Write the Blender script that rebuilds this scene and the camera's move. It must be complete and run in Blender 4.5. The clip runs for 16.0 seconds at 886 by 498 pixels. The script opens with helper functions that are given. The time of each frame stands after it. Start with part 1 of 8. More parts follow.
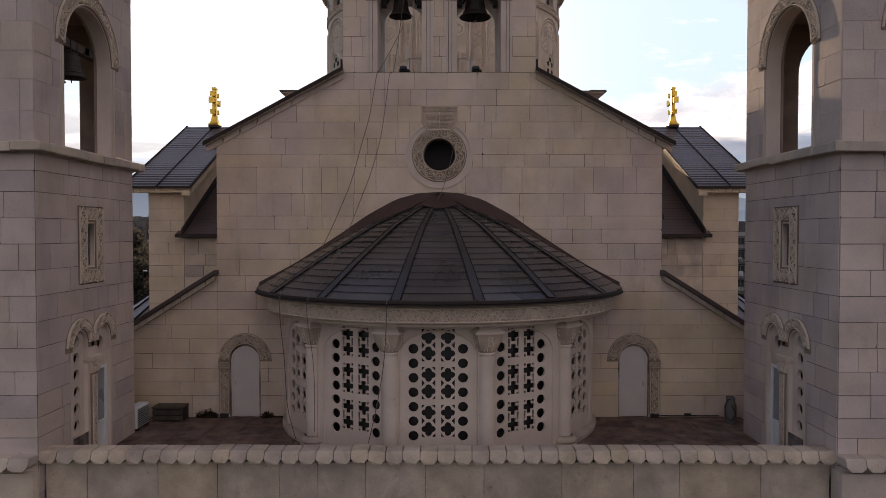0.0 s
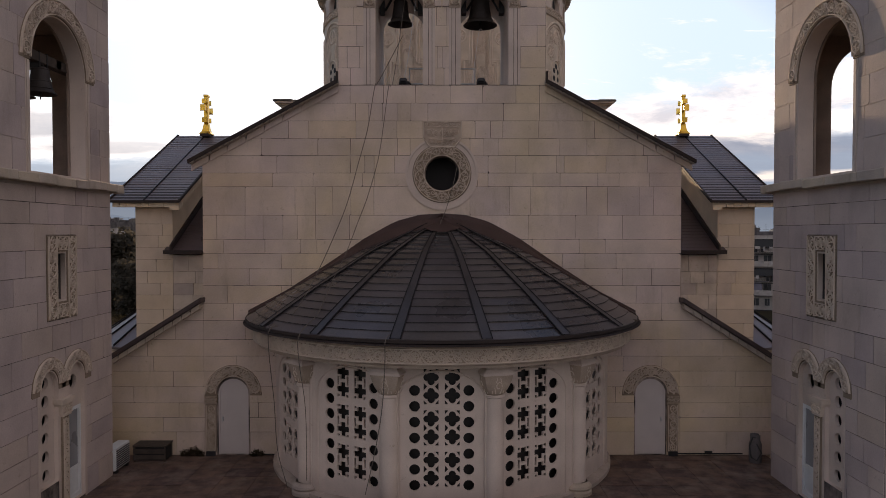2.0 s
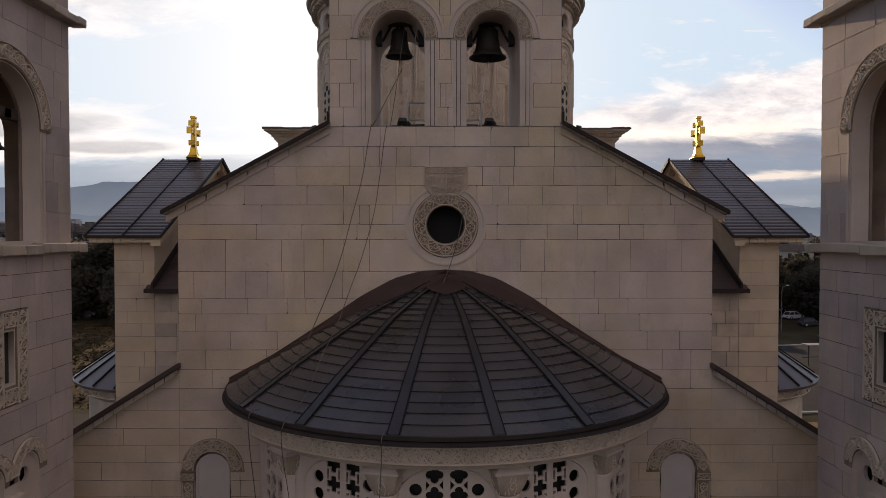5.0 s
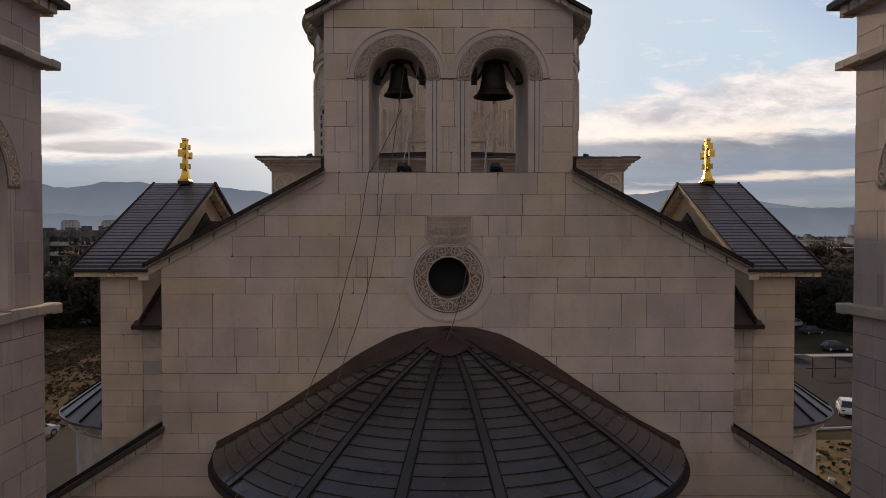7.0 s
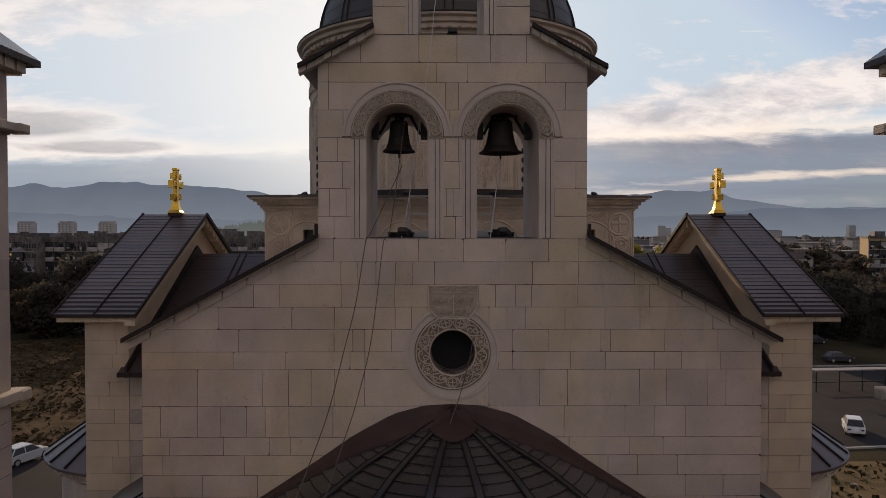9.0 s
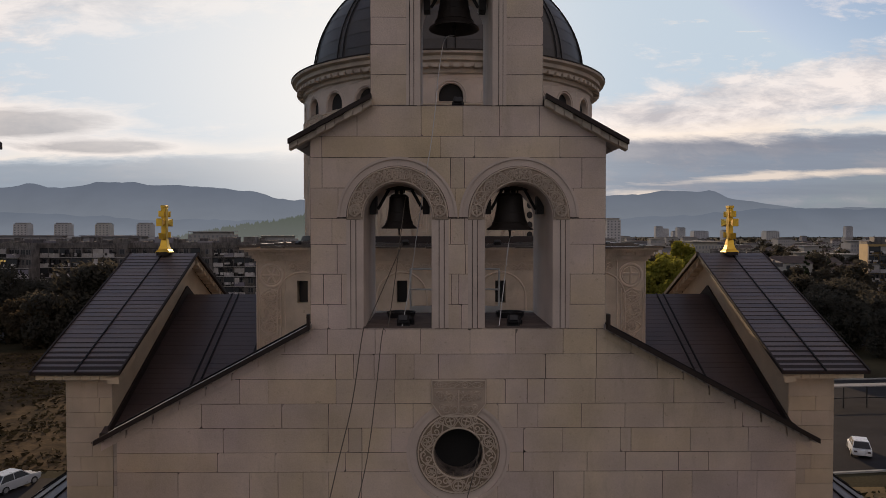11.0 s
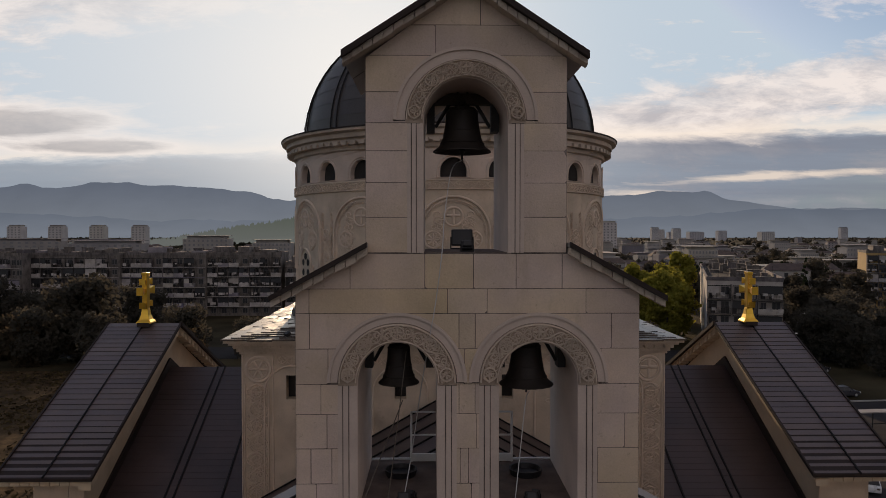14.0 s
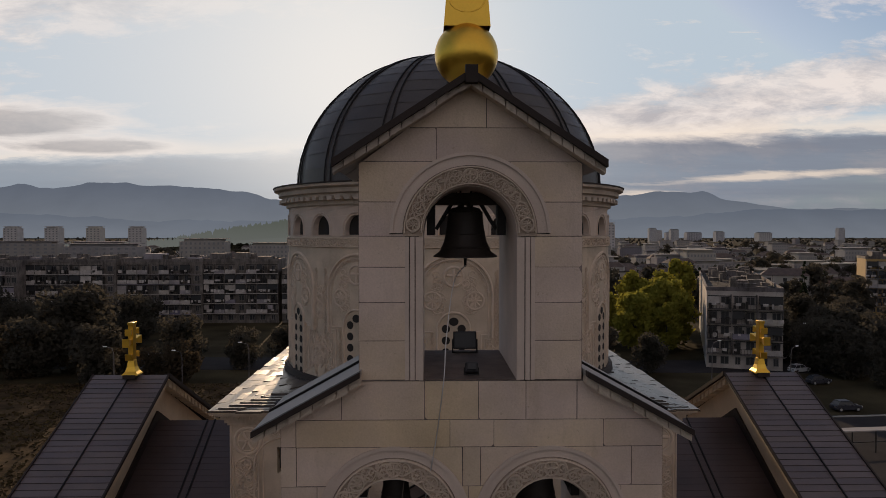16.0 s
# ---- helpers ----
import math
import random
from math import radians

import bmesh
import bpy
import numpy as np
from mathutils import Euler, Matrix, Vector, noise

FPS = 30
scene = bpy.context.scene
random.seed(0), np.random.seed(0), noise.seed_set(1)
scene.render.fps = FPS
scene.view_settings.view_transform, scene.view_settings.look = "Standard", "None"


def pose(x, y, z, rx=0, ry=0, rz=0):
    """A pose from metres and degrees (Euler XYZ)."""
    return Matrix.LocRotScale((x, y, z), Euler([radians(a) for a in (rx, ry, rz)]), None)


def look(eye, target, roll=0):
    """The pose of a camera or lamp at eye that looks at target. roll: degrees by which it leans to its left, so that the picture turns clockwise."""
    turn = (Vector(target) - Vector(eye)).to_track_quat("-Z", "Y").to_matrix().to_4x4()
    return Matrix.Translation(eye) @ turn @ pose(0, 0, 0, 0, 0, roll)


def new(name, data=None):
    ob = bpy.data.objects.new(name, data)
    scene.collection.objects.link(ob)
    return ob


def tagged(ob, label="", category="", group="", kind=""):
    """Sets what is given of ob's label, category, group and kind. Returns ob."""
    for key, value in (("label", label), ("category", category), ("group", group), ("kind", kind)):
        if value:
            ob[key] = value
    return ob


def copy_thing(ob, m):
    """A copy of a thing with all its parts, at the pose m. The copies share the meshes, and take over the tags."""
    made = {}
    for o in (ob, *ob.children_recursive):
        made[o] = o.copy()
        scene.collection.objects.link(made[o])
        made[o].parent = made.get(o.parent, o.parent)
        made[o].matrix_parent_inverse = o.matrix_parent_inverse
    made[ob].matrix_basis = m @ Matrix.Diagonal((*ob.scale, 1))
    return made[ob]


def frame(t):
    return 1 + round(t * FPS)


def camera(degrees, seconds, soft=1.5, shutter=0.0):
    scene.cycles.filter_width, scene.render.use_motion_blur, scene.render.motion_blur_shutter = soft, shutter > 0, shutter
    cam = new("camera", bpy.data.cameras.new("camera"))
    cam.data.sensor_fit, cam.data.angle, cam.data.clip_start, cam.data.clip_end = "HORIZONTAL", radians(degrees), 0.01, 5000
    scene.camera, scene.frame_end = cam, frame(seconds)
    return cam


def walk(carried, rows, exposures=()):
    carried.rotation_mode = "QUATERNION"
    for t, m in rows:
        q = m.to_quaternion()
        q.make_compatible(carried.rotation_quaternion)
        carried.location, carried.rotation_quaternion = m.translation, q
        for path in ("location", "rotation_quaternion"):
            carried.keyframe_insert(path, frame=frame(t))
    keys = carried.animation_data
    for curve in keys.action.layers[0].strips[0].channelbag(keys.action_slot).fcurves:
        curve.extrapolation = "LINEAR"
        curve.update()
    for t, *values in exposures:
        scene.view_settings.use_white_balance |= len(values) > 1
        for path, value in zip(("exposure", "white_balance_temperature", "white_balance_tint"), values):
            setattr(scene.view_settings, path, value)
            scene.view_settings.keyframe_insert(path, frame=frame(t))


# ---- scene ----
cam = camera(64.5, 16.0, soft=0.7)
PATH = [
    (0.0, pose(0.135, -21.004, 5.527, 88.712, 0, 0.066)),
    (0.5, pose(0.103, -20.666, 5.667, 88.712, 0, 0.043)),
    (1.0, pose(0.075, -20.298, 5.830, 88.711, 0, 0.022)),
    (1.5, pose(0.049, -19.918, 6.012, 88.710, 0, 0.003)),
    (2.0, pose(0.025, -19.536, 6.210, 88.710, 0, -0.015)),
    (2.5, pose(0.003, -19.160, 6.421, 88.709, 0, -0.032)),
    (3.0, pose(-0.019, -18.795, 6.645, 88.709, 0, -0.050)),
    (3.5, pose(-0.040, -18.443, 6.880, 88.708, 0, -0.068)),
    (4.0, pose(-0.060, -18.106, 7.127, 88.707, 0, -0.088)),
    (4.5, pose(-0.081, -17.781, 7.387, 88.707, 0, -0.109)),
    (5.0, pose(-0.103, -17.467, 7.661, 88.706, 0, -0.132)),
    (5.5, pose(-0.125, -17.162, 7.949, 88.705, 0, -0.157)),
    (6.0, pose(-0.149, -16.861, 8.253, 88.705, 0, -0.185)),
    (6.5, pose(-0.173, -16.562, 8.573, 88.704, 0, -0.215)),
    (7.0, pose(-0.199, -16.261, 8.909, 88.704, 0, -0.248)),
    (7.5, pose(-0.226, -15.957, 9.263, 88.703, 0, -0.284)),
    (8.0, pose(-0.254, -15.648, 9.634, 88.702, 0, -0.323)),
    (8.5, pose(-0.284, -15.331, 10.021, 88.702, 0, -0.364)),
    (9.0, pose(-0.314, -15.007, 10.424, 88.701, 0, -0.409)),
    (9.5, pose(-0.346, -14.676, 10.842, 88.700, 0, -0.455)),
    (10.0, pose(-0.377, -14.338, 11.273, 88.700, 0, -0.505)),
    (10.5, pose(-0.410, -13.996, 11.716, 88.699, 0, -0.556)),
    (11.0, pose(-0.442, -13.651, 12.168, 88.699, 0, -0.609)),
    (11.5, pose(-0.474, -13.306, 12.628, 88.698, 0, -0.663)),
    (12.0, pose(-0.505, -12.965, 13.093, 88.697, 0, -0.719)),
    (12.5, pose(-0.534, -12.628, 13.562, 88.697, 0, -0.775)),
    (13.0, pose(-0.562, -12.300, 14.031, 88.696, 0, -0.831)),
    (13.5, pose(-0.587, -11.980, 14.501, 88.695, 0, -0.886)),
    (14.0, pose(-0.609, -11.670, 14.969, 88.695, 0, -0.941)),
    (14.5, pose(-0.628, -11.369, 15.436, 88.694, 0, -0.993)),
    (15.0, pose(-0.641, -11.073, 15.902, 88.694, 0, -1.043)),
    (15.5, pose(-0.649, -10.775, 16.369, 88.693, 0, -1.089)),
    (16.0, pose(-0.651, -10.468, 16.839, 88.692, 0, -1.130)),
]
walk(cam, PATH, [(0.0, 0.42, 6850, 17), (4.0, 0.24, 6950, 17), (7.5, -0.07, 7000, 16), (9.0, -0.12, 7000, 16), (14.0, -0.24, 7050, 16), (16.0, -0.32, 7050, 16)])

# ---------------------------------------------------------------- world and sun
SUN_AZ, SUN_EL = radians(-5.2), radians(12.0)       # azimuth from +y towards +x
SUN_DIR = Vector((math.sin(SUN_AZ) * math.cos(SUN_EL), math.cos(SUN_AZ) * math.cos(SUN_EL), math.sin(SUN_EL)))
XD, YD = 0.1, 17.1                                   # axis of the dome
GROUND = -9.0


def make_world():
    w = bpy.data.worlds.new("sky")
    scene.world = w
    w.use_nodes = True
    nt = w.node_tree
    nt.nodes.clear()
    N, L = nt.nodes.new, nt.links.new

    def math_node(op, a, b=None, c=None, clamp=False):
        n = N("ShaderNodeMath")
        n.operation, n.use_clamp = op, clamp
        for i, v in enumerate((a, b, c)):
            if v is None:
                continue
            if isinstance(v, (int, float)):
                n.inputs[i].default_value = v
            else:
                L(v, n.inputs[i])
        return n.outputs[0]

    def mix(fac, a, b, blend="MIX"):
        n = N("ShaderNodeMix")
        n.data_type, n.blend_type = "RGBA", blend
        for sock, v in ((n.inputs[0], fac), (n.inputs[6], a), (n.inputs[7], b)):
            if isinstance(v, (int, float)):
                sock.default_value = v
            elif isinstance(v, tuple):
                sock.default_value = (*v, 1)
            else:
                L(v, sock)
        return n.outputs[2]

    def ramp(fac, stops):
        n = N("ShaderNodeValToRGB")
        cr = n.color_ramp
        while len(cr.elements) < len(stops):
            cr.elements.new(0.5)
        for e, (p, c) in zip(cr.elements, stops):
            e.position, e.color = p, (*c, 1) if len(c) == 3 else c
        L(fac, n.inputs[0])
        return n.outputs[0]

    tc = N("ShaderNodeTexCoord")
    sep = N("ShaderNodeSeparateXYZ")
    L(tc.outputs["Generated"], sep.inputs[0])
    z = sep.outputs[2]
    sky = N("ShaderNodeTexSky")
    sky.sky_type, sky.sun_disc = "NISHITA", False
    sky.sun_elevation, sky.sun_rotation = SUN_EL, SUN_AZ
    sky.air_density, sky.dust_density, sky.ozone_density = 1.0, 1.2, 2.0
    dim = N("ShaderNodeMix")
    dim.data_type, dim.blend_type = "RGBA", "MULTIPLY"
    dim.inputs[0].default_value = 1.0
    L(sky.outputs[0], dim.inputs[6])
    dim.inputs[7].default_value = (SKY_K * 0.93, SKY_K * 1.0, SKY_K * 1.1, 1)
    base = mix(1.0, dim.outputs[2], (0.565, 0.725, 0.865), "DARKEN")
    # bearing and height as tangents, so that cloud bands lie level
    ay = math_node("MAXIMUM", math_node("ABSOLUTE", sep.outputs[1]), 0.08)
    a, e = math_node("DIVIDE", sep.outputs[0], ay), math_node("DIVIDE", z, ay)
    comb = N("ShaderNodeCombineXYZ")
    L(a, comb.inputs[0]), L(e, comb.inputs[1]), L(math_node("LESS_THAN", sep.outputs[1], 0.0), comb.inputs[2])

    def cloud(sa, se, detail, off, dist=0.5, rough=0.62):
        mp = N("ShaderNodeMapping")
        mp.inputs["Location"].default_value, mp.inputs["Scale"].default_value = off, (sa, se, 5.0)
        L(comb.outputs[0], mp.inputs[0])
        n = N("ShaderNodeTexNoise")
        n.inputs["Scale"].default_value, n.inputs["Detail"].default_value = 1.0, detail
        n.inputs["Roughness"].default_value, n.inputs["Distortion"].default_value = rough, dist
        L(mp.outputs[0], n.inputs["Vector"])
        return n.outputs[0]

    def field(a0, e0, wa, we, tilt=0.0):
        """A soft patch of sky round a bearing and height."""
        da = math_node("SUBTRACT", a, a0)
        de = math_node("SUBTRACT", math_node("SUBTRACT", e, e0), math_node("MULTIPLY", da, tilt))
        q = math_node("ADD", math_node("POWER", math_node("ABSOLUTE", math_node("DIVIDE", da, wa)), 2.0), math_node("POWER", math_node("ABSOLUTE", math_node("DIVIDE", de, we)), 2.0))
        return math_node("EXPONENT", math_node("MULTIPLY", q, -1.0))

    n1, n2 = cloud(3.2, 10.0, 12, (3.7, 1.2, 0), 0.25, 0.62), cloud(9.0, 26.0, 10, (1.3, 4.0, 0), 0.3, 0.66)
    dens = math_node("ADD", math_node("MULTIPLY", n1, 0.62), math_node("MULTIPLY", n2, 0.38))
    for (wgt, args) in ((0.14, (-0.50, 0.315, 0.24, 0.05)), (0.10, (-0.50, 0.215, 0.10, 0.014)), (0.24, (0.50, 0.195, 0.30, 0.055, 0.26)), (0.12, (0.30, 0.145, 0.16, 0.03)), (-0.12, (0.10, 0.27, 0.32, 0.07)), (-0.12, (-0.30, 0.20, 0.16, 0.05))):
        dens = math_node("ADD", dens, math_node("MULTIPLY", field(*args), wgt))
    lobe = ramp(dens, [(0.515, (0, 0, 0)), (0.60, (0.8, 0.8, 0.8)), (0.70, (1, 1, 1))])
    white = mix(ramp(n2, [(0.36, (0, 0, 0)), (0.58, (1, 1, 1))]), (0.56, 0.545, 0.575), (1.04, 0.985, 0.945))
    s0 = mix(math_node("MULTIPLY", lobe, 0.85), base, white)
    # behind the camera, unseen fuller warm cloud tone is added to brighten the front walls
    rear = ramp(math_node("ADD", math_node("MULTIPLY_ADD", sep.outputs[1], -0.42, 0.5), math_node("MULTIPLY", sep.outputs[0], 0.25)), [(0.45, (0, 0, 0)), (0.75, (1, 1, 1))])
    s1 = mix(math_node("MULTIPLY", rear, 0.5), s0, (0.72, 0.61, 0.545))
    # low grey-violet stratus with bright gaps along the horizon
    strk, fine = cloud(1.1, 17.0, 7, (0.4, 9.2, 0), 0.3), cloud(7.0, 45.0, 9, (2.4, 1.2, 0), 0.35, 0.66)

    def ragged(base_mask, lo, hi, amount=0.9):
        """A mask with a torn edge."""
        v = math_node("ADD", base_mask, math_node("MULTIPLY", math_node("SUBTRACT", fine, 0.5), amount))
        return ramp(v, [(lo, (0, 0, 0)), (hi, (1, 1, 1))])

    edge_h = math_node("SUBTRACT", e, math_node("MULTIPLY", a, 0.035))
    edge_h = math_node("ADD", edge_h, math_node("MULTIPLY", math_node("SUBTRACT", n1, 0.56), 0.03))
    edge_h = math_node("ADD", edge_h, math_node("MULTIPLY", math_node("SUBTRACT", fine, 0.5), 0.035))
    rim = ramp(edge_h, [(0.114, (0, 0, 0)), (0.126, (1, 1, 1)), (0.149, (0, 0, 0))])
    s1 = mix(math_node("MULTIPLY", rim, 0.75), s1, (1.12, 1.03, 0.90))
    low = ramp(edge_h, [(0.0, (1, 1, 1)), (0.112, (1, 1, 1)), (0.126, (0, 0, 0))])
    low = math_node("MULTIPLY", low, ramp(strk, [(0.30, (0.72, 0.72, 0.72)), (0.6, (1, 1, 1))]))
    lens = math_node("ADD", field(-0.62, 0.155, 0.19, 0.024), math_node("MULTIPLY", field(-0.47, 0.121, 0.11, 0.010), 0.9))
    halo = ragged(lens, 0.12, 0.34)
    s1 = mix(math_node("MULTIPLY", halo, 0.8), s1, (1.04, 0.99, 0.94))
    dark = ragged(lens, 0.36, 0.66)
    s1 = mix(math_node("MULTIPLY", dark, 0.82), s1, mix(ramp(n2, [(0.35, (0, 0, 0)), (0.65, (1, 1, 1))]), (0.27, 0.28, 0.315), (0.50, 0.48, 0.48)))
    s2 = mix(math_node("MULTIPLY", low, 0.9), s1, mix(ramp(math_node("MULTIPLY_ADD", a, 0.8, 0.5), [(0.25, (0, 0, 0)), (0.75, (1, 1, 1))]), mix(strk, (0.215, 0.28, 0.36), (0.32, 0.385, 0.465)), mix(strk, (0.15, 0.19, 0.265), (0.25, 0.29, 0.37))))
    gap = math_node("ADD", field(0.50, 0.082, 0.22, 0.0065, 0.055), math_node("MULTIPLY", field(0.28, 0.055, 0.09, 0.007), 0.9))
    gap = ragged(gap, 0.30, 0.95, 2.4)
    s2 = mix(math_node("MULTIPLY", gap, 0.75, None, True), s2, (1.0, 0.90, 0.78))
    haze = ramp(e, [(0.0, (1, 1, 1)), (0.03, (0.6, 0.6, 0.6)), (0.06, (0, 0, 0))])
    s3 = mix(math_node("MULTIPLY", haze, 0.7), s2, (0.27, 0.325, 0.40))
    # brightness round the hidden sun
    dot = N("ShaderNodeVectorMath")
    dot.operation = "DOT_PRODUCT"
    L(tc.outputs["Generated"], dot.inputs[0])
    dot.inputs[1].default_value = SUN_DIR
    d = math_node("MAXIMUM", dot.outputs["Value"], 0.0)
    glow = math_node("MULTIPLY", math_node("POWER", d, 42.0), 0.92)
    wide = N("ShaderNodeVectorMath")
    wide.operation = "DOT_PRODUCT"
    L(tc.outputs["Generated"], wide.inputs[0])
    wide.inputs[1].default_value = Vector((-0.26, 0.94, 0.22)).normalized()
    veil = math_node("MULTIPLY", math_node("POWER", math_node("MAXIMUM", wide.outputs["Value"], 0.0), 22.0), 0.62)
    veil = math_node("MULTIPLY", veil, ramp(e, [(0.06, (0, 0, 0)), (0.15, (1, 1, 1))]))
    s4 = mix(glow, mix(veil, s3, (0.80, 0.875, 0.93)), (1.02, 1.06, 1.05))
    # below the horizon: dull earth
    s5 = mix(math_node("LESS_THAN", z, -0.01), s4, (0.09, 0.085, 0.08))
    bg = N("ShaderNodeBackground")
    bg.inputs[1].default_value = 1.0
    L(s5, bg.inputs[0])
    out = N("ShaderNodeOutputWorld")
    L(bg.outputs[0], out.inputs[0])


SKY_K = 0.13
make_world()
sun = new("sun", bpy.data.lights.new("sun", "SUN"))
sun.data.energy, sun.data.angle, sun.data.color = 3.6, radians(0.6), (1.0, 0.76, 0.50)
sun.matrix_world = look(SUN_DIR * 100, (0, 0, 0))

# ---------------------------------------------------------------- materials


def shade(name, colour, rough=0.8, metal=0.0, var=0.12, scale=1.0, bump=0.25, rand=0.0, stain=0.0, stain_col=(0.08, 0.07, 0.06), fine=40.0, streak=0.0, spec=0.5, pits=0.0, stain_lo=0.55, tint=None):
    """One surface: base colour, broad and fine variation, bump, per-object tint and stains."""
    m = bpy.data.materials.new(name)
    m.use_nodes = True
    nt = m.node_tree
    N, L = nt.nodes.new, nt.links.new
    bsdf = nt.nodes["Principled BSDF"]
    bsdf.inputs["Roughness"].default_value, bsdf.inputs["Metallic"].default_value = rough, metal
    bsdf.inputs["Specular IOR Level"].default_value = spec
    tc = N("ShaderNodeNewGeometry")
    big, small = N("ShaderNodeTexNoise"), N("ShaderNodeTexNoise")
    for n, s, dt in ((big, scale, 5), (small, fine, 4)):
        n.inputs["Scale"].default_value, n.inputs["Detail"].default_value = s, dt
        L(tc.outputs["Position"], n.inputs["Vector"])
    lo, hi = tuple(c * (1 - var) for c in colour), tuple(min(1, c * (1 + var)) for c in colour)
    r = N("ShaderNodeValToRGB")
    r.color_ramp.elements[0].position, r.color_ramp.elements[1].position = 0.3, 0.7
    r.color_ramp.elements[0].color, r.color_ramp.elements[1].color = (*lo, 1), (*hi, 1)
    L(big.outputs[0], r.inputs[0])
    col = r.outputs[0]

    def mixed(fac, a, b, blend="MIX"):
        n = N("ShaderNodeMix")
        n.data_type, n.blend_type = "RGBA", blend
        for sock, v in ((n.inputs[0], fac), (n.inputs[6], a), (n.inputs[7], b)):
            if isinstance(v, (int, float)):
                sock.default_value = v
            elif isinstance(v, tuple):
                sock.default_value = (*v, 1)
            else:
                L(v, sock)
        return n.outputs[2]

    g = N("ShaderNodeMapRange")
    g.inputs[1].default_value, g.inputs[2].default_value, g.inputs[3].default_value, g.inputs[4].default_value = 0.25, 0.75, 1 - var * 0.45, 1 + var * 0.45
    L(small.outputs[0], g.inputs[0])
    gc = N("ShaderNodeCombineColor")
    for i in range(3):
        L(g.outputs[0], gc.inputs[i])
    col = mixed(1.0, col, gc.outputs[0], "MULTIPLY")
    if rand:
        oi = N("ShaderNodeObjectInfo")
        rr = N("ShaderNodeValToRGB")
        stops = [(0.0, (1 - rand, 1 - rand, 1 - rand * 0.7)), (0.22, (1, 1, 1)), (0.42, (1.0, 0.985, 0.93)), (0.62, (1 + rand * 0.25,) * 3), (0.8, (0.97, 0.965, 1.0)), (0.92, (1 - rand * 0.7, 1 - rand * 0.72, 1 - rand * 0.5)), (1.0, (1.0, 0.975, 0.88))]
        while len(rr.color_ramp.elements) < len(stops):
            rr.color_ramp.elements.new(0.5)
        for e, (p, c) in zip(rr.color_ramp.elements, stops):
            e.position, e.color = p, (*c, 1)
        L(oi.outputs["Random"], rr.inputs[0])
        col = mixed(1.0, col, rr.outputs[0], "MULTIPLY")
    if tint:
        tn = N("ShaderNodeTexNoise")
        tn.inputs["Scale"].default_value, tn.inputs["Detail"].default_value, tn.inputs["Roughness"].default_value = 0.26, 4, 0.62
        L(tc.outputs["Position"], tn.inputs["Vector"])
        tr = N("ShaderNodeMapRange")
        tr.inputs[1].default_value, tr.inputs[2].default_value, tr.inputs[4].default_value = 0.42, 0.62, 0.9
        L(tn.outputs[0], tr.inputs[0])
        col = mixed(tr.outputs[0], col, mixed(1.0, col, tint, "MULTIPLY"))
    if stain:
        st = N("ShaderNodeTexNoise")
        mp = N("ShaderNodeMapping")
        mp.inputs["Scale"].default_value = (1.3, 1.3, 0.35 if streak else 1.0)
        L(tc.outputs["Position"], mp.inputs[0])
        L(mp.outputs[0], st.inputs["Vector"])
        st.inputs["Scale"].default_value, st.inputs["Detail"].default_value, st.inputs["Roughness"].default_value = 1.1, 8, 0.68
        sr = N("ShaderNodeMapRange")
        sr.inputs[1].default_value, sr.inputs[2].default_value, sr.inputs[4].default_value = stain_lo, stain_lo + 0.23, stain
        L(st.outputs[0], sr.inputs[0])
        col = mixed(sr.outputs[0], col, stain_col)
    if pits:
        pn = N("ShaderNodeTexNoise")
        pn.inputs["Scale"].default_value, pn.inputs["Detail"].default_value, pn.inputs["Roughness"].default_value = 6.0, 9, 0.75
        L(tc.outputs["Position"], pn.inputs["Vector"])
        pr = N("ShaderNodeMapRange")
        pr.inputs[1].default_value, pr.inputs[2].default_value, pr.inputs[4].default_value = 0.60, 0.74, pits
        L(pn.outputs[0], pr.inputs[0])
        col = mixed(pr.outputs[0], col, stain_col)
    L(col, bsdf.inputs["Base Color"])
    rm = N("ShaderNodeMapRange")
    rm.inputs[3].default_value, rm.inputs[4].default_value = max(0.02, rough - 0.12), min(1, rough + 0.12)
    L(big.outputs[0], rm.inputs[0])
    L(rm.outputs[0], bsdf.inputs["Roughness"])
    if bump:
        b = N("ShaderNodeBump")
        b.inputs["Strength"].default_value, b.inputs["Distance"].default_value = bump, 0.02
        L(small.outputs[0], b.inputs["Height"])
        L(b.outputs[0], bsdf.inputs["Normal"])
    return m


STONE = shade("limestone_block", (0.59, 0.475, 0.405), 0.82, var=0.15, scale=0.9, rand=0.12, stain=0.5, stain_col=(0.27, 0.215, 0.145), streak=1, bump=0.35, pits=0.9, tint=(0.99, 0.98, 0.80))
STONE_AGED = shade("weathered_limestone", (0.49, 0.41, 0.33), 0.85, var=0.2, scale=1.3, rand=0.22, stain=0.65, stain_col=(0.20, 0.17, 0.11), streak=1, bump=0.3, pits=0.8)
CARVED = shade("carved_limestone", (0.60, 0.495, 0.40), 0.85, var=0.12, scale=2.0, stain=0.25, stain_col=(0.27, 0.22, 0.15), bump=0.35, fine=60)
SMOOTH = shade("dressed_limestone", (0.56, 0.46, 0.39), 0.8, var=0.11, scale=1.2, stain=0.25, stain_col=(0.28, 0.23, 0.165), streak=1, bump=0.2, pits=0.7)
# Ground behind the carving, a darker brown than the raised relief.
CARVE_GROUND = shade("dark_carved_ground", (0.25, 0.19, 0.135), 0.9, var=0.2, scale=2.5, stain=0.4, stain_col=(0.15, 0.113, 0.078), bump=0.3)
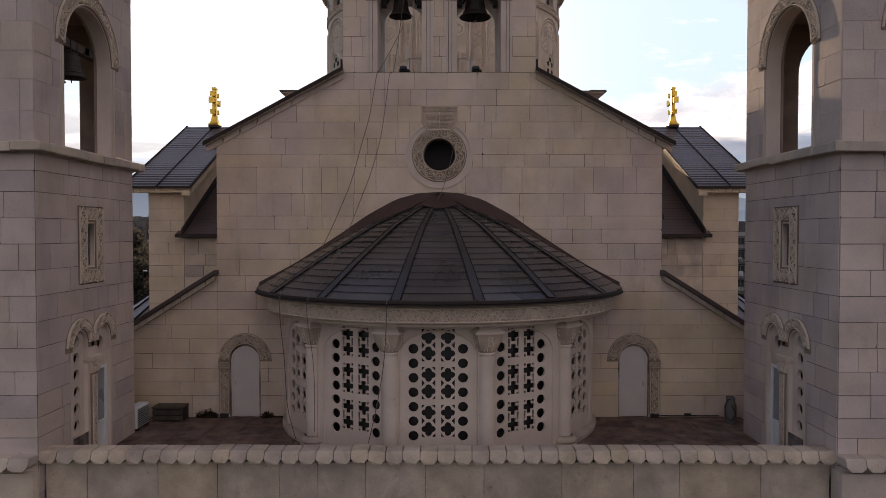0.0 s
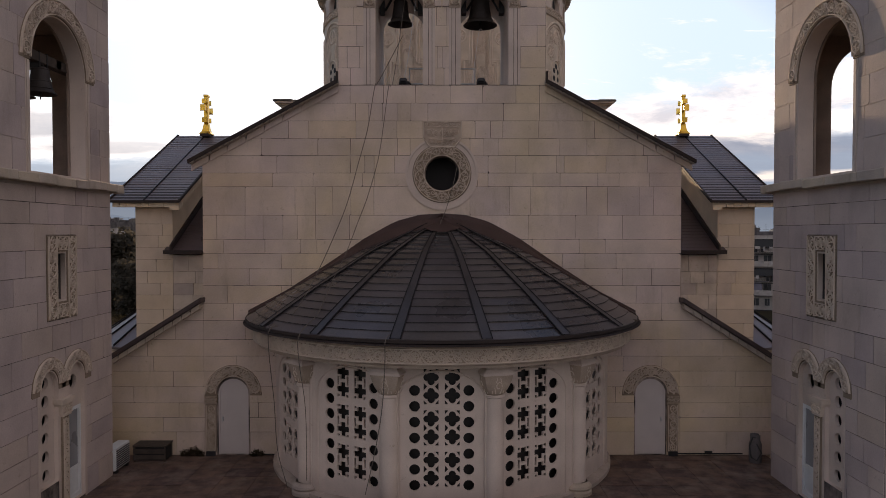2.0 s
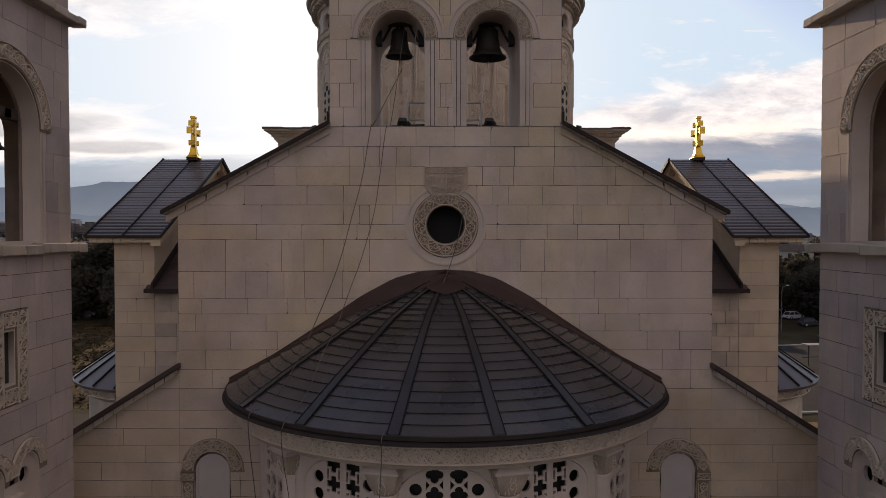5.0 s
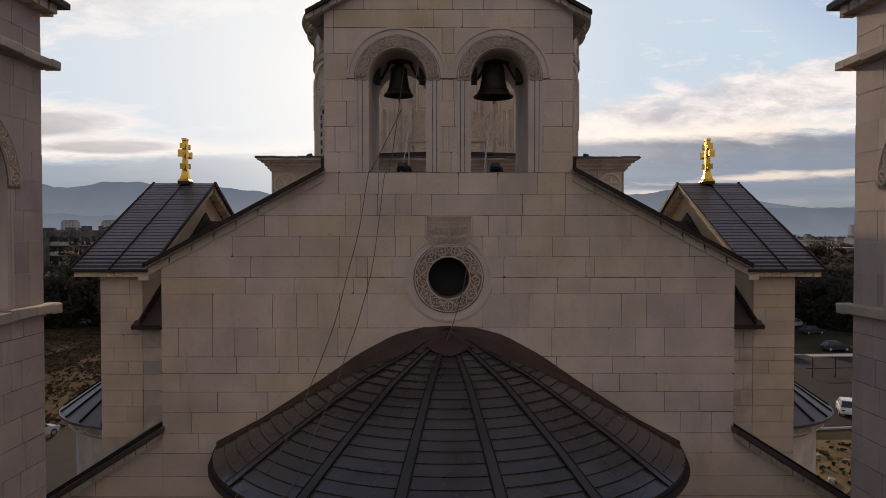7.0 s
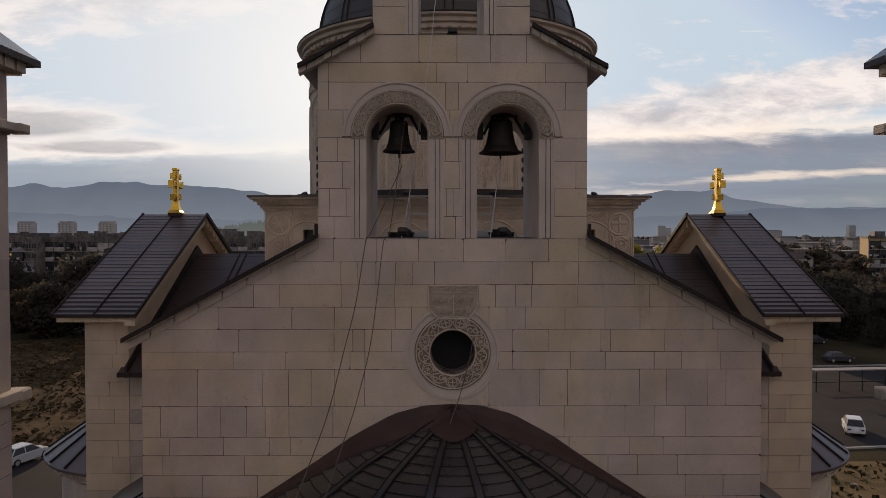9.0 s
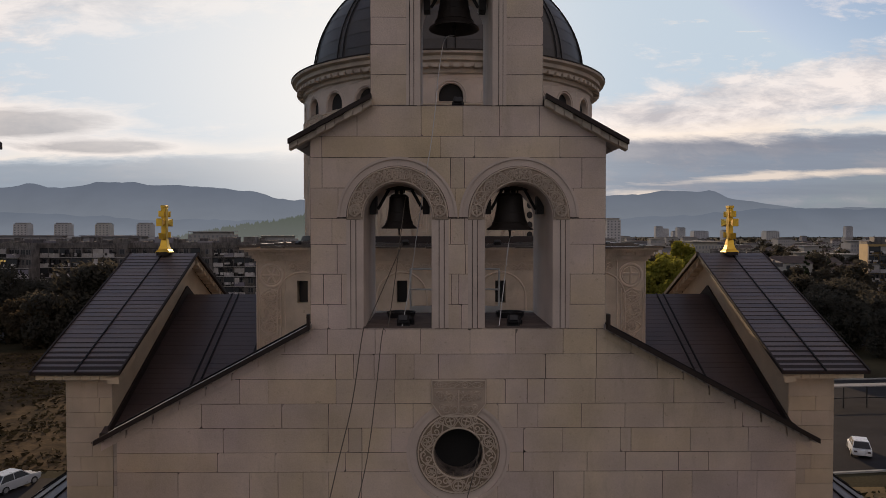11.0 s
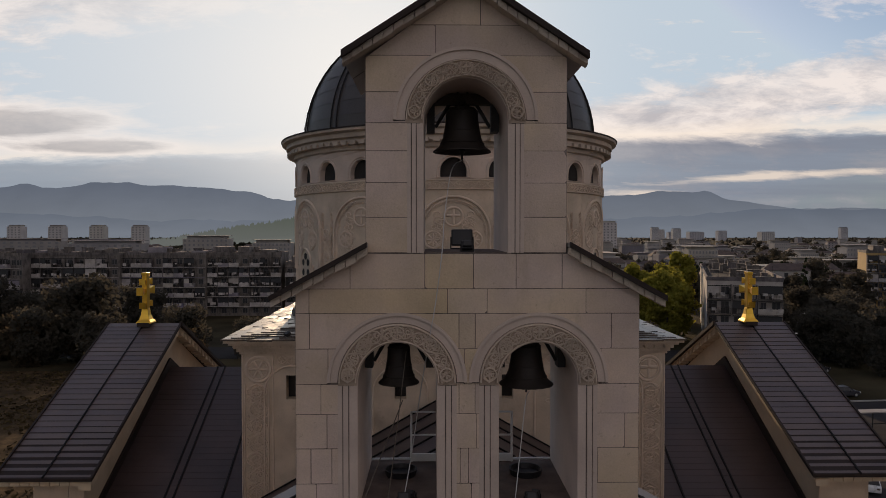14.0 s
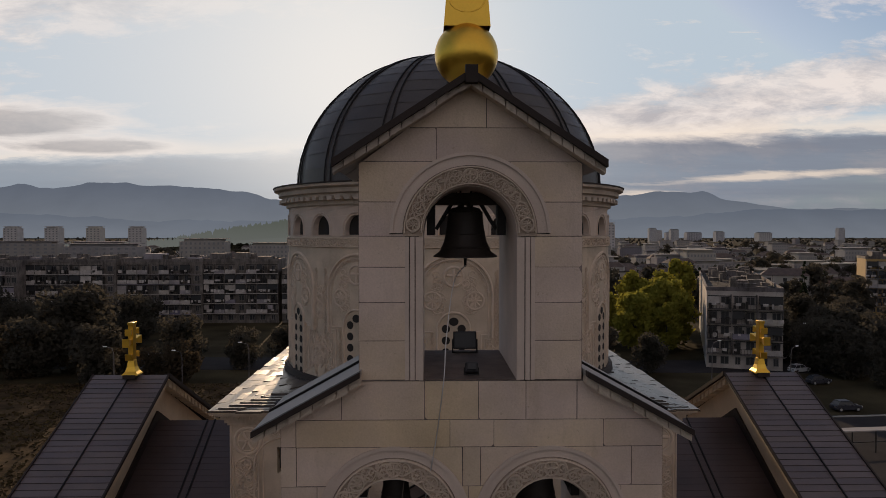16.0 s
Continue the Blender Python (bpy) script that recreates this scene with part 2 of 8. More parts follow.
MORTAR = shade("mortar", (0.44, 0.35, 0.295), 0.95, var=0.2, scale=3, bump=0.3, stain=1.0, stain_lo=0.35, stain_col=(0.035, 0.028, 0.024))
TMORTAR = shade("dark_mortar", (0.26, 0.21, 0.185), 0.95, var=0.25, scale=3, bump=0.3, stain=1.0, stain_lo=0.40, stain_col=(0.035, 0.028, 0.024))
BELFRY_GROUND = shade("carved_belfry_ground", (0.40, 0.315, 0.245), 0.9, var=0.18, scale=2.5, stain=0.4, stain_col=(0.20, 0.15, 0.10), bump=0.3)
LEAD = shade("dark_roof_metal", (0.054, 0.046, 0.046), 0.28, 0.0, var=0.45, scale=0.8, bump=0.10, rand=0.22, stain=0.3, stain_col=(0.028, 0.026, 0.027), fine=18, spec=0.7)
SLATE = shade("grey_roof_slates", (0.124, 0.095, 0.09), 0.42, 0.0, var=0.15, scale=1.0, bump=0.2, rand=0.22, stain=0.3, stain_col=(0.07, 0.052, 0.047), fine=22, spec=0.5)
BROWN = shade("brown_roof_sheet", (0.064, 0.044, 0.042), 0.45, 0.0, var=0.25, scale=0.6, bump=0.12, stain=0.4, stain_col=(0.04, 0.03, 0.028), fine=25, spec=0.45)
DOMECLAD = shade("dome_cladding", (0.078, 0.068, 0.063), 0.5, 0.0, var=0.2, scale=0.6, bump=0.15, rand=0.12, stain=0.4, stain_col=(0.03, 0.026, 0.025), fine=16, spec=0.33)
SEAM = shade("roof_seam_and_lap_shadow", (0.013, 0.012, 0.012), 0.6, 0.0, spec=0.2, var=0.2, scale=2, bump=0.1)
EDGE = shade("dark_eave_edge", (0.033, 0.024, 0.021), 0.65, 0.0, spec=0.2, var=0.2, scale=2, bump=0.1)
SHEET = shade("pale_zinc_sheet", (0.32, 0.29, 0.27), 0.7, 0.0, var=0.12, scale=0.8, bump=0.08, stain=0.3, stain_col=(0.16, 0.16, 0.16))
GOLD = shade("gilded_metal", (0.78, 0.47, 0.07), 0.33, 1.0, var=0.08, scale=3, bump=0.1, fine=30)
BRONZE = shade("dark_bronze", (0.04, 0.032, 0.028), 0.62, 0.3, var=0.25, scale=4, bump=0.15)
IRON = shade("dark_iron", (0.03, 0.028, 0.027), 0.6, 0.5, var=0.25, scale=4, bump=0.15)
WOOD = shade("dark_timber", (0.06, 0.045, 0.035), 0.8, var=0.3, scale=5, bump=0.3)
PAVE = shade("terrace_paving", (0.13, 0.082, 0.062), 0.85, var=0.55, scale=2.6, bump=0.5, rand=0.35, stain=0.8, stain_lo=0.5, stain_col=(0.24, 0.185, 0.155), pits=0.8, fine=26)
FELT = shade("belfry_floor_felt", (0.13, 0.098, 0.085), 0.85, var=0.35, scale=3, bump=0.35, stain=0.5, stain_col=(0.16, 0.13, 0.12))
WHITE = shade("white_painted_door", (0.54, 0.48, 0.45), 0.45, var=0.04, scale=2, bump=0.05)
PLASTIC = shade("white_plastic", (0.68, 0.69, 0.68), 0.4, var=0.05, scale=4, bump=0.05)
GALV = shade("galvanised_tube", (0.5, 0.5, 0.5), 0.4, 0.7, var=0.1, scale=6, bump=0.05)
BLACK = shade("black_housing", (0.018, 0.018, 0.02), 0.5, var=0.2, scale=6, bump=0.05)
ROPE = shade("rope", (0.13, 0.11, 0.09), 0.9, var=0.2, scale=20, bump=0.2)
CABLE = shade("dark_cable", (0.03, 0.028, 0.028), 0.7, var=0.2, scale=20, bump=0.1)
DRUMSTONE = shade("carved_drum_limestone", (0.52, 0.43, 0.335), 0.85, var=0.18, scale=1.5, stain=0.5, stain_col=(0.22, 0.17, 0.12), bump=0.3, pits=0.7)
TSTONE = shade("grey_limestone_block", (0.50, 0.41, 0.368), 0.82, var=0.16, scale=0.9, rand=0.17, stain=0.42, stain_col=(0.25, 0.2, 0.16), streak=1, bump=0.3, pits=0.7)
# Warm bounce light is put into this yellow tone, along with ochre stains.
WARMLITSTONE = shade("ochre_warm_lit_limestone", (0.57, 0.465, 0.335), 0.85, var=0.15, scale=0.8, stain=0.4, stain_col=(0.36, 0.26, 0.14), streak=1, bump=0.3)
YELLOWED = shade("yellowed_limestone", (0.53, 0.43, 0.325), 0.85, var=0.15, scale=0.8, rand=0.16, stain=0.5, stain_col=(0.26, 0.19, 0.10), streak=1, bump=0.3)
PARA = shade("dirty_coping_stone", (0.43, 0.35, 0.275), 0.9, var=0.25, scale=1.6, rand=0.2, stain=0.6, stain_col=(0.17, 0.125, 0.08), bump=0.35, pits=0.9)
# Near-black stand-in for the unlit space inside openings and boxes.
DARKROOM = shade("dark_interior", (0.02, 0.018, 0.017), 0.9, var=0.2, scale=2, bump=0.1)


def glass(name, colour, rough):
    m = bpy.data.materials.new(name)
    m.use_nodes = True
    b = m.node_tree.nodes["Principled BSDF"]
    b.inputs["Base Color"].default_value = (*colour, 1)
    b.inputs["Roughness"].default_value, b.inputs["IOR"].default_value = rough, 1.5
    return m


PANE = glass("dark_window_glass", (0.02, 0.018, 0.017), 0.35)

# ---------------------------------------------------------------- building tools
FRONT = Matrix(((1, 0, 0, 0), (0, 0, -1, 0), (0, 1, 0, 0), (0, 0, 0, 1)))   # u -> x, v -> z, w -> -y


def part(name, data, material, parent=None, label="", category="", group="", kind=""):
    """One mesh object from a bmesh or mesh, under a thing or a part."""
    if isinstance(data, bmesh.types.BMesh):
        me = bpy.data.meshes.new(name)
        data.to_mesh(me)
        data.free()
    else:
        me = data
    if not me.materials and material:
        me.materials.append(material)
    ob = new(name, me)
    if parent is not None:
        ob.parent = parent
    return tagged(ob, label, category, group, kind)


def thing(name, label, category, group="", kind="", at=(0, 0, 0)):
    ob = new(name)
    ob.location = at
    ob.empty_display_size = 0.3
    return tagged(ob, label, category, group, kind)


def smooth(ob, angle=40):
    me = ob.data
    me.polygons.foreach_set("use_smooth", [True] * len(me.polygons))
    me.set_sharp_from_angle(angle=radians(angle))
    return ob


def box(bm, x0, x1, y0, y1, z0, z1, m=None):
    vs = [bm.verts.new(c) for c in ((x0, y0, z0), (x1, y0, z0), (x1, y1, z0), (x0, y1, z0), (x0, y0, z1), (x1, y0, z1), (x1, y1, z1), (x0, y1, z1))]
    if m is not None:
        for v in vs:
            v.co = m @ v.co
    for f in ((0, 3, 2, 1), (4, 5, 6, 7), (0, 1, 5, 4), (1, 2, 6, 5), (2, 3, 7, 6), (3, 0, 4, 7)):
        bm.faces.new([vs[i] for i in f])
    return vs


def hull_prism(bm, poly, w0, w1, m):
    """A prism on a flat polygon (u, v) between w0 and w1, laid out by m."""
    lo, hi = [bm.verts.new(m @ Vector((u, v, w0))) for u, v in poly], [bm.verts.new(m @ Vector((u, v, w1))) for u, v in poly]
    n = len(poly)
    bm.faces.new(hi)
    bm.faces.new(lo[::-1])
    for i in range(n):
        j = (i + 1) % n
        bm.faces.new((lo[i], lo[j], hi[j], hi[i]))


def plate(outline, holes, w0, w1, m):
    """A flat slab with openings through it, from w0 to w1 along its normal, as a mesh in world places."""
    cu = bpy.data.curves.new("plate", "CURVE")
    cu.dimensions, cu.fill_mode, cu.extrude = "2D", "BOTH", abs(w1 - w0) / 2
    for loop in (outline, *holes):
        sp = cu.splines.new("POLY")
        sp.points.add(len(loop) - 1)
        for p, (u, v) in zip(sp.points, loop):
            p.co = (u, v, 0, 1)
        sp.use_cyclic_u = True
    ob = bpy.data.objects.new("plate", cu)
    scene.collection.objects.link(ob)
    me = bpy.data.meshes.new_from_object(ob.evaluated_get(bpy.context.evaluated_depsgraph_get()))
    bpy.data.objects.remove(ob)
    bpy.data.curves.remove(cu)
    me.transform(Matrix.Translation((0, 0, (w0 + w1) / 2)))
    me.transform(m)
    me.materials.clear()
    return me


def arch(cx, sill, spring, r, n=20):
    """Outline of a round-headed opening."""
    pts = [(cx - r, sill), (cx + r, sill)]
    return pts + [(cx + r * math.cos(a), spring + r * math.sin(a)) for a in np.linspace(0, math.pi, n)]


def disc(cx, cz, r, n=24):
    return [(cx + r * math.cos(a), cz + r * math.sin(a)) for a in np.linspace(0, 2 * math.pi, n, endpoint=False)]


def clip(poly, a, b, c):
    """The part of a convex polygon with a*u + b*v <= c."""
    out = []
    for i, p in enumerate(poly):
        q = poly[(i + 1) % len(poly)]
        dp, dq = a * p[0] + b * p[1] - c, a * q[0] + b * q[1] - c
        if dp <= 0:
            out.append(p)
        if (dp < 0 < dq) or (dq < 0 < dp):
            s = dp / (dp - dq)
            out.append((p[0] + s * (q[0] - p[0]), p[1] + s * (q[1] - p[1])))
    return out


def area(poly):
    return 0.5 * sum(p[0] * q[1] - q[0] * p[1] for p, q in zip(poly, poly[1:] + poly[:1]))


def edges_of(poly):
    if area(poly) < 0:
        poly = poly[::-1]
    for p, q in zip(poly, poly[1:] + poly[:1]):
        a, b = q[1] - p[1], p[0] - q[0]
        yield a, b, a * p[0] + b * p[1]


def carve(pieces, hole):
    """What is left of convex pieces outside a convex hole."""
    out = []
    for poly in pieces:
        rest = poly
        for a, b, c in edges_of(hole):
            o = clip(rest, -a, -b, -c)
            if len(o) > 2 and area(o) > 1e-4:
                out.append(o)
            rest = clip(rest, a, b, c)
            if len(rest) < 3:
                break
    return out


def blocks(parent, m, outline, holes, courses, lengths, seed, material=STONE, proud=0.012, gap=0.0068, fixed=None):
    """Ashlar: courses of stone blocks of uneven length on one face, each an object of its own.

    fixed gives the upright joints of a course, under the height of its bed."""
    rng = random.Random(seed)
    u0, u1 = min(p[0] for p in outline), max(p[0] for p in outline)
    lo, hi = lengths
    made = []

    def spaced(a, b):
        """Uneven joints between two ends."""
        out, u = [], a
        while u < b - 1e-6:
            step = rng.uniform(lo, hi) * (0.55 if rng.random() < 0.22 else 1.0)
            if b - (u + step) < lo * 0.5:
                step = b - u
            u += step
            out.append(u)
        return out

    for z0, z1 in zip(courses, courses[1:]):
        joints = (fixed or {}).get(z0)
        if joints:
            cuts = [u0] + spaced(u0, joints[0]) + joints[1:] + (spaced(joints[-1], u1) if u1 - joints[-1] > 0.1 else [u1])
        else:
            cuts = [u0] + spaced(u0, u1)
        for a0, b0 in zip(cuts, cuts[1:]):
            g = gap * rng.uniform(0.6, 1.25)
            poly = [(a0 + g, z0 + g), (b0 - g, z0 + g), (b0 - g, z1 - g), (a0 + g, z1 - g)]
            for cu, cv, du, dv in ((a0, z0, -1, -1), (b0, z0, 1, -1), (b0, z1, 1, 1), (a0, z1, -1, 1)):
                if rng.random() < 0.22:                     # a chipped corner
                    q, k = rng.uniform(0.01, 0.055), rng.uniform(0.4, 2.2)
                    poly = clip(poly, du, dv * k, du * cu + dv * k * cv - q)
            for a, b, c in edges_of(outline):
                poly = clip(poly, a, b, c)
                if len(poly) < 3:
                    break
            if len(poly) < 3 or area(poly) < 2e-3:
                continue
            pieces = [poly]
            for h in holes:
                hu, hv = [p[0] for p in h], [p[1] for p in h]
                if min(hu) < max(p[0] for p in poly) and max(hu) > min(p[0] for p in poly) and min(hv) < max(p[1] for p in poly) and max(hv) > min(p[1] for p in poly):
                    pieces = carve(pieces, h)
            if not pieces:
                continue
            bm = bmesh.new()
            w = proud + rng.uniform(-0.0025, 0.004)
            for p in pieces:
                hull_prism(bm, p, -0.03, w, m)
            made.append(part("stone_block", bm, material, parent))
    return made


def tube(bm, pts, r, n=6, cap=True):
    """A round bar along points."""
    rings = []
    pts = [Vector(p) for p in pts]
    for i, p in enumerate(pts):
        d = (pts[min(i + 1, len(pts) - 1)] - pts[max(i - 1, 0)]).normalized()
        a = d.orthogonal().normalized()
        b = d.cross(a)
        rr = r[i] if isinstance(r, (list, tuple)) else r
        rings.append([bm.verts.new(p + rr * (math.cos(t) * a + math.sin(t) * b)) for t in np.linspace(0, 2 * math.pi, n, endpoint=False)])
    for q0, q1 in zip(rings, rings[1:]):
        # the start vertex of the next ring that lies nearest keeps the tube untwisted
        k = min(range(n), key=lambda j: (q1[j].co - q0[0].co).length)
        q1[:] = q1[k:] + q1[:k]
        if n > 2 and (q1[1].co - q0[1].co).length > (q1[-1].co - q0[1].co).length:
            q1[:] = [q1[0]] + q1[:0:-1]
        for i in range(n):
            j = (i + 1) % n
            bm.faces.new((q0[i], q0[j], q1[j], q1[i]))
    if cap:
        bm.faces.new(rings[0][::-1])
        bm.faces.new(rings[-1])
    bmesh.ops.recalc_face_normals(bm, faces=bm.faces[:])


def lathe(bm, profile, n=24, a0=0.0, a1=2 * math.pi, at=(0, 0, 0), close=True):
    """A turned form: (radius, height) points round the z axis at a place."""
    full = abs(a1 - a0 - 2 * math.pi) < 1e-6
    angles = np.linspace(a0, a1, n, endpoint=not full)
    rings = []
    for r, z in profile:
        if r < 1e-6:
            rings.append([bm.verts.new((at[0], at[1], at[2] + z))] * len(angles))
        else:
            rings.append([bm.verts.new((at[0] + r * math.cos(a), at[1] + r * math.sin(a), at[2] + z)) for a in angles])
    k = len(angles)
    for q0, q1 in zip(rings, rings[1:]):
        for i in range(k if full else k - 1):
            j = (i + 1) % k
            vs = list(dict.fromkeys((q0[i], q0[j], q1[j], q1[i])))
            if len(vs) > 2:
                bm.faces.new(vs)


def ridge_line(bm, f, pts, w, h):
    """A small raised roll along points (s, t) of a surface f(s, t, height)."""
    rows = []
    for i, (s, t) in enumerate(pts):
        a, b = pts[max(i - 1, 0)], pts[min(i + 1, len(pts) - 1)]
        ds, dt = b[0] - a[0], b[1] - a[1]
        n = math.hypot(ds, dt) or 1
        ns, ntt = -dt / n * w / 2, ds / n * w / 2
        rows.append((bm.verts.new(f(s + ns, t + ntt, 0)), bm.verts.new(f(s + ns * 0.45, t + ntt * 0.45, h)), bm.verts.new(f(s - ns * 0.45, t - ntt * 0.45, h)), bm.verts.new(f(s - ns, t - ntt, 0))))
    for a, b in zip(rows, rows[1:]):
        for i in range(3):
            bm.faces.new((a[i], b[i], b[i + 1], a[i + 1]))


def medallion(bm, f, s, t, r, kind, h=0.02, n=14):
    ring = [(s + r * math.cos(a), t + r * math.sin(a)) for a in np.linspace(0, 2 * math.pi, n + 1)]
    ridge_line(bm, f, ring, r * 0.26, h)
    if kind == 0:
        ridge_line(bm, f, [(s - r * 0.7, t + r * 0.12), (s + r * 0.7, t + r * 0.12)], r * 0.3, h)
        ridge_line(bm, f, [(s, t - r * 0.8), (s, t + r * 0.8)], r * 0.3, h)
    else:
        for k in range(3 if kind == 1 else 4):
            a = math.pi * k / (3 if kind == 1 else 4)
            ridge_line(bm, f, [(s - r * 0.75 * math.cos(a), t - r * 0.75 * math.sin(a)), (s + r * 0.75 * math.cos(a), t + r * 0.75 * math.sin(a))], r * 0.2, h)


def spiral(bm, f, s, t, r, turn, start, w, h, n=11):
    pts = []
    for k in range(n):
        q = k / (n - 1)
        a = start + turn * q * 6.6
        rr = r * (1.0 - 0.82 * q)
        pts.append((s + rr * math.cos(a), t + rr * math.sin(a)))
    ridge_line(bm, f, pts, w, h)


def scroll_strip(bm, f, length, width, step=None, h=0.022, med=True, seed=0, border=True, dens=1.0):
    """Carved band: cross medallions, joined by winding stems with spirals and leaves."""
    rng = random.Random(seed)
    count = max(1, round(length / (step or width * 2.0)))
    lam = length / count
    wd = width * 0.062 * dens
    if border:
        for t in (-width / 2 + wd, width / 2 - wd):
            k = max(2, int(length / 0.12))
            ridge_line(bm, f, [(length * i / k, t) for i in range(k + 1)], wd * 1.2, h)
    rm = min(width * 0.34, lam * 0.3)
    for i in range(count):
        c = (i + 0.5) * lam
        big = med and (i % 2 == 0 or count < 3)
        if big:
            medallion(bm, f, c, 0, rm, (i // 2) % 3, h)
        else:
            r = min(width * 0.3, lam * 0.34)
            spiral(bm, f, c - lam * 0.16, width * 0.12, r * 0.75, 1, rng.uniform(0, 6), wd, h * 0.9)
            spiral(bm, f, c + lam * 0.16, -width * 0.12, r * 0.75, -1, rng.uniform(0, 6), wd, h * 0.9)
        # stem that winds past the middle of each unit
        sg = 1 if i % 2 else -1
        pts = [(i * lam + lam * q, sg * width * 0.40 * math.sin(math.pi * q) * (1 if big else 0.7)) for q in np.linspace(0, 1, 9)]
        ridge_line(bm, f, pts, wd, h * 0.9)
        pts = [(i * lam + lam * q, -sg * width * 0.40 * math.sin(math.pi * q)) for q in np.linspace(0, 1, 9)]
        ridge_line(bm, f, pts, wd, h * 0.8)
        # leaves at the joints of the units
        for q in range(4):
            a0 = rng.uniform(0, 6.28)
            s0, t0 = i * lam + rng.uniform(-0.16, 0.16) * lam, rng.uniform(-0.38, 0.38) * width
            if not 0.02 * lam < s0 < length - 0.02 * lam:
                continue
            spiral(bm, f, s0, t0, width * rng.uniform(0.08, 0.13), rng.choice((-1, 1)), a0, wd * 0.85, h * 0.75, 7)


def ring_sector(bm, cx, cz, r0, r1, a0, a1, w0, w1, m, n=24):
    """A flat ring piece between two radii, with thickness."""
    cols = []
    for a in np.linspace(a0, a1, n):
        c, s = math.cos(a), math.sin(a)
        cols.append([bm.verts.new(m @ Vector((cx + r * c, cz + r * s, w))) for r, w in ((r0, w0), (r0, w1), (r1, w1), (r1, w0))])
    for p, q in zip(cols, cols[1:]):
        for i in range(4):
            j = (i + 1) % 4
            bm.faces.new((p[i], p[j], q[j], q[i]))
    if abs(a1 - a0) < 2 * math.pi - 1e-6:
        bm.faces.new(cols[0])
        bm.faces.new(cols[-1][::-1])
    bmesh.ops.recalc_face_normals(bm, faces=bm.faces[:])


def on_arc(m, cx, cz, r, w, a0, sign=1):
    """Surface map for a band bent round a centre: s runs along the middle of the ring."""
    def f(s, t, h):
        a = a0 + sign * s / r
        return m @ Vector((cx + (r + t) * math.cos(a), cz + (r + t) * math.sin(a), w + h))
    return f


def on_flat(m, u0, v0, du, dv, w):
    """Surface map for a straight band from (u0, v0) along (du, dv)."""
    def f(s, t, h):
        return m @ Vector((u0 + du * s - dv * t, v0 + dv * s + du * t, w + h))
    return f


def archivolt(parent, m, cx, spring, r0, r1, r2, w=0.02, foot=0.0, seed=0, step=None, ground=CARVE_GROUND):
    """Carved ring round an arch head, and the plain roll mould outside it."""
    bm = bmesh.new()
    ring_sector(bm, cx, spring, r0, r1, 0, math.pi, -0.03, w, m, 28)
    if foot:
        for sg in (-1, 1):
            a, b = sorted((cx + sg * r0, cx + sg * r1))
            hull_prism(bm, [(a, spring - foot), (b, spring - foot), (b, spring), (a, spring)], -0.03, w, m)
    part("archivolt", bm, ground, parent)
    bm = bmesh.new()
    rm = (r0 + r1) / 2
    f, wd, ln = on_arc(m, cx, spring, rm, w, 0.0), r1 - r0, math.pi * rm
    scroll_strip(bm, f, ln, wd, step or wd * 0.82, 0.045, med=False, seed=seed, dens=1.15)
    scroll_strip(bm, f, ln, wd * 0.9, wd * 0.55, 0.03, med=False, seed=seed + 50, border=False, dens=0.75)
    for q, kind in ((wd * 0.42, 1), (ln - wd * 0.42, 1), (ln / 2, 0), (ln * 0.27, 2), (ln * 0.73, 2)):
        medallion(bm, f, q, 0, wd * 0.34, kind, 0.055)
    part("carving", bm, CARVED, parent, "carved vine scroll with cross medallions")
    if r2:
        bm = bmesh.new()
        ring_sector(bm, cx, spring, r1 + 0.01, r2 - 0.05, 0, math.pi, -0.02, w - 0.012, m, 28)
        ring_sector(bm, cx, spring, r2 - 0.05, r2, 0, math.pi, -0.02, w + 0.02, m, 28)
        part("hood_mould", bm, SMOOTH, parent)


def face(origin, udir):
    """A wall face: u along udir, v up, w outwards to the right-hand side of u seen from above."""
    u = Vector(udir).normalized()
    w = u.cross(Vector((0, 0, 1)))
    o = Vector(origin)
    return Matrix(((u.x, 0, w.x, o.x), (u.y, 0, w.y, o.y), (u.z, 1, w.z, o.z), (0, 0, 0, 1)))


def slab(bm, a, b, c, d, thick):
    """A sloping slab on four corners, its thickness straight down."""
    top = [bm.verts.new(p) for p in (a, b, c, d)]
    low = [bm.verts.new(Vector(p) - Vector((0, 0, thick))) for p in (a, b, c, d)]
    bm.faces.new(top)
    bm.faces.new(low[::-1])
    for i in range(4):
        j = (i + 1) % 4
        bm.faces.new((low[i], low[j], top[j], top[i]))
    bmesh.ops.recalc_face_normals(bm, faces=bm.faces[:])


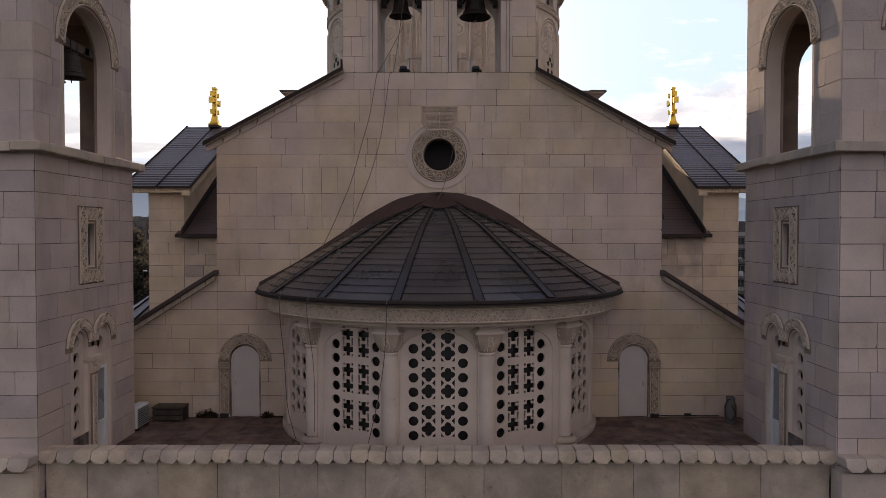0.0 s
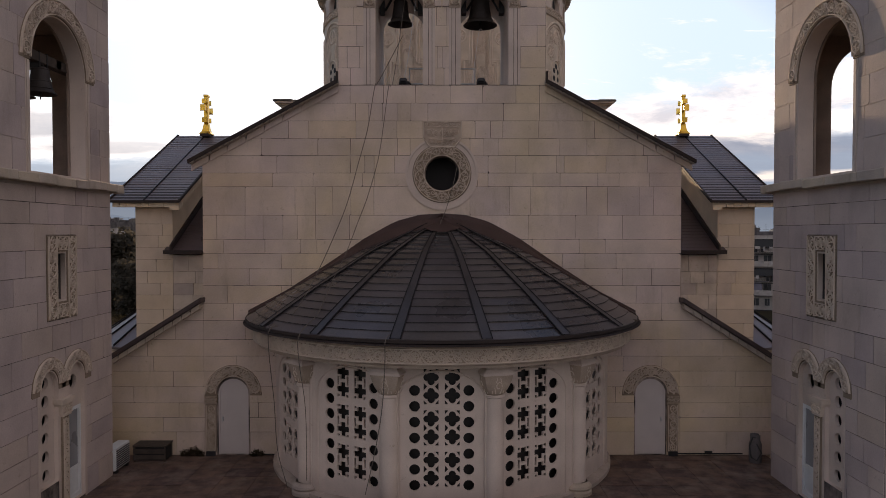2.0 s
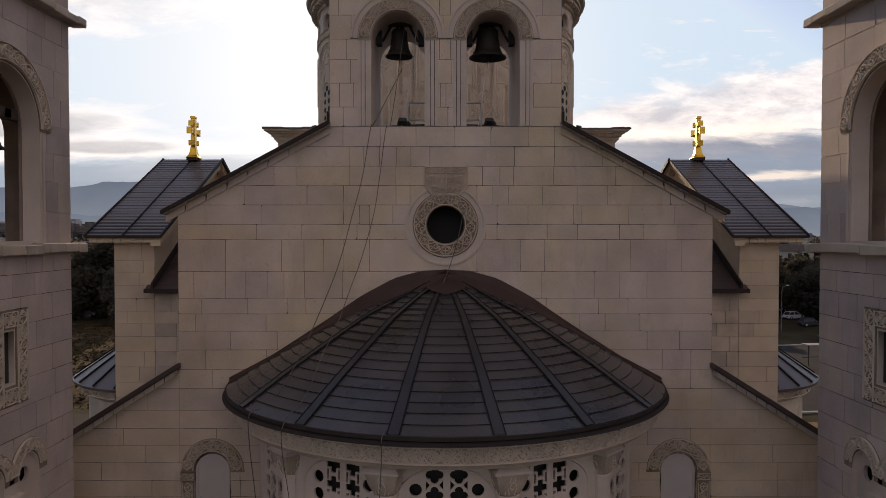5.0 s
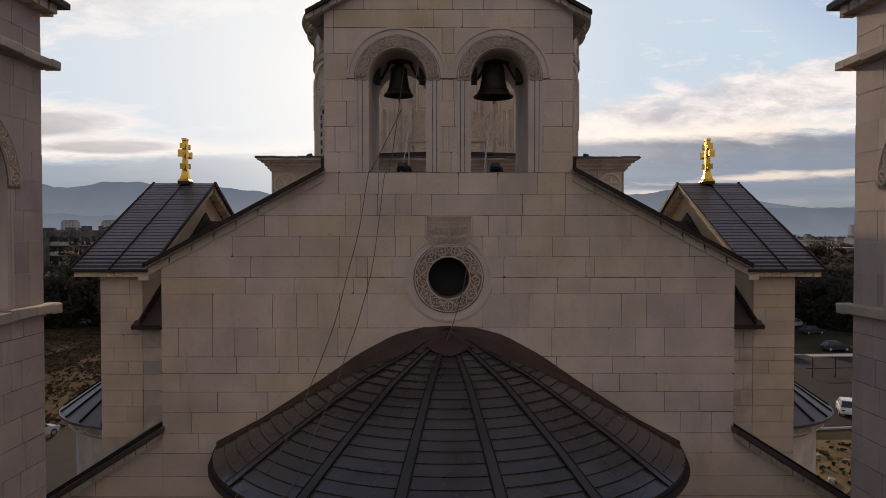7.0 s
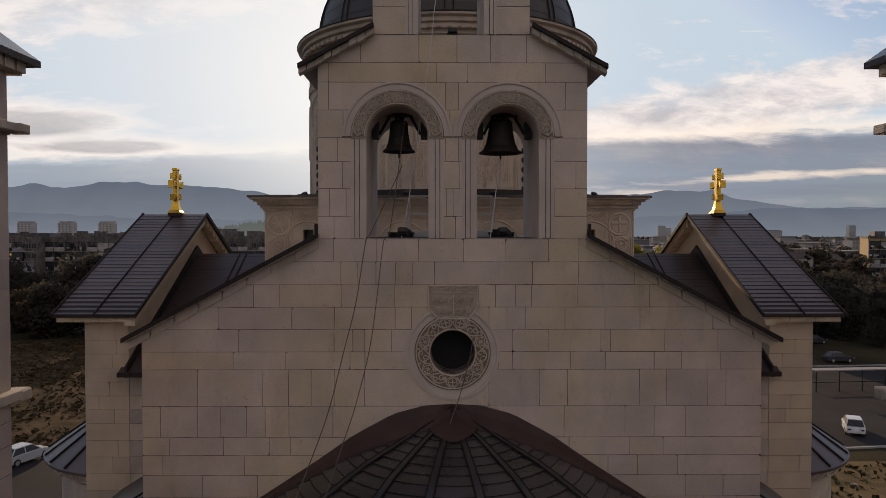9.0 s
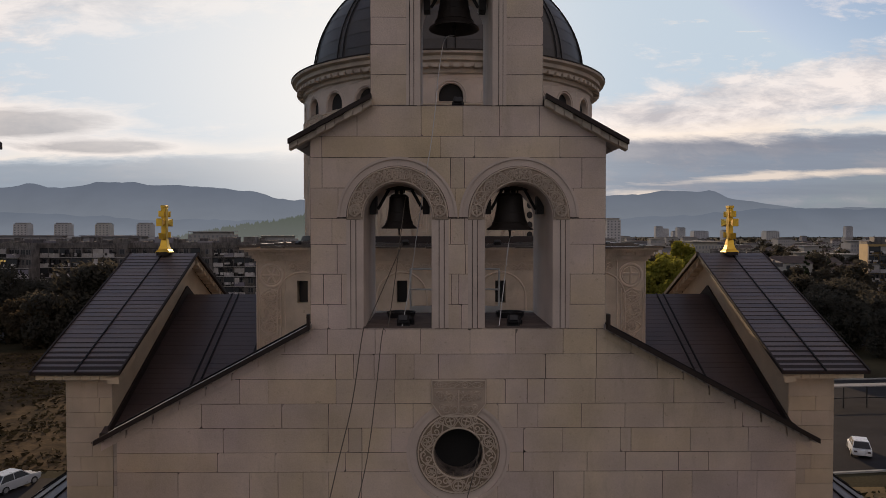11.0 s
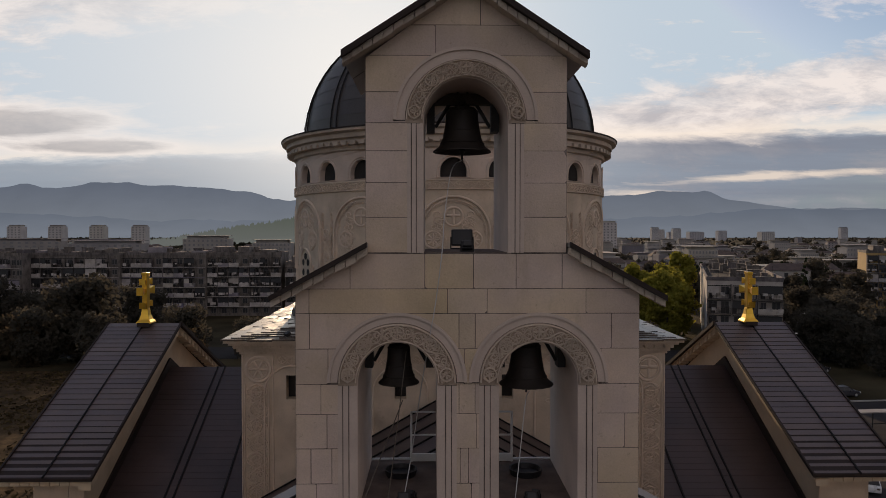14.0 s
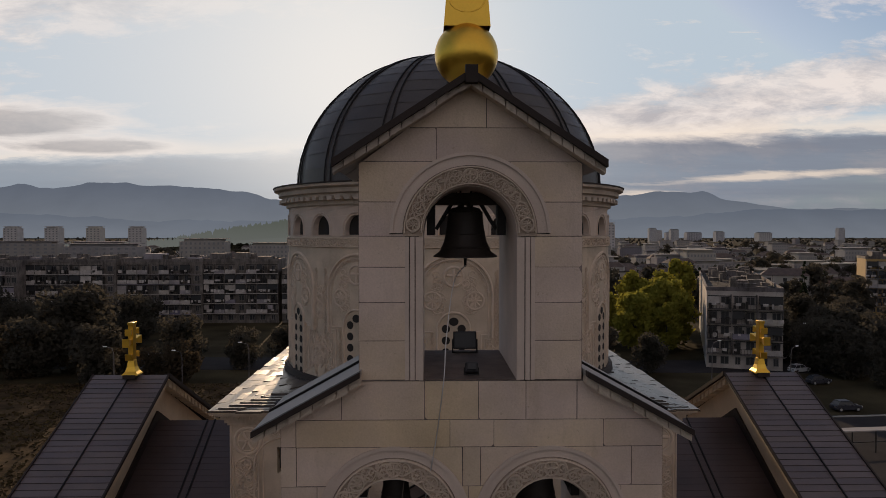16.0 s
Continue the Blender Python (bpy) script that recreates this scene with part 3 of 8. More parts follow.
# ---------------------------------------------------------------- front wall of the nave
NAVE_COURSES = [0.0, 0.65, 1.06, 1.47, 1.92, 2.36, 2.78, 3.24, 3.78, 4.26, 4.75, 5.22, 5.65, 6.04, 6.71, 7.50, 7.88, 8.36, 8.84, 9.32, 9.81, 10.30]
nave_out = [(-6.65, 0), (6.65, 0), (6.65, 8.12), (2.87, 10.22), (2.87, 10.3), (-2.87, 10.3), (-2.87, 10.22), (-6.65, 8.12)]
OCU = (0.0, 7.87)
NAVE_JOINTS = {
    9.81: [-2.54, -1.62, -0.73, 0.23, 1.12, 2.05, 2.7],
    9.32: [-2.39, -2.04, -1.64, -1.22, -0.86, -0.39, 1.71, 2.7],
    8.84: [-2.38, -1.25, 0.92, 1.35, 1.69, 2.68],
    8.36: [-3.44, -2.53, -1.23, -0.88, 0.78, 1.16, 1.56, 2.41, 3.27, 4.02],
    7.88: [-2.54, -2.14, -1.88, -1.31, 1.28, 2.05, 3.18, 3.39],
    7.50: [-2.2, -1.88, -0.95, 0.99, 1.28, 2.53, 3.28, 4.33, 4.92],
    6.71: [-4.08, -3.52, -3.03, -2.53, -1.89, 0.78, 1.87, 2.47, 4.02, 4.6, 5.49, 5.88],
    6.04: [-6.26, -5.47, -4.97, -4.42, -4.02, -3.51, -2.57, 2.4, 3.71, 4.34, 5.02],
    5.65: [-6.07, -4.92, -3.93, -3.48, 2.51, 3.82, 4.55],
    5.22: [-6.23, -4.47, 3.35, 3.98, 4.85],
}
wall_east = thing("wall_east", "cream limestone ashlar gable wall with a round window", "wall", kind="structure")
niche = [arch(s * 5.83, 0.02, 1.72, 0.42) for s in (-1, 1)]
part("wall_core", plate(nave_out, [disc(*OCU, 0.47, 32)] + niche, -0.9, 0.0, FRONT), MORTAR, wall_east)
shield = [(-0.53, 9.32), (-0.53, 8.86), (-0.34, 8.58), (0.36, 8.58), (0.55, 8.86), (0.55, 9.32)]
blocks(wall_east, FRONT, [(-6.65, 0), (6.65, 0), (6.65, 8.12), (2.87, 10.3), (-2.87, 10.3), (-6.65, 8.12)], [disc(*OCU, 1.01, 18), shield[::-1]] + [arch(s * 5.83, 1.68, 1.72, 0.80, 10) for s in (-1, 1)] + [[(s * 5.83 - 0.46, 0), (s * 5.83 + 0.46, 0), (s * 5.83 + 0.46, 1.7), (s * 5.83 - 0.46, 1.7)] for s in (-1, 1)], NAVE_COURSES, (1.0, 2.2), 3, fixed=NAVE_JOINTS)

# round window: carved ring, roll mould, near-black disc set back, shield above
bm = bmesh.new()
ring_sector(bm, *OCU, 0.47, 0.81, 0, 2 * math.pi, -0.25, 0.025, FRONT, 49)
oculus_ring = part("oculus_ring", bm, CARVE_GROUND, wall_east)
bm = bmesh.new()
ring_sector(bm, *OCU, 0.82, 0.95, 0, 2 * math.pi, -0.03, 0.005, FRONT, 49)
ring_sector(bm, *OCU, 0.95, 1.01, 0, 2 * math.pi, -0.03, 0.045, FRONT, 49)
part("roll_mould", bm, SMOOTH, wall_east)
bm = bmesh.new()
f = on_arc(FRONT, *OCU, 0.64, 0.025, math.pi / 2)
scroll_strip(bm, f, 2 * math.pi * 0.64, 0.33, 0.31, 0.04, seed=4, dens=1.15)
part("carving", bm, CARVED, oculus_ring, "carved ring of cross medallions and vine")
# The disc paints the unlit depth of the opening.
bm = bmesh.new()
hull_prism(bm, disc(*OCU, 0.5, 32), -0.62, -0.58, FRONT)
part("window_infill", bm, DARKROOM, wall_east, "near-black disc for the unlit inside of the round window")
bm = bmesh.new()
hull_prism(bm, shield, -0.03, 0.05, FRONT)
crest = part("carved_shield", bm, BELFRY_GROUND, wall_east, "carved stone shield above the round window")
bm = bmesh.new()
f = on_flat(FRONT, -0.47, 9.22, 1, 0, 0.05)
scroll_strip(bm, f, 0.96, 0.16, 0.22, 0.02, seed=9)
f0 = on_flat(FRONT, 0, 0, 1, 0, 0.05)
for a, b in zip(shield, shield[1:] + shield[:1]):
    ridge_line(bm, f0, [(a[0] * 0.97, a[1] + (0.02 if a[1] < 8.7 else -0.02)), (b[0] * 0.97, b[1] + (0.02 if b[1] < 8.7 else -0.02))], 0.025, 0.02)
scroll_strip(bm, on_flat(FRONT, -0.42, 8.98, 1, 0, 0.05), 0.86, 0.26, 0.16, 0.03, med=False, seed=23, border=False, dens=0.8)
scroll_strip(bm, on_flat(FRONT, -0.3, 8.73, 1, 0, 0.05), 0.62, 0.22, 0.16, 0.03, med=False, seed=24, border=False, dens=0.8)
ridge_line(bm, f0, [(0.01, 8.66), (0.01, 9.12)], 0.03, 0.03)
for sx in (-0.38, 0.4):
    medallion(bm, f0, sx, 9.02, 0.06, 1, 0.02)
    medallion(bm, f0, sx * 0.82, 8.78, 0.055, 2, 0.02)
part("carving", bm, CARVED, crest)


# blind doors with carved heads and one carved pilaster each
def side_door(s):
    cx = s * 5.83
    d = thing("door_1" if s < 0 else "door_2", "round-headed white panel door in a carved stone arch", "door", kind="structure")
    bm = bmesh.new()
    hull_prism(bm, arch(cx, 0.03, 1.72, 0.425, 16), -0.10, -0.03, FRONT)
    leaf = part("door_leaf", bm, WHITE, d, "plain white arched leaf")
    bm = bmesh.new()
    ring_sector(bm, cx, 1.72, 0.37, 0.43, 0, math.pi, -0.17, -0.005, FRONT, 18)
    for q in (-1, 1):
        a, b = sorted((cx + q * 0.37, cx + q * 0.43))
        hull_prism(bm, [(a, 0.0), (b, 0.0), (b, 1.72), (a, 1.72)], -0.17, -0.005, FRONT)
    hull_prism(bm, [(cx - 0.42, 0.0), (cx + 0.42, 0.0), (cx + 0.42, 0.05), (cx - 0.42, 0.05)], -0.17, -0.05, FRONT)
    part("door_frame", bm, WHITE, d)
    bm = bmesh.new()
    hull_prism(bm, [(cx + s * 0.30 - 0.015, 0.95), (cx + s * 0.30 + 0.015, 0.95), (cx + s * 0.30 + 0.015, 1.07), (cx + s * 0.30 - 0.015, 1.07)], -0.05, 0.03, FRONT)
    part("handle", bm, GALV, leaf)
    archivolt(d, FRONT, cx, 1.74, 0.46, 0.79, 0, 0.025, foot=0.06, seed=11 if s < 0 else 12)
    px = cx + s * 0.62
    bm = bmesh.new()
    hull_prism(bm, [(px - 0.15, 0.1), (px + 0.15, 0.1), (px + 0.15, 1.45), (px - 0.15, 1.45)], -0.03, 0.04, FRONT)
    hull_prism(bm, [(px - 0.17, 1.47), (px + 0.19, 1.47), (px + 0.19, 1.68), (px - 0.17, 1.68)], -0.03, 0.06, FRONT)
    pil = part("pilaster", bm, CARVE_GROUND, d)
    bm = bmesh.new()
    scroll_strip(bm, on_flat(FRONT, px, 0.12, 0, 1, 0.04), 1.3, 0.27, 0.2, 0.025, seed=2)
    scroll_strip(bm, on_flat(FRONT, px - 0.16, 1.575, 1, 0, 0.06), 0.34, 0.17, 0.17, 0.02, med=False, seed=3)
    part("carving", bm, CARVED, pil)
    bm = bmesh.new()
    box(bm, px - 0.12, px + 0.12, -0.12, -0.02, 0.0, 0.12)
    part("cable_box", bm, BLACK, d)


side_door(-1)
side_door(1)

# aisle front walls, in one plane with the nave
for s in (-1, 1):
    wl = thing("wall_north_aisle" if s < 0 else "wall_south_aisle", "cream limestone aisle wall under a sloping roof edge", "wall", kind="structure")
    outl = [(6.66, 0), (9.4, 0), (9.4, 2.52), (6.66, 4.22)]
    outl = [(s * u, v) for u, v in outl][::s]
    part("wall_core", plate(outl, [], -0.8, 0.0, FRONT), MORTAR, wl)
    face_out = [(s * u, v) for u, v in ((6.642, 0), (9.4, 0), (9.4, 2.52), (6.642, 4.23))][::s]
    blocks(wl, FRONT, face_out, [], NAVE_COURSES[:12], (1.1, 2.4), 20 + s)


# ---------------------------------------------------------------- stepped bell gable
def verge(name, xi, zi, xo, zo, y0, y1, parent=None, corb=0.13, n=7, thick=0.13, flat=False):
    """One sloping roof edge: stone corbels or a flat band below, dark edge board, two runs of zinc sheet on top."""
    e = thing(name, "sloping gable coping with dark edge and zinc sheet", "coping", group="gable copings", kind="structure")
    d = Vector((xo - xi, 0, zo - zi))
    bm = bmesh.new()
    slab(bm, (xi, y0, zi), (xo, y0, zo), (xo, y0 + 0.14, zo), (xi, y0 + 0.14, zi), thick)
    part("edge_board", bm, EDGE, e)
    ym = y0 + 0.14 + (y1 - y0 - 0.14) * 0.5
    for k, (ya, yb) in enumerate(((y0 + 0.14, ym - 0.03), (ym + 0.03, y1))):
        bm = bmesh.new()
        slab(bm, (xi, ya, zi - 0.012), (xo, ya, zo - 0.012), (xo, yb, zo - 0.012), (xi, yb, zi - 0.012), thick * 0.8)
        part("zinc_sheet", bm, SHEET, e)
    bm = bmesh.new()
    slab(bm, (xi, ym - 0.03, zi + 0.03), (xo, ym - 0.03, zo + 0.03), (xo, ym + 0.03, zo + 0.03), (xi, ym + 0.03, zi + 0.03), thick * 1.1)
    part("standing_seam", bm, SEAM, e)
    # stone corbel course
    bm = bmesh.new()
    krng = random.Random(n)
    for k in range(n):
        a, b = (k + 0.04) / n, (k + 0.96) / n
        pa, pb = Vector((xi, 0, zi)) + d * a, Vector((xi, 0, zi)) + d * b
        dep, low = y0 + 0.1 + krng.uniform(-0.025, 0.03), corb * krng.uniform(0.85, 1.2)
        if flat:
            dep, low = krng.uniform(-0.075, -0.05), corb * krng.uniform(0.94, 1.06)
        slab(bm, (pa.x, dep, pa.z - thick), (pb.x, dep, pb.z - thick), (pb.x, 0.0, pb.z - thick), (pa.x, 0.0, pa.z - thick), low)
    z0 = thick + 0.02
    if not flat:
        slab(bm, (xi, y0 + 0.2, zi - z0), (xo, y0 + 0.2, zo - z0), (xo, 0.0, zo - z0), (xi, 0.0, zi - z0), corb - 0.03)
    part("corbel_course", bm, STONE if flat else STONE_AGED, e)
    if flat:
        bm = bmesh.new()
        for k in range(26):
            pa, pb = Vector((xi, 0, zi - thick)) + d * (k / 26), Vector((xi, 0, zi - thick)) + d * ((k + 0.8) / 26)
            slab(bm, (pa.x, y0 + 0.07, pa.z), (pb.x, y0 + 0.07, pb.z), (pb.x, 0.0, pb.z), (pa.x, 0.0, pa.z), 0.03)
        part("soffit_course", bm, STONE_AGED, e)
        bm = bmesh.new()
        box(bm, min(xi, xi + 0.05 * d.x / abs(d.x)), max(xi, xi + 0.05 * d.x / abs(d.x)), y0 - 0.01, y0 + 0.14, zi - 0.04, zi + 0.2)
        part("board_end", bm, EDGE, e)
    return e


def arched_tier(name, label, x0, x1, z0, ztop, shoulders, arches, courses, seed, depth, lengths=(0.55, 1.25), joints=None):
    w = thing(name, label, "wall", kind="structure")
    outl = [(x0, z0), (x1, z0)] + shoulders
    part("wall_core", plate(outl, [arch(c, sill, spr, r) for c, sill, spr, r, *_ in arches], -depth, 0.0, FRONT), SMOOTH, w)
    part("mortar_bed", plate(outl, [arch(c, sill - 0.1 if sill - z0 > 0.1 else sill, spr, r + 0.06) for c, sill, spr, r, *_ in arches], -0.02, 0.003, FRONT), TMORTAR, w)
    holes = []
    for c, sill, spr, r, r1, r2, jw in arches:
        holes.append(arch(c, spr - 0.02, spr, r2, 12))
        holes.append([(c - r - jw, sill), (c + r + jw, sill), (c + r + jw, spr), (c - r - jw, spr)])
    blocks(w, FRONT, outl, holes, courses, lengths, seed, fixed=joints)
    for k, (c, sill, spr, r, r1, r2, jw) in enumerate(arches):
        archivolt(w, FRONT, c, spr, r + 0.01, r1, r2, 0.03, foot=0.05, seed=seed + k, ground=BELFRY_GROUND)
        for q in (-1, 1):
            bm = bmesh.new()
            for i, (a, b, h) in enumerate(((0.0, 0.42, 0.012), (0.46, 0.72, 0.03), (0.76, 1.0, 0.016))):
                a, b = sorted((c + q * (r + jw * a + 0.004), c + q * (r + jw * b)))
                hull_prism(bm, [(a, sill + 0.01), (b, sill + 0.01), (b, spr - 0.06), (a, spr - 0.06)], -0.03, h, FRONT)
            part("jamb_mould", bm, SMOOTH, w)
    return w


T1_JOINTS = {
    14.04: [-1.96, -0.72, 0.09, 0.8, 1.57], 13.63: [-2.64, -0.34, 0.32, 1.97], 13.04: [-2.64, -0.15, 0.12, 2.4], 12.45: [-2.33, -0.06, 2.24],
    11.95: [-2.45, -0.15, 0.12, 2.14], 11.37: [-2.35, -0.23, 0.14, 2.63], 10.78: [-2.62, -2.27, -0.13, 0.01, 2.18], 10.30: [-2.53, -0.23, 0.06, 2.15],
}
T1 = [10.30, 10.78, 11.37, 11.95, 12.45, 13.04, 13.63, 14.04, 14.64]
tier1 = arched_tier("wall_bell_gable_lower", "limestone bell gable with two carved arches", -2.87, 2.87, 10.305, 14.6,
                    [(2.87, 13.95), (1.68, 14.62), (-1.68, 14.62), (-2.87, 13.95)],
                    [(s * 1.18, 10.31, 12.48, 0.66, 0.985, 1.165, 0.33) for s in (-1, 1)], T1, 31, 2.7, (0.9, 1.6), T1_JOINTS)
T2 = [14.64, 15.23, 15.80, 16.33, 16.79, 17.3, 17.9, 18.4, 19.0]
tier2 = arched_tier("wall_bell_gable_upper", "limestone bell gable top with one carved arch", -1.70, 1.64, 14.625, 19.0,
                    [(1.64, 17.86), (-0.03, 19.06), (-1.70, 17.86)],
                    [(-0.04, 14.63, 16.84, 0.70, 1.0, 1.2, 0.27)], T2, 37, 2.65, (1.3, 2.4))
for s in (-1, 1):
    verge("nave_coping", s * 2.84, 10.42, s * 6.95, 8.22, -0.34, 1.45, n=8, corb=0.19, thick=0.10, flat=True)
    verge("bell_gable_coping", s * 1.66, 14.82, s * 3.24, 13.95, -0.32, 1.95, n=9, corb=0.12, thick=0.09)
    verge("top_gable_coping", -0.04 + s * 0.0, 19.20, -0.06 + s * 2.0, 17.90, -0.36, 2.9, n=12, corb=0.10, thick=0.11)
bm = bmesh.new()
box(bm, -0.13, 0.05, -0.39, -0.2, 19.0, 19.25)
part("ridge_end_cap", bm, EDGE, None, "dark metal ridge end on the top gable", "ridge cap", kind="structure")
for s in (-1, 1):
    bm = bmesh.new()
    box(bm, min(s * 0.52, s * 1.83), max(s * 0.52, s * 1.83), 0.02, 2.66, 10.295, 10.325)
    part("floor_bell_bay", bm, FELT, None, "dark weathered felt floor of a bell opening", "floor", kind="structure")
bm = bmesh.new()
box(bm, -0.735, 0.655, 0.02, 2.62, 14.615, 14.645)
part("floor_bell_bay", bm, FELT, None, "dark weathered felt floor of the top bell opening", "floor", kind="structure")

# ---------------------------------------------------------------- nave and aisle roofs behind the gable
nave_roof = thing("roof_nave", "dark pitched nave roof behind the gable", "roof", kind="structure")
for s in (-1, 1):
    bm = bmesh.new()
    slab(bm, (0, 0.9, 10.0), (0, 10.4, 10.0), (s * 7.0, 10.4, 6.1), (s * 7.0, 0.9, 6.1), 0.15)
    part("roof_slope", bm, BROWN, nave_roof)
    for y in np.arange(1.6, 10, 1.2):
        bm = bmesh.new()
        slab(bm, (s * 0.05, y, 10.02), (s * 0.05, y + 0.05, 10.02), (s * 7.0, y + 0.05, 6.15), (s * 7.0, y, 6.15), 0.05)
        part("standing_seam", bm, SEAM, nave_roof)
    bm = bmesh.new()
    box(bm, min(s * 6.0, s * 6.6), max(s * 6.0, s * 6.6), 0.9, 10.4, 0, 6.1)
    part("wall_nave_side", bm, STONE, None, "limestone side wall of the nave", "wall", kind="structure")
    ar = thing("roof_aisle", "dark lean-to aisle roof with standing seams", "roof", kind="structure")
    bm = bmesh.new()
    slab(bm, (s * 6.6, -0.3, 4.42), (s * 11.6, -0.3, 1.28), (s * 11.6, 10.0, 1.28), (s * 6.6, 10.0, 4.42), 0.12)
    part("roof_slope", bm, BROWN, ar)
    for y0, mat, dy, dz in ((-0.42, BROWN, 0.12, 0.03), (0.3, SEAM, 0.05, 0.06), (0.75, SEAM, 0.05, 0.06), (1.6, SEAM, 0.05, 0.06), (2.8, SEAM, 0.05, 0.06), (4.0, SEAM, 0.05, 0.06)):
        bm = bmesh.new()
        slab(bm, (s * 6.6, y0, 4.42 + dz), (s * 11.6, y0, 1.28 + dz), (s * 11.6, y0 + dy, 1.28 + dz), (s * 6.6, y0 + dy, 4.42 + dz), 0.12)
        part("edge_board" if mat is BROWN else "standing_seam", bm, mat, ar)
    for y0, y1 in ((-0.28, 0.28), (0.37, 0.73)):
        bm = bmesh.new()
        slab(bm, (s * 6.6, y0, 4.435), (s * 11.6, y0, 1.295), (s * 11.6, y1, 1.295), (s * 6.6, y1, 4.435), 0.01)
        part("roof_sheet", bm, BROWN, ar)
    bm = bmesh.new()
    for k in range(11):
        a, b = 6.66 + k * 0.25 + 0.01, 6.66 + (k + 1) * 0.25 - 0.01
        za, zb = 4.33 - (a - 6.6) * 0.628, 4.33 - (b - 6.6) * 0.628
        slab(bm, (s * a, -0.28, za), (s * b, -0.28, zb), (s * b, 0, zb), (s * a, 0, za), 0.16)
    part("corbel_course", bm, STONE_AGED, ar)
    bm = bmesh.new()
    box(bm, min(s * 10.8, s * 11.4), max(s * 10.8, s * 11.4), -1.6, 10.0, GROUND, 1.4)
    part("wall_aisle_side", bm, STONE, None, "limestone side wall of the aisle", "wall", kind="structure")

# ---------------------------------------------------------------- transepts
YT = 10.08


def slate_roof(parent, x0, x1, y0, z0, y1, z1, rows, thick=0.05, batten=None, mat=SLATE):
    """Overlapping slate courses between an eave (y0, z0) and a ridge (y1, z1)."""
    cols = [x0, x1] if batten is None else [x0, batten, x1]
    for i in range(rows):
        a, b = i / rows, (i + 1.12) / rows
        ya, za, yb, zb = y0 + (y1 - y0) * a, z0 + (z1 - z0) * a, y0 + (y1 - y0) * min(b, 1), z0 + (z1 - z0) * min(b, 1)
        for xa, xb in zip(cols, cols[1:]):
            bm = bmesh.new()
            slab(bm, (xa, ya, za + 0.02), (xb, ya, za + 0.02), (xb, yb, zb), (xa, yb, zb), 0.014)
            part("slate_course", bm, mat, parent)
        # Near-black strip paints the shadow line under the lap.
        bm = bmesh.new()
        box(bm, x0, x1, ya - 0.003, ya + 0.003, za + 0.0, za + 0.012)
        part("lap_shadow", bm, SEAM, parent)


def gilded_cross(at, h, name="roof_cross"):
    """Three flared bars that run fore and aft, on a square shaft with a flared foot."""
    c = thing(name, "gilded three-barred metal cross on a flared foot", "cross", group="gilded crosses", at=at)
    k = h / 2.2
    bm = bmesh.new()
    prof = [(0.32, 0.0), (0.31, 0.05), (0.22, 0.16), (0.165, 0.34), (0.135, 0.56), (0.125, 0.62)]
    rings = []
    for r, z in prof:
        rings.append([bm.verts.new((sx * r * k, sy * r * k, z * k)) for sx, sy in ((-1, -1), (1, -1), (1, 1), (-1, 1))])
    for p, q in zip(rings, rings[1:]):
        for i in range(4):
            bm.faces.new((p[i], p[(i + 1) % 4], q[(i + 1) % 4], q[i]))
    bm.faces.new(rings[-1])
    bmesh.ops.bevel(bm, geom=bm.edges[:], offset=0.008, segments=1, affect="EDGES")
    part("flared_foot", bm, GOLD, c)
    bm = bmesh.new()
    box(bm, -0.105 * k, 0.105 * k, -0.16 * k, 0.16 * k, 0.60 * k, 2.08 * k)
    bmesh.ops.bevel(bm, geom=bm.edges[:], offset=0.014 * k, segments=1, affect="EDGES")
    part("shaft", bm, GOLD, c)
    bm = bmesh.new()
    box(bm, -0.12 * k, 0.12 * k, -0.19 * k, 0.19 * k, 2.08 * k, 2.2 * k)
    bmesh.ops.bevel(bm, geom=bm.edges[:], offset=0.014 * k, segments=1, affect="EDGES")
    part("shaft_head", bm, GOLD, c)
    for z, w, hh, tilt in ((1.80, 0.40, 0.13, 0), (1.40, 0.66, 0.165, 0), (0.80, 0.40, 0.13, 4)):
        bm = bmesh.new()
        m = Matrix.Translation((0, 0, z * k)) @ Matrix.Rotation(radians(tilt), 4, "X")
        a = [bm.verts.new(m @ Vector((x * g * 0.13 * k, y * w * k, q * g * hh * k))) for y, g in ((-1, 1.1), (-0.86, 0.98), (-0.45, 0.55), (0.45, 0.55), (0.86, 0.98), (1, 1.1)) for x, q in ((-1, -1), (1, -1), (1, 1), (-1, 1))]
        rings = [a[i:i + 4] for i in range(0, 24, 4)]
        for p, q in zip(rings, rings[1:]):
            for i in range(4):
                bm.faces.new((p[i], p[(i + 1) % 4], q[(i + 1) % 4], q[i]))
        bm.faces.new(rings[0][::-1])
        bm.faces.new(rings[-1])
        bmesh.ops.recalc_face_normals(bm, faces=bm.faces[:])
        bmesh.ops.bevel(bm, geom=bm.edges[:], offset=0.014 * k, segments=1, affect="EDGES")
        part("cross_bar", bm, GOLD, c)
    return c


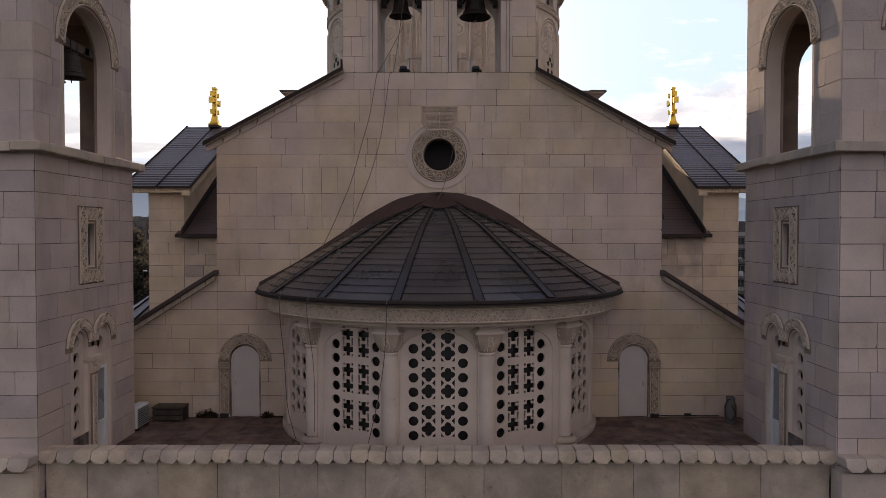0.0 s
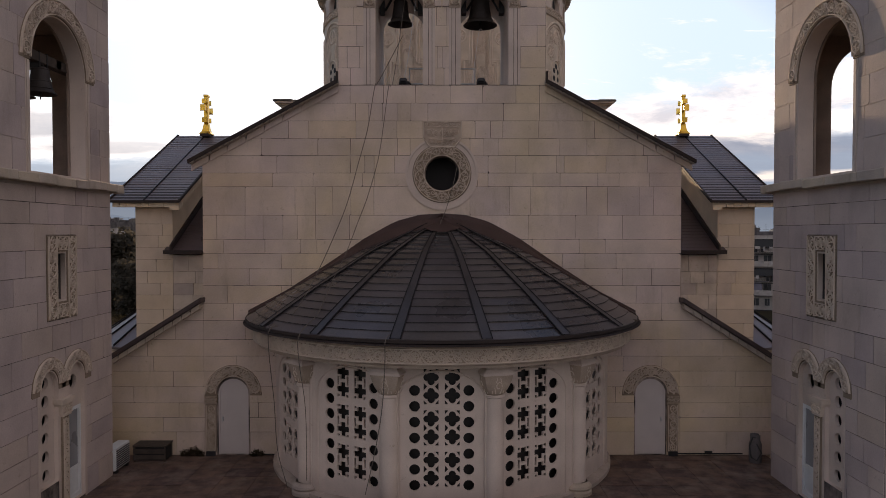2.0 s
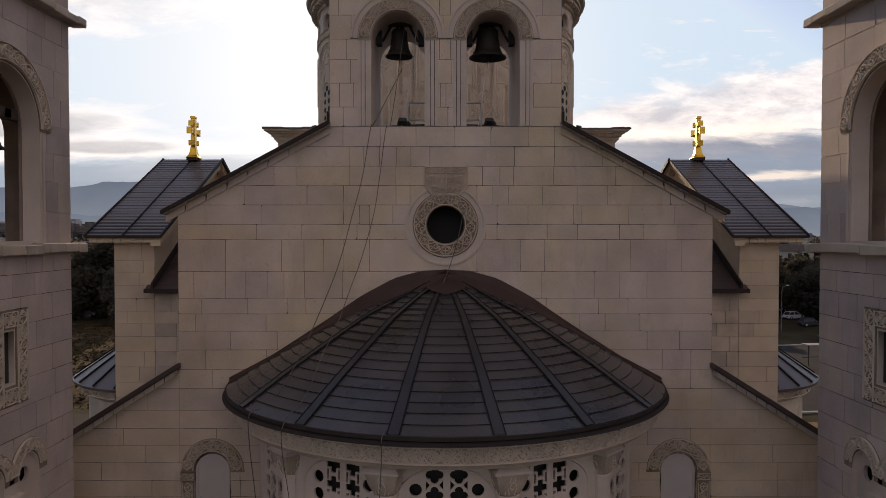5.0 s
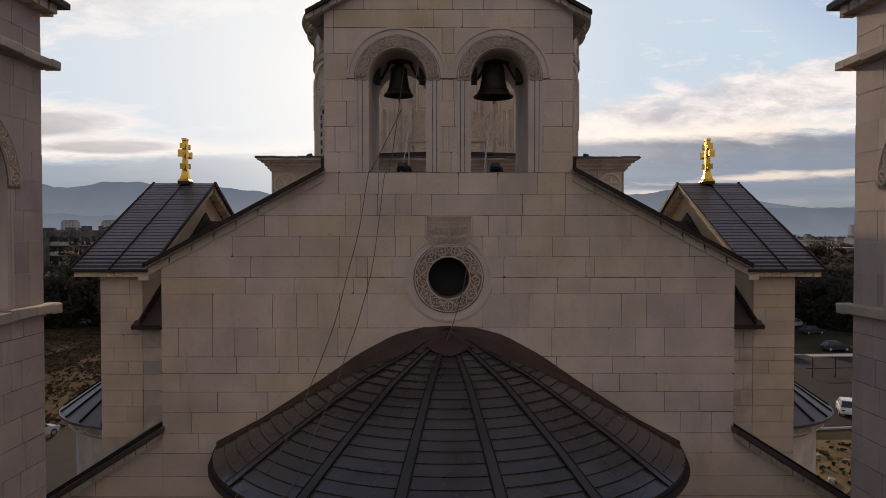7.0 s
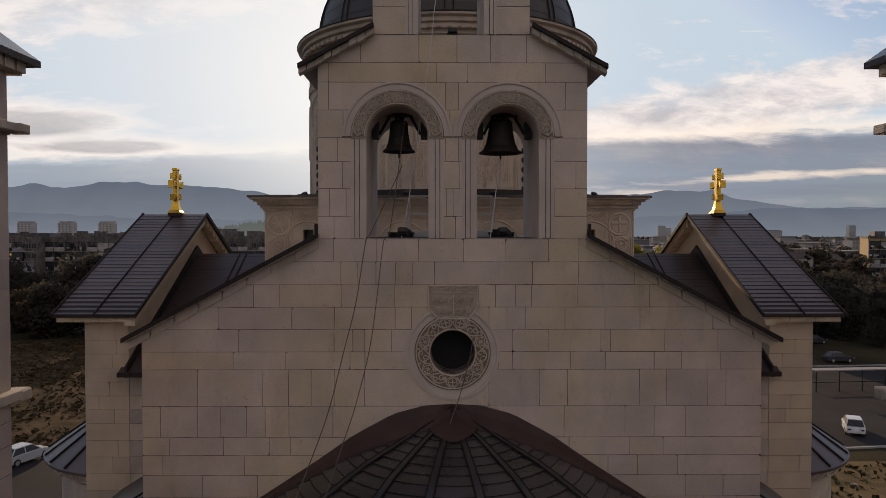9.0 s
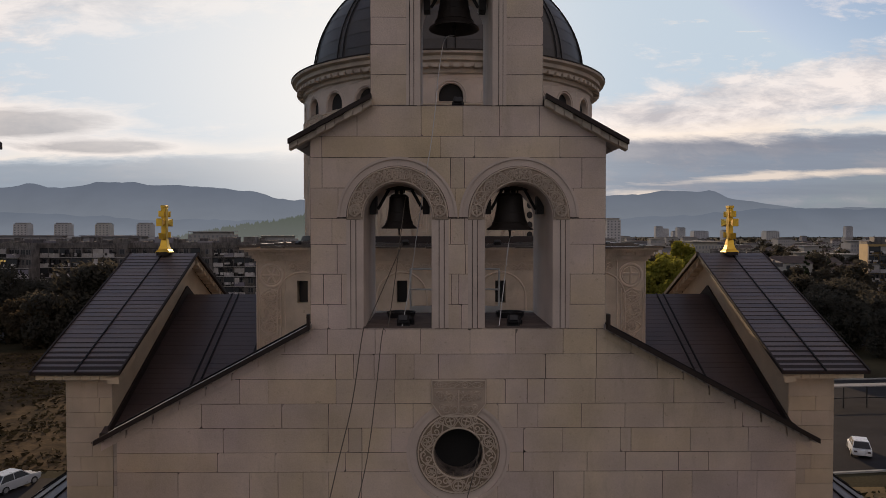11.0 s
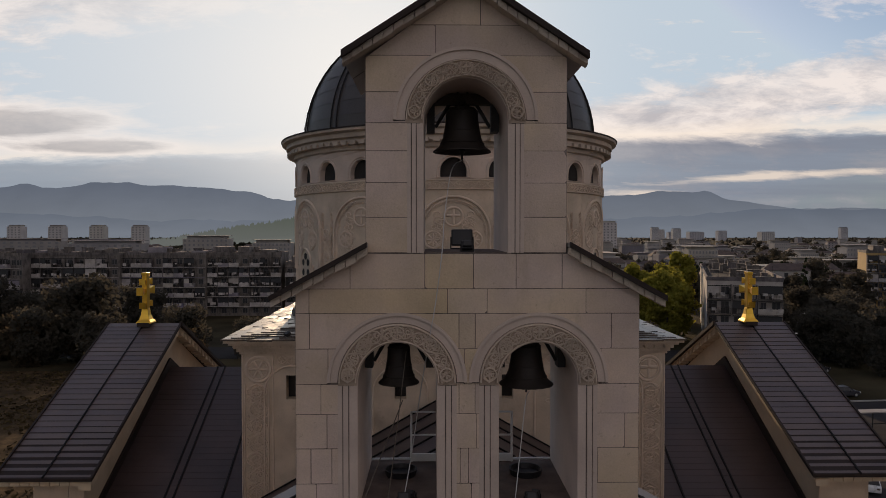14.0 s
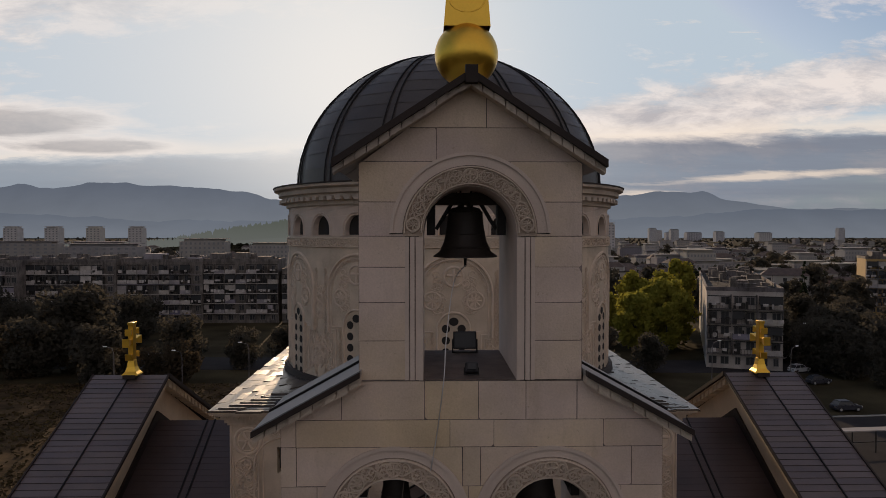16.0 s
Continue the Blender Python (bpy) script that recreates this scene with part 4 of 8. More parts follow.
for s in (-1, 1):
    o = 0.12                                    # the transepts sit a little off the front's axis
    tw = thing("wall_transept_north" if s < 0 else "wall_transept_south", "weathered yellowish limestone transept wall", "wall", kind="structure")
    X = lambda v: o + s * v
    xa, xb = sorted((X(13.05), X(11.48)))
    xm, xn = sorted((X(13.05), X(11.54)))
    bm = bmesh.new()
    box(bm, xm, xn, YT + 0.02, 24.1, GROUND, 7.42)
    part("wall_core", bm, MORTAR, tw)
    blocks(tw, face((0, YT, 0), (1, 0, 0)), [(xa, -3.0), (xb, -3.0), (xb, 7.42), (xa, 7.42)], [], [-3, -2.4, -1.8, -1.2, -0.6, 0, 0.6, 1.2, 1.8, 2.4, 3.0, 3.6, 4.1, 4.6, 5.1, 5.6, 6.1, 6.6, 7.42], (0.8, 1.5), 50 + s, YELLOWED)
    # inner arm wall under the brown roof
    xc, xd = sorted((X(11.48), X(6.4)))
    bm = bmesh.new()
    box(bm, xc, xd, YT + 0.03, 10.9, -1.0, 5.3)
    part("wall_core", bm, MORTAR, tw)
    blocks(tw, face((0, YT + 0.01, 0), (1, 0, 0)), [(xc, 0.0), (xd, 0.0), (xd, 5.3), (xc, 5.3)], [], [0, 0.6, 1.2, 1.8, 2.4, 3.0, 3.6, 4.1, 4.6, 5.3], (0.6, 1.2), 60 + s, STONE_AGED)
    # inner gable of the end block, rising over the arm roof
    gm = face((X(11.48), 0, 0), (0, -s, 0))
    sg = -s
    gab = [(10.1, 7.28), (17.15, 11.0), (24.1, 7.28), (24.1, 4.0), (10.1, 4.0)]
    me = plate([(sg * y, z) for y, z in gab], [], -0.5, 0.0, gm)
    part("gable_wall", me, WARMLITSTONE, tw)
    # grey slate roof of the end block
    tr = thing("roof_transept", "grey slate gabled transept roof with eave corbels", "roof", kind="structure")
    x0, x1 = sorted((X(13.9), X(10.98)))
    mid = X(12.45)
    slate_roof(tr, x0, x1, 9.55, 7.58, 17.15, 11.28, 30, batten=mid)
    bm = bmesh.new()
    slab(bm, (x0, 9.5, 7.57), (x1, 9.5, 7.57), (x1, 17.15, 11.25), (x0, 17.15, 11.25), 0.1)
    slab(bm, (x0, 24.8, 7.44), (x1, 24.8, 7.44), (x1, 17.15, 11.27), (x0, 17.15, 11.27), 0.1)
    part("roof_deck", bm, EDGE, tr)
    bm = bmesh.new()
    slab(bm, (mid - 0.022, 9.5, 7.62), (mid + 0.022, 9.5, 7.62), (mid + 0.022, 17.15, 11.32), (mid - 0.022, 17.15, 11.32), 0.07)
    part("batten", bm, SEAM, tr)
    for xe in (x0, x1):
        bm = bmesh.new()
        slab(bm, (xe - 0.03, 9.45, 7.61), (xe + 0.03, 9.45, 7.61), (xe + 0.03, 17.15, 11.32), (xe - 0.03, 17.15, 11.32), 0.12)
        slab(bm, (xe - 0.05, 24.9, 7.5), (xe + 0.05, 24.9, 7.5), (xe + 0.05, 17.15, 11.34), (xe - 0.05, 17.15, 11.34), 0.17)
        part("verge_board", bm, EDGE, tr)
    bm = bmesh.new()
    ea, eb = sorted((X(11.05), X(11.485)))
    for y0, y1 in ((9.6, 17.1), (24.7, 17.2)):
        slab(bm, (ea, y0, 7.47), (eb, y0, 7.47), (eb, y1, 11.15), (ea, y1, 11.15), 0.07)
        n, fill = 17, 0.97 if y0 < 10 else 0.6
        for k in range(n):
            ya, yb = y0 + (y1 - y0) * k / n, y0 + (y1 - y0) * (k + fill) / n
            za, zb = 7.41 + (11.09 - 7.41) * k / n, 7.41 + (11.09 - 7.41) * (k + fill) / n
            slab(bm, (ea + 0.06, ya, za), (eb, ya, za), (eb, yb, zb), (ea + 0.06, yb, zb), 0.24)
    for k in range(9):
        xk = x0 + 0.1 + k * (x1 - x0 - 0.2) / 9
        box(bm, xk, xk + 0.285, 9.62, 10.1, 7.3, 7.48)
    part("corbel_course", bm, WARMLITSTONE, tr)
    gilded_cross((X(12.35), 17.05, 11.32), 2.05)
    bm = bmesh.new()
    box(bm, X(12.35) - 0.24, X(12.35) + 0.24, 16.7, 17.4, 11.2, 11.35)
    part("cross_base", bm, EDGE, tr)
    # brown arm roof
    br = thing("roof_transept_arm", "brown sheet-metal transept arm roof with seams", "roof", kind="structure")
    xo, xi = X(11.75), X(6.3)
    bm = bmesh.new()
    slab(bm, (xo, 9.75, 5.47), (xi, 9.75, 5.47), (xi, 17.15, 9.48), (xo, 17.15, 9.48), 0.1)
    slab(bm, (xo, 24.5, 5.47), (xi, 24.5, 5.47), (xi, 17.15, 9.48), (xo, 17.15, 9.48), 0.1)
    part("roof_slope", bm, BROWN, br)
    for v, w in ((9.47, 0.025), (9.18, 0.025), (7.6, 0.03)):
        bm = bmesh.new()
        slab(bm, (X(v) - w, 9.72, 5.52), (X(v) + w, 9.72, 5.52), (X(v) + w, 17.15, 9.53), (X(v) - w, 17.15, 9.53), 0.06)
        part("standing_seam", bm, SEAM, br)
    xl, xh = sorted((X(11.5), xi))
    for i in range(30):
        a, b = i / 30, (i + 1.1) / 30
        bm = bmesh.new()
        slab(bm, (xl, 9.75 + 7.4 * a, 5.486 + 4.01 * a), (xh, 9.75 + 7.4 * a, 5.486 + 4.01 * a), (xh, 9.75 + 7.4 * min(b, 1), 5.476 + 4.01 * min(b, 1)), (xl, 9.75 + 7.4 * min(b, 1), 5.476 + 4.01 * min(b, 1)), 0.012)
        part("sheet_course", bm, BROWN, br)
    bm = bmesh.new()
    fx0, fx1 = sorted((X(11.40), X(11.478)))
    slab(bm, (fx0, 9.7, 5.72), (fx1, 9.7, 5.72), (fx1, 17.15, 9.86), (fx0, 17.15, 9.86), 0.4)
    slab(bm, (fx0, 24.5, 5.72), (fx1, 24.5, 5.72), (fx1, 17.15, 9.86), (fx0, 17.15, 9.86), 0.4)
    part("gable_flashing", bm, EDGE, br, "dark sheet upstand against the gable wall")
    bm = bmesh.new()
    xl, xh = sorted((xo, xi))
    box(bm, xl, xh, 9.68, 9.78, 5.34, 5.5)
    part("edge_board", bm, EDGE, br)
    # round end of the arm, low on the outside
    conch = thing("transept_apse", "round limestone side apse under a ribbed metal roof", "apse", kind="structure")
    bm = bmesh.new()
    a0 = math.pi / 2 if s < 0 else -math.pi / 2
    lathe(bm, [(4.1, GROUND), (4.1, 0.2), (4.35, 0.35), (4.4, 0.85)], 33, a0, a0 + math.pi, (X(13.05), 17.1, 0))
    smooth(part("apse_wall", bm, STONE_AGED, conch))
    bm = bmesh.new()
    scroll_strip(bm, lambda q, t, h: Vector((X(13.05) + (4.4 + h) * math.cos(a0 + q / 4.4), 17.1 + (4.4 + h) * math.sin(a0 + q / 4.4), 0.6 + t)), 4.4 * math.pi, 0.4, 0.6, 0.03)
    part("carving", bm, CARVED, conch)
    bm = bmesh.new()
    lathe(bm, [(4.75, 0.82), (4.78, 0.94), (4.70, 0.97), (2.9, 2.2), (1.2, 3.2), (0.0, 3.5)], 33, a0, a0 + math.pi, (X(13.05), 17.1, 0))
    smooth(part("apse_roof", bm, SLATE, conch), 25)
    for k in range(13):
        a = a0 + math.pi * k / 12
        bm = bmesh.new()
        tube(bm, [(X(13.05) + r * math.cos(a), 17.1 + r * math.sin(a), z + 0.03) for r, z in ((4.72, 0.97), (2.9, 2.2), (1.2, 3.2), (0.2, 3.46))], 0.045, 4)
        part("roof_rib", bm, SEAM, conch)

# ---------------------------------------------------------------- square base, drum and dome
HB = 6.6
crossing = thing("wall_crossing_base", "carved limestone square base under the drum", "wall", kind="structure")
BF = face((XD, YD - 7.0, 0), (1, 0, 0))
dw = [(-5.04, 9.8, 10.55), (-1.68, 9.8, 10.56), (1.66, 9.8, 10.56), (5.04, 9.8, 10.55)]
holes = [[(c - 0.18, a), (c + 0.18, a), (c + 0.18, b), (c - 0.18, b)] for c, a, b in dw]
part("wall_core", plate([(-HB, 4.0), (HB, 4.0), (HB, 11.35), (-HB, 11.35)], holes, -0.6, 0, BF), DRUMSTONE, crossing)
for c, a, b in dw:
    bm = bmesh.new()
    hull_prism(bm, [(c - 0.25, a - 0.1), (c + 0.25, a - 0.1), (c + 0.25, b + 0.1), (c - 0.25, b + 0.1)], -0.45, -0.4, BF)
    part("window_infill", bm, PANE, crossing)
for s in (-1, 1):
    bm = bmesh.new()
    xs = XD + s * HB
    box(bm, min(xs, xs - s * 0.6), max(xs, xs - s * 0.6), YD - 6.4, YD + 7.0, 4.0, 11.35)
    part("wall_side", bm, SMOOTH, crossing)
    bm = bmesh.new()
    scroll_strip(bm, on_flat(BF, s * (HB - 0.47), 6.6, 0, 1, 0.0), 3.7, 0.80, 0.5, 0.045, seed=5, dens=0.7)
    scroll_strip(bm, on_flat(BF, s * (HB - 0.47), 6.6, 0, 1, 0.0), 3.7, 0.78, 0.3, 0.035, med=False, seed=15, border=False, dens=0.5)
    f = on_flat(BF, 0, 0, 1, 0, 0)
    medallion(bm, f, s * (HB - 0.52), 10.74, 0.38, 0 if s > 0 else 1, 0.035, 24)
    ridge_line(bm, f, [(s * (HB - 0.52) + 0.29 * math.cos(a), 10.74 + 0.29 * math.sin(a)) for a in np.linspace(0, 2 * math.pi, 25)], 0.035, 0.025)
    for v in (HB - 0.03, HB - 0.98):
        ridge_line(bm, f, [(s * v, 6.6), (s * v, 11.2)], 0.05, 0.03)
    part("corner_carving", bm, CARVED, crossing, "carved interlace pilaster")
bm = bmesh.new()
box(bm, -HB, HB, YD + 6.4, YD + 7.0, 4.0, 11.35, Matrix.Translation((XD, 0, 0)))
part("wall_back", bm, SMOOTH, crossing)
bm = bmesh.new()
f = on_flat(BF, 0, 0, 1, 0, 0)
for c, a, b in dw:
    pts = [(c - 0.85, 7.0)] + [(c - 0.85 * math.cos(t), 10.0 + 0.85 * math.sin(t)) for t in np.linspace(0, math.pi, 18)] + [(c + 0.85, 7.0)]
    ridge_line(bm, f, pts, 0.06, 0.035)
scroll_strip(bm, on_flat(BF, -HB + 1.1, 11.02, 1, 0, 0), 2 * HB - 2.2, 0.34, 0.3, 0.035, med=False, seed=6, border=False)
for c in (-3.36, 0.0, 3.36):
    medallion(bm, f, c, 10.75, 0.3, 1, 0.03, 20)
    scroll_strip(bm, on_flat(BF, c, 9.6, 0, 1, 0), 1.1, 1.3, 0.28, 0.03, med=False, border=False, dens=0.45)
part("arch_carving", bm, CARVED, crossing)
# cornice with dentils
bm = bmesh.new()
for (h0, z0, z1) in ((HB + 0.05, 11.22, 11.30), (HB + 0.12, 11.30, 11.41), (HB + 0.20, 11.41, 11.53), (HB + 0.32, 11.53, 11.61), (HB + 0.44, 11.61, 11.69)):
    box(bm, -h0, h0, -7.0 - (h0 - HB), 7.0 + (h0 - HB), z0, z1, Matrix.Translation((XD, YD, 0)))
n = 44
for k in range(n):
    x = -HB - 0.2 + k * (2 * HB + 0.4) / n
    box(bm, x, x + 0.22, -7.26, -6.9, 11.44, 11.535, Matrix.Translation((XD, YD, 0)))
part("cornice", bm, STONE_AGED, crossing)
# slate hip roof round the drum
hip = thing("roof_crossing", "low hipped slate roof round the drum, wet and shiny", "roof", kind="structure")
RD = 6.12
WET = shade("wet_slate", (0.07, 0.058, 0.05), 0.32, 0.0, spec=0.6, var=0.35, scale=2.5, bump=0.3, rand=0.5, stain=0.4, stain_col=(0.05, 0.045, 0.04), fine=14)
for q in range(4):
    rot = Matrix.Translation((XD, YD, 0)) @ Matrix.Rotation(q * math.pi / 2, 4, "Z")
    rows = 12
    hy, hx = (7.5, 7.1) if q % 2 == 0 else (7.1, 7.5)
    for i in range(rows):
        a, b = i / rows, (i + 1.15) / rows
        rng = random.Random(90 + q * 10 + i)
        def at(k):
            return hx * (1 - k) + 4.2 * k, hy * (1 - k) + 4.2 * k, 11.70 + 0.24 * k
        (xa, ya, za), (xb, yb, zb) = at(a), at(min(b, 1.0))
        cuts = [-1.0]
        while cuts[-1] < 1:
            cuts.append(min(1.0, cuts[-1] + (rng.uniform(0.10, 0.16) if q != 2 else 2.0)))
        for c0, c1 in zip(cuts, cuts[1:]):
            bm = bmesh.new()
            lift = rng.uniform(0.01, 0.06)
            slab(bm, rot @ Vector((c0 * xa, -ya, za + lift)), rot @ Vector((c1 * xa - 0.03, -ya, za + lift)), rot @ Vector((c1 * xb - 0.03, -yb, zb)), rot @ Vector((c0 * xb, -yb, zb)), 0.055)
            part("slate", bm, WET, hip)

bm = bmesh.new()
lathe(bm, [(RD + 0.02, 12.06), (RD + 0.12, 12.05), (RD + 0.16, 11.98), (RD + 0.2, 11.7)], 96, at=(XD, YD, 0))
smooth(part("drum_flashing", bm, EDGE, hip, "dark metal upstand round the foot of the drum"), 30)
drum = thing("drum", "round limestone drum with carved arches and small windows", "church drum", kind="structure", at=(XD, YD, 0))
NW = 24
bm = bmesh.new()
lathe(bm, [(RD, 11.5), (RD, 16.35), (RD + 0.04, 16.37), (RD + 0.04, 16.70), (RD, 16.72)], 120)
smooth(part("drum_wall", bm, DRUMSTONE, drum), 30)


def bend(R):
    """(angle arc s at radius R, z, depth) to the drum's own space; s = 0 faces the front."""
    def f(s, z, h):
        a = -math.pi / 2 + s / R
        return Vector(((R + h) * math.cos(a), (R + h) * math.sin(a), z))
    return f


# upper arcade: a ring of arched openings
fb = bend(RD)
pitch = 2 * math.pi * RD / NW


def bent_plate(outline, holes, thick, f, step=0.3):
    """A slab with holes, wrapped on a curved surface f(s, z, h)."""
    pts = []
    for (a, b) in zip(outline, outline[1:] + outline[:1]):
        n = max(1, int(math.hypot(b[0] - a[0], b[1] - a[1]) / step))
        pts += [(a[0] + (b[0] - a[0]) * k / n, a[1] + (b[1] - a[1]) * k / n) for k in range(n)]
    me = plate(pts, holes, -thick, 0, Matrix.Identity(4))
    for v in me.vertices:
        v.co = f(v.co.x, v.co.y, v.co.z)
    return me


bay = bent_plate([(-pitch / 2, 16.72), (pitch / 2, 16.72), (pitch / 2, 17.8), (-pitch / 2, 17.8)], [arch(0, 16.78, 16.98, 0.44, 14)], 0.24, fb, 0.2)
bay.materials.append(SMOOTH)
bm = bmesh.new()
pts = [(-0.52, 16.76)] + [(-0.52 * math.cos(t), 16.98 + 0.52 * math.sin(t)) for t in np.linspace(0, math.pi, 12)] + [(0.52, 16.76)]
ridge_line(bm, fb, pts, 0.06, 0.03)
rim = bpy.data.meshes.new("window_rim")
bm.to_mesh(rim)
bm.free()
rim.materials.append(SMOOTH)
for k in range(NW):
    for nm, me in (("arcade_bay", bay), ("window_rim", rim)):
        ob = new(nm, me)
        ob.parent = drum
        ob.rotation_euler[2] = 2 * math.pi * k / NW
# Near-black ring paints the unlit inside behind the arcade.
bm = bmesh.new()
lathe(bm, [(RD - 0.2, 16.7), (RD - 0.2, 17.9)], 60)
part("arcade_dark_backing", bm, DARKROOM, drum, "near-black sheet for the unlit inside behind the arcade")
bm = bmesh.new()
scroll_strip(bm, lambda s, t, h: fb(s, 16.53 + t, h + 0.04), 2 * math.pi * RD, 0.32, 0.36, 0.03, med=False)
part("frieze_carving", bm, CARVED, drum, "carved vine frieze")
# lower bays: 12 blind arches with a pierced window, panels between
p12 = 2 * math.pi * RD / 12


def drum_bay():
    bms = bmesh.new()
    pts = [(-1.2, 13.6)] + [(-1.2 * math.cos(t), 14.95 + 1.2 * math.sin(t)) for t in np.linspace(0, math.pi, 22)] + [(1.2, 13.6)]
    ridge_line(bms, fb, pts, 0.09, 0.06)
    scroll_strip(bms, lambda s, t, h: fb((1.06 + t) * math.cos(s / 1.06), 14.95 + (1.06 + t) * math.sin(s / 1.06), h), 1.06 * math.pi, 0.22, 0.2, 0.03, med=False, border=False)
    scroll_strip(bms, lambda s, t, h: fb(p12 / 2 + t, 14.0 + s, h), 1.1, 0.5, 0.3, 0.03, border=False)
    ridge_line(bms, fb, [(p[0] * 0.9, 14.95 + (p[1] - 14.95) * 0.9 if p[1] > 14.95 else p[1]) for p in pts], 0.05, 0.03)
    pts = [(-0.5, 12.0)] + [(-0.5 * math.cos(t), 13.9 + 0.5 * math.sin(t)) for t in np.linspace(0, math.pi, 14)] + [(0.5, 12.0)]
    ridge_line(bms, fb, pts, 0.07, 0.05)
    medallion(bms, fb, 0, 15.5, 0.3, 0, 0.035, 18)
    for q in (-1, 1):
        medallion(bms, fb, q * 0.66, 14.75, 0.27, 2, 0.03, 16)
        for i in range(4):
            c = (q * (0.35 + 0.2 * (i % 2)), 14.75 + 0.27 * i)
            ridge_line(bms, fb, [(c[0] + 0.13 * math.cos(a) * (1 - a / 9), c[1] + 0.13 * math.sin(a) * (1 - a / 9)) for a in np.linspace(0, 5.5, 9)], 0.04, 0.025)
    for q in (-1, 1):
        scroll_strip(bms, lambda s, t, h: fb(q * 0.5 + t, 14.35 + s, h), 1.15, 0.55, 0.24, 0.028, med=False, border=False, seed=3 + q, dens=0.8)
        scroll_strip(bms, lambda s, t, h: fb(q * 1.34 + t, 12.1 + s, h), 3.6, 0.2, 0.2, 0.028, med=False, border=False, seed=6 + q)
        scroll_strip(bms, lambda s, t, h: fb(q * 0.66 + t, 12.1 + s, h), 1.7, 0.2, 0.2, 0.025, med=False, border=False, seed=8 + q)
    scroll_strip(bms, lambda s, t, h: fb(p12 / 2 - 0.62 + s, 12.95 + t, h), 1.24, 1.2, 0.31, 0.026, med=False, border=False, seed=5, dens=0.45)
    # square panel at the side of the window
    s0 = p12 / 2
    sq = [(s0 - 0.75, 12.2), (s0 + 0.75, 12.2), (s0 + 0.75, 13.7), (s0 - 0.75, 13.7), (s0 - 0.75, 12.2)]
    ridge_line(bms, fb, sq, 0.06, 0.03)
    ridge_line(bms, fb, [(s0 + (a - s0) * 0.86, 12.95 + (b - 12.95) * 0.86) for a, b in sq], 0.035, 0.025)
    ridge_line(bms, fb, [(s0 - 0.56, 12.95), (s0, 13.51), (s0 + 0.56, 12.95), (s0, 12.39), (s0 - 0.56, 12.95)], 0.05, 0.03)
    for k in range(4):
        c, d = math.cos(k * math.pi / 2), math.sin(k * math.pi / 2)
        petal = [(0.04, 0.0), (0.14, 0.10), (0.28, 0.13), (0.42, 0.0), (0.28, -0.13), (0.14, -0.10), (0.04, 0.0)]
        ridge_line(bms, fb, [(s0 + c * u - d * v, 12.95 + d * u + c * v) for u, v in petal], 0.04, 0.028)
    for i, j in ((-1, -1), (1, -1), (1, 1), (-1, 1)):
        medallion(bms, fb, s0 + i * 0.52, 12.95 + j * 0.52, 0.09, 0, 0.025, 8)
    ridge_line(bms, fb, [(-p12 / 2 + 0.3, 13.8), (-0.62, 13.8)], 0.05, 0.03)
    ridge_line(bms, fb, [(0.62, 13.8), (p12 / 2 + 0.9, 13.8)], 0.05, 0.03)
    ob1 = bpy.data.meshes.new("bay_carving")
    bms.to_mesh(ob1)
    bms.free()
    ob1.materials.append(CARVED)
    # Flat near-black discs paint the dark of the pierced holes.
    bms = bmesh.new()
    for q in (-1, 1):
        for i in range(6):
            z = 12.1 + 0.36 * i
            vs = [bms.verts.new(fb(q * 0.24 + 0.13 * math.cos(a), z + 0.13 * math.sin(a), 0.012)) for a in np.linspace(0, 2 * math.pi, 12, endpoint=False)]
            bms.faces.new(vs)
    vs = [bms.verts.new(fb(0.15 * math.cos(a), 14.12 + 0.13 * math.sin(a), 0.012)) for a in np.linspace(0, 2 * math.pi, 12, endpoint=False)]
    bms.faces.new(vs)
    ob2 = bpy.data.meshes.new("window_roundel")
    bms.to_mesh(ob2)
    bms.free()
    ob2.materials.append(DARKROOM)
    return ob1, ob2


for k in range(12):
    for nm, me in zip(("bay_carving", "window_roundel"), DB) if k else zip(("bay_carving", "window_roundel"), (DB := drum_bay())):
        ob = new(nm, me)
        ob.parent = drum
        ob.rotation_euler[2] = 2 * math.pi * k / 12
bm = bmesh.new()
lathe(bm, [(RD, 17.72), (RD + 0.08, 17.76), (RD + 0.08, 17.9), (RD + 0.22, 17.96), (RD + 0.22, 18.1), (RD + 0.36, 18.14), (RD + 0.36, 18.28), (RD + 0.52, 18.34), (RD + 0.54, 18.42), (RD - 0.5, 18.5)], 120)
smooth(part("drum_cornice", bm, STONE_AGED, drum), 30)
bm = bmesh.new()
for k in range(110):
    a = 2 * math.pi * k / 110
    m = Matrix.Rotation(a, 4, "Z")
    box(bm, RD + 0.05, RD + 0.33, -0.11, 0.11, 17.9, 18.02, m)
part("dentil_course", bm, STONE_AGED, drum)
bm = bmesh.new()
lathe(bm, [(RD + 0.5, 18.42), (RD + 0.56, 18.43), (RD + 0.56, 18.47), (RD - 0.3, 18.52)], 120)
smooth(part("cornice_flashing", bm, EDGE, drum), 30)

dome = thing("dome", "dark metal-clad dome with standing ribs", "dome", kind="structure", at=(XD, YD, 0))
R0, Z0, HD = 5.82, 18.5, 5.12


def dome_at(k):
    """Profile of the dome: radius and height at k from 0 at the foot to 1 at the top."""
    a = k * math.pi / 2
    return R0 * math.cos(a) ** 1.03, Z0 + HD * math.sin(a)


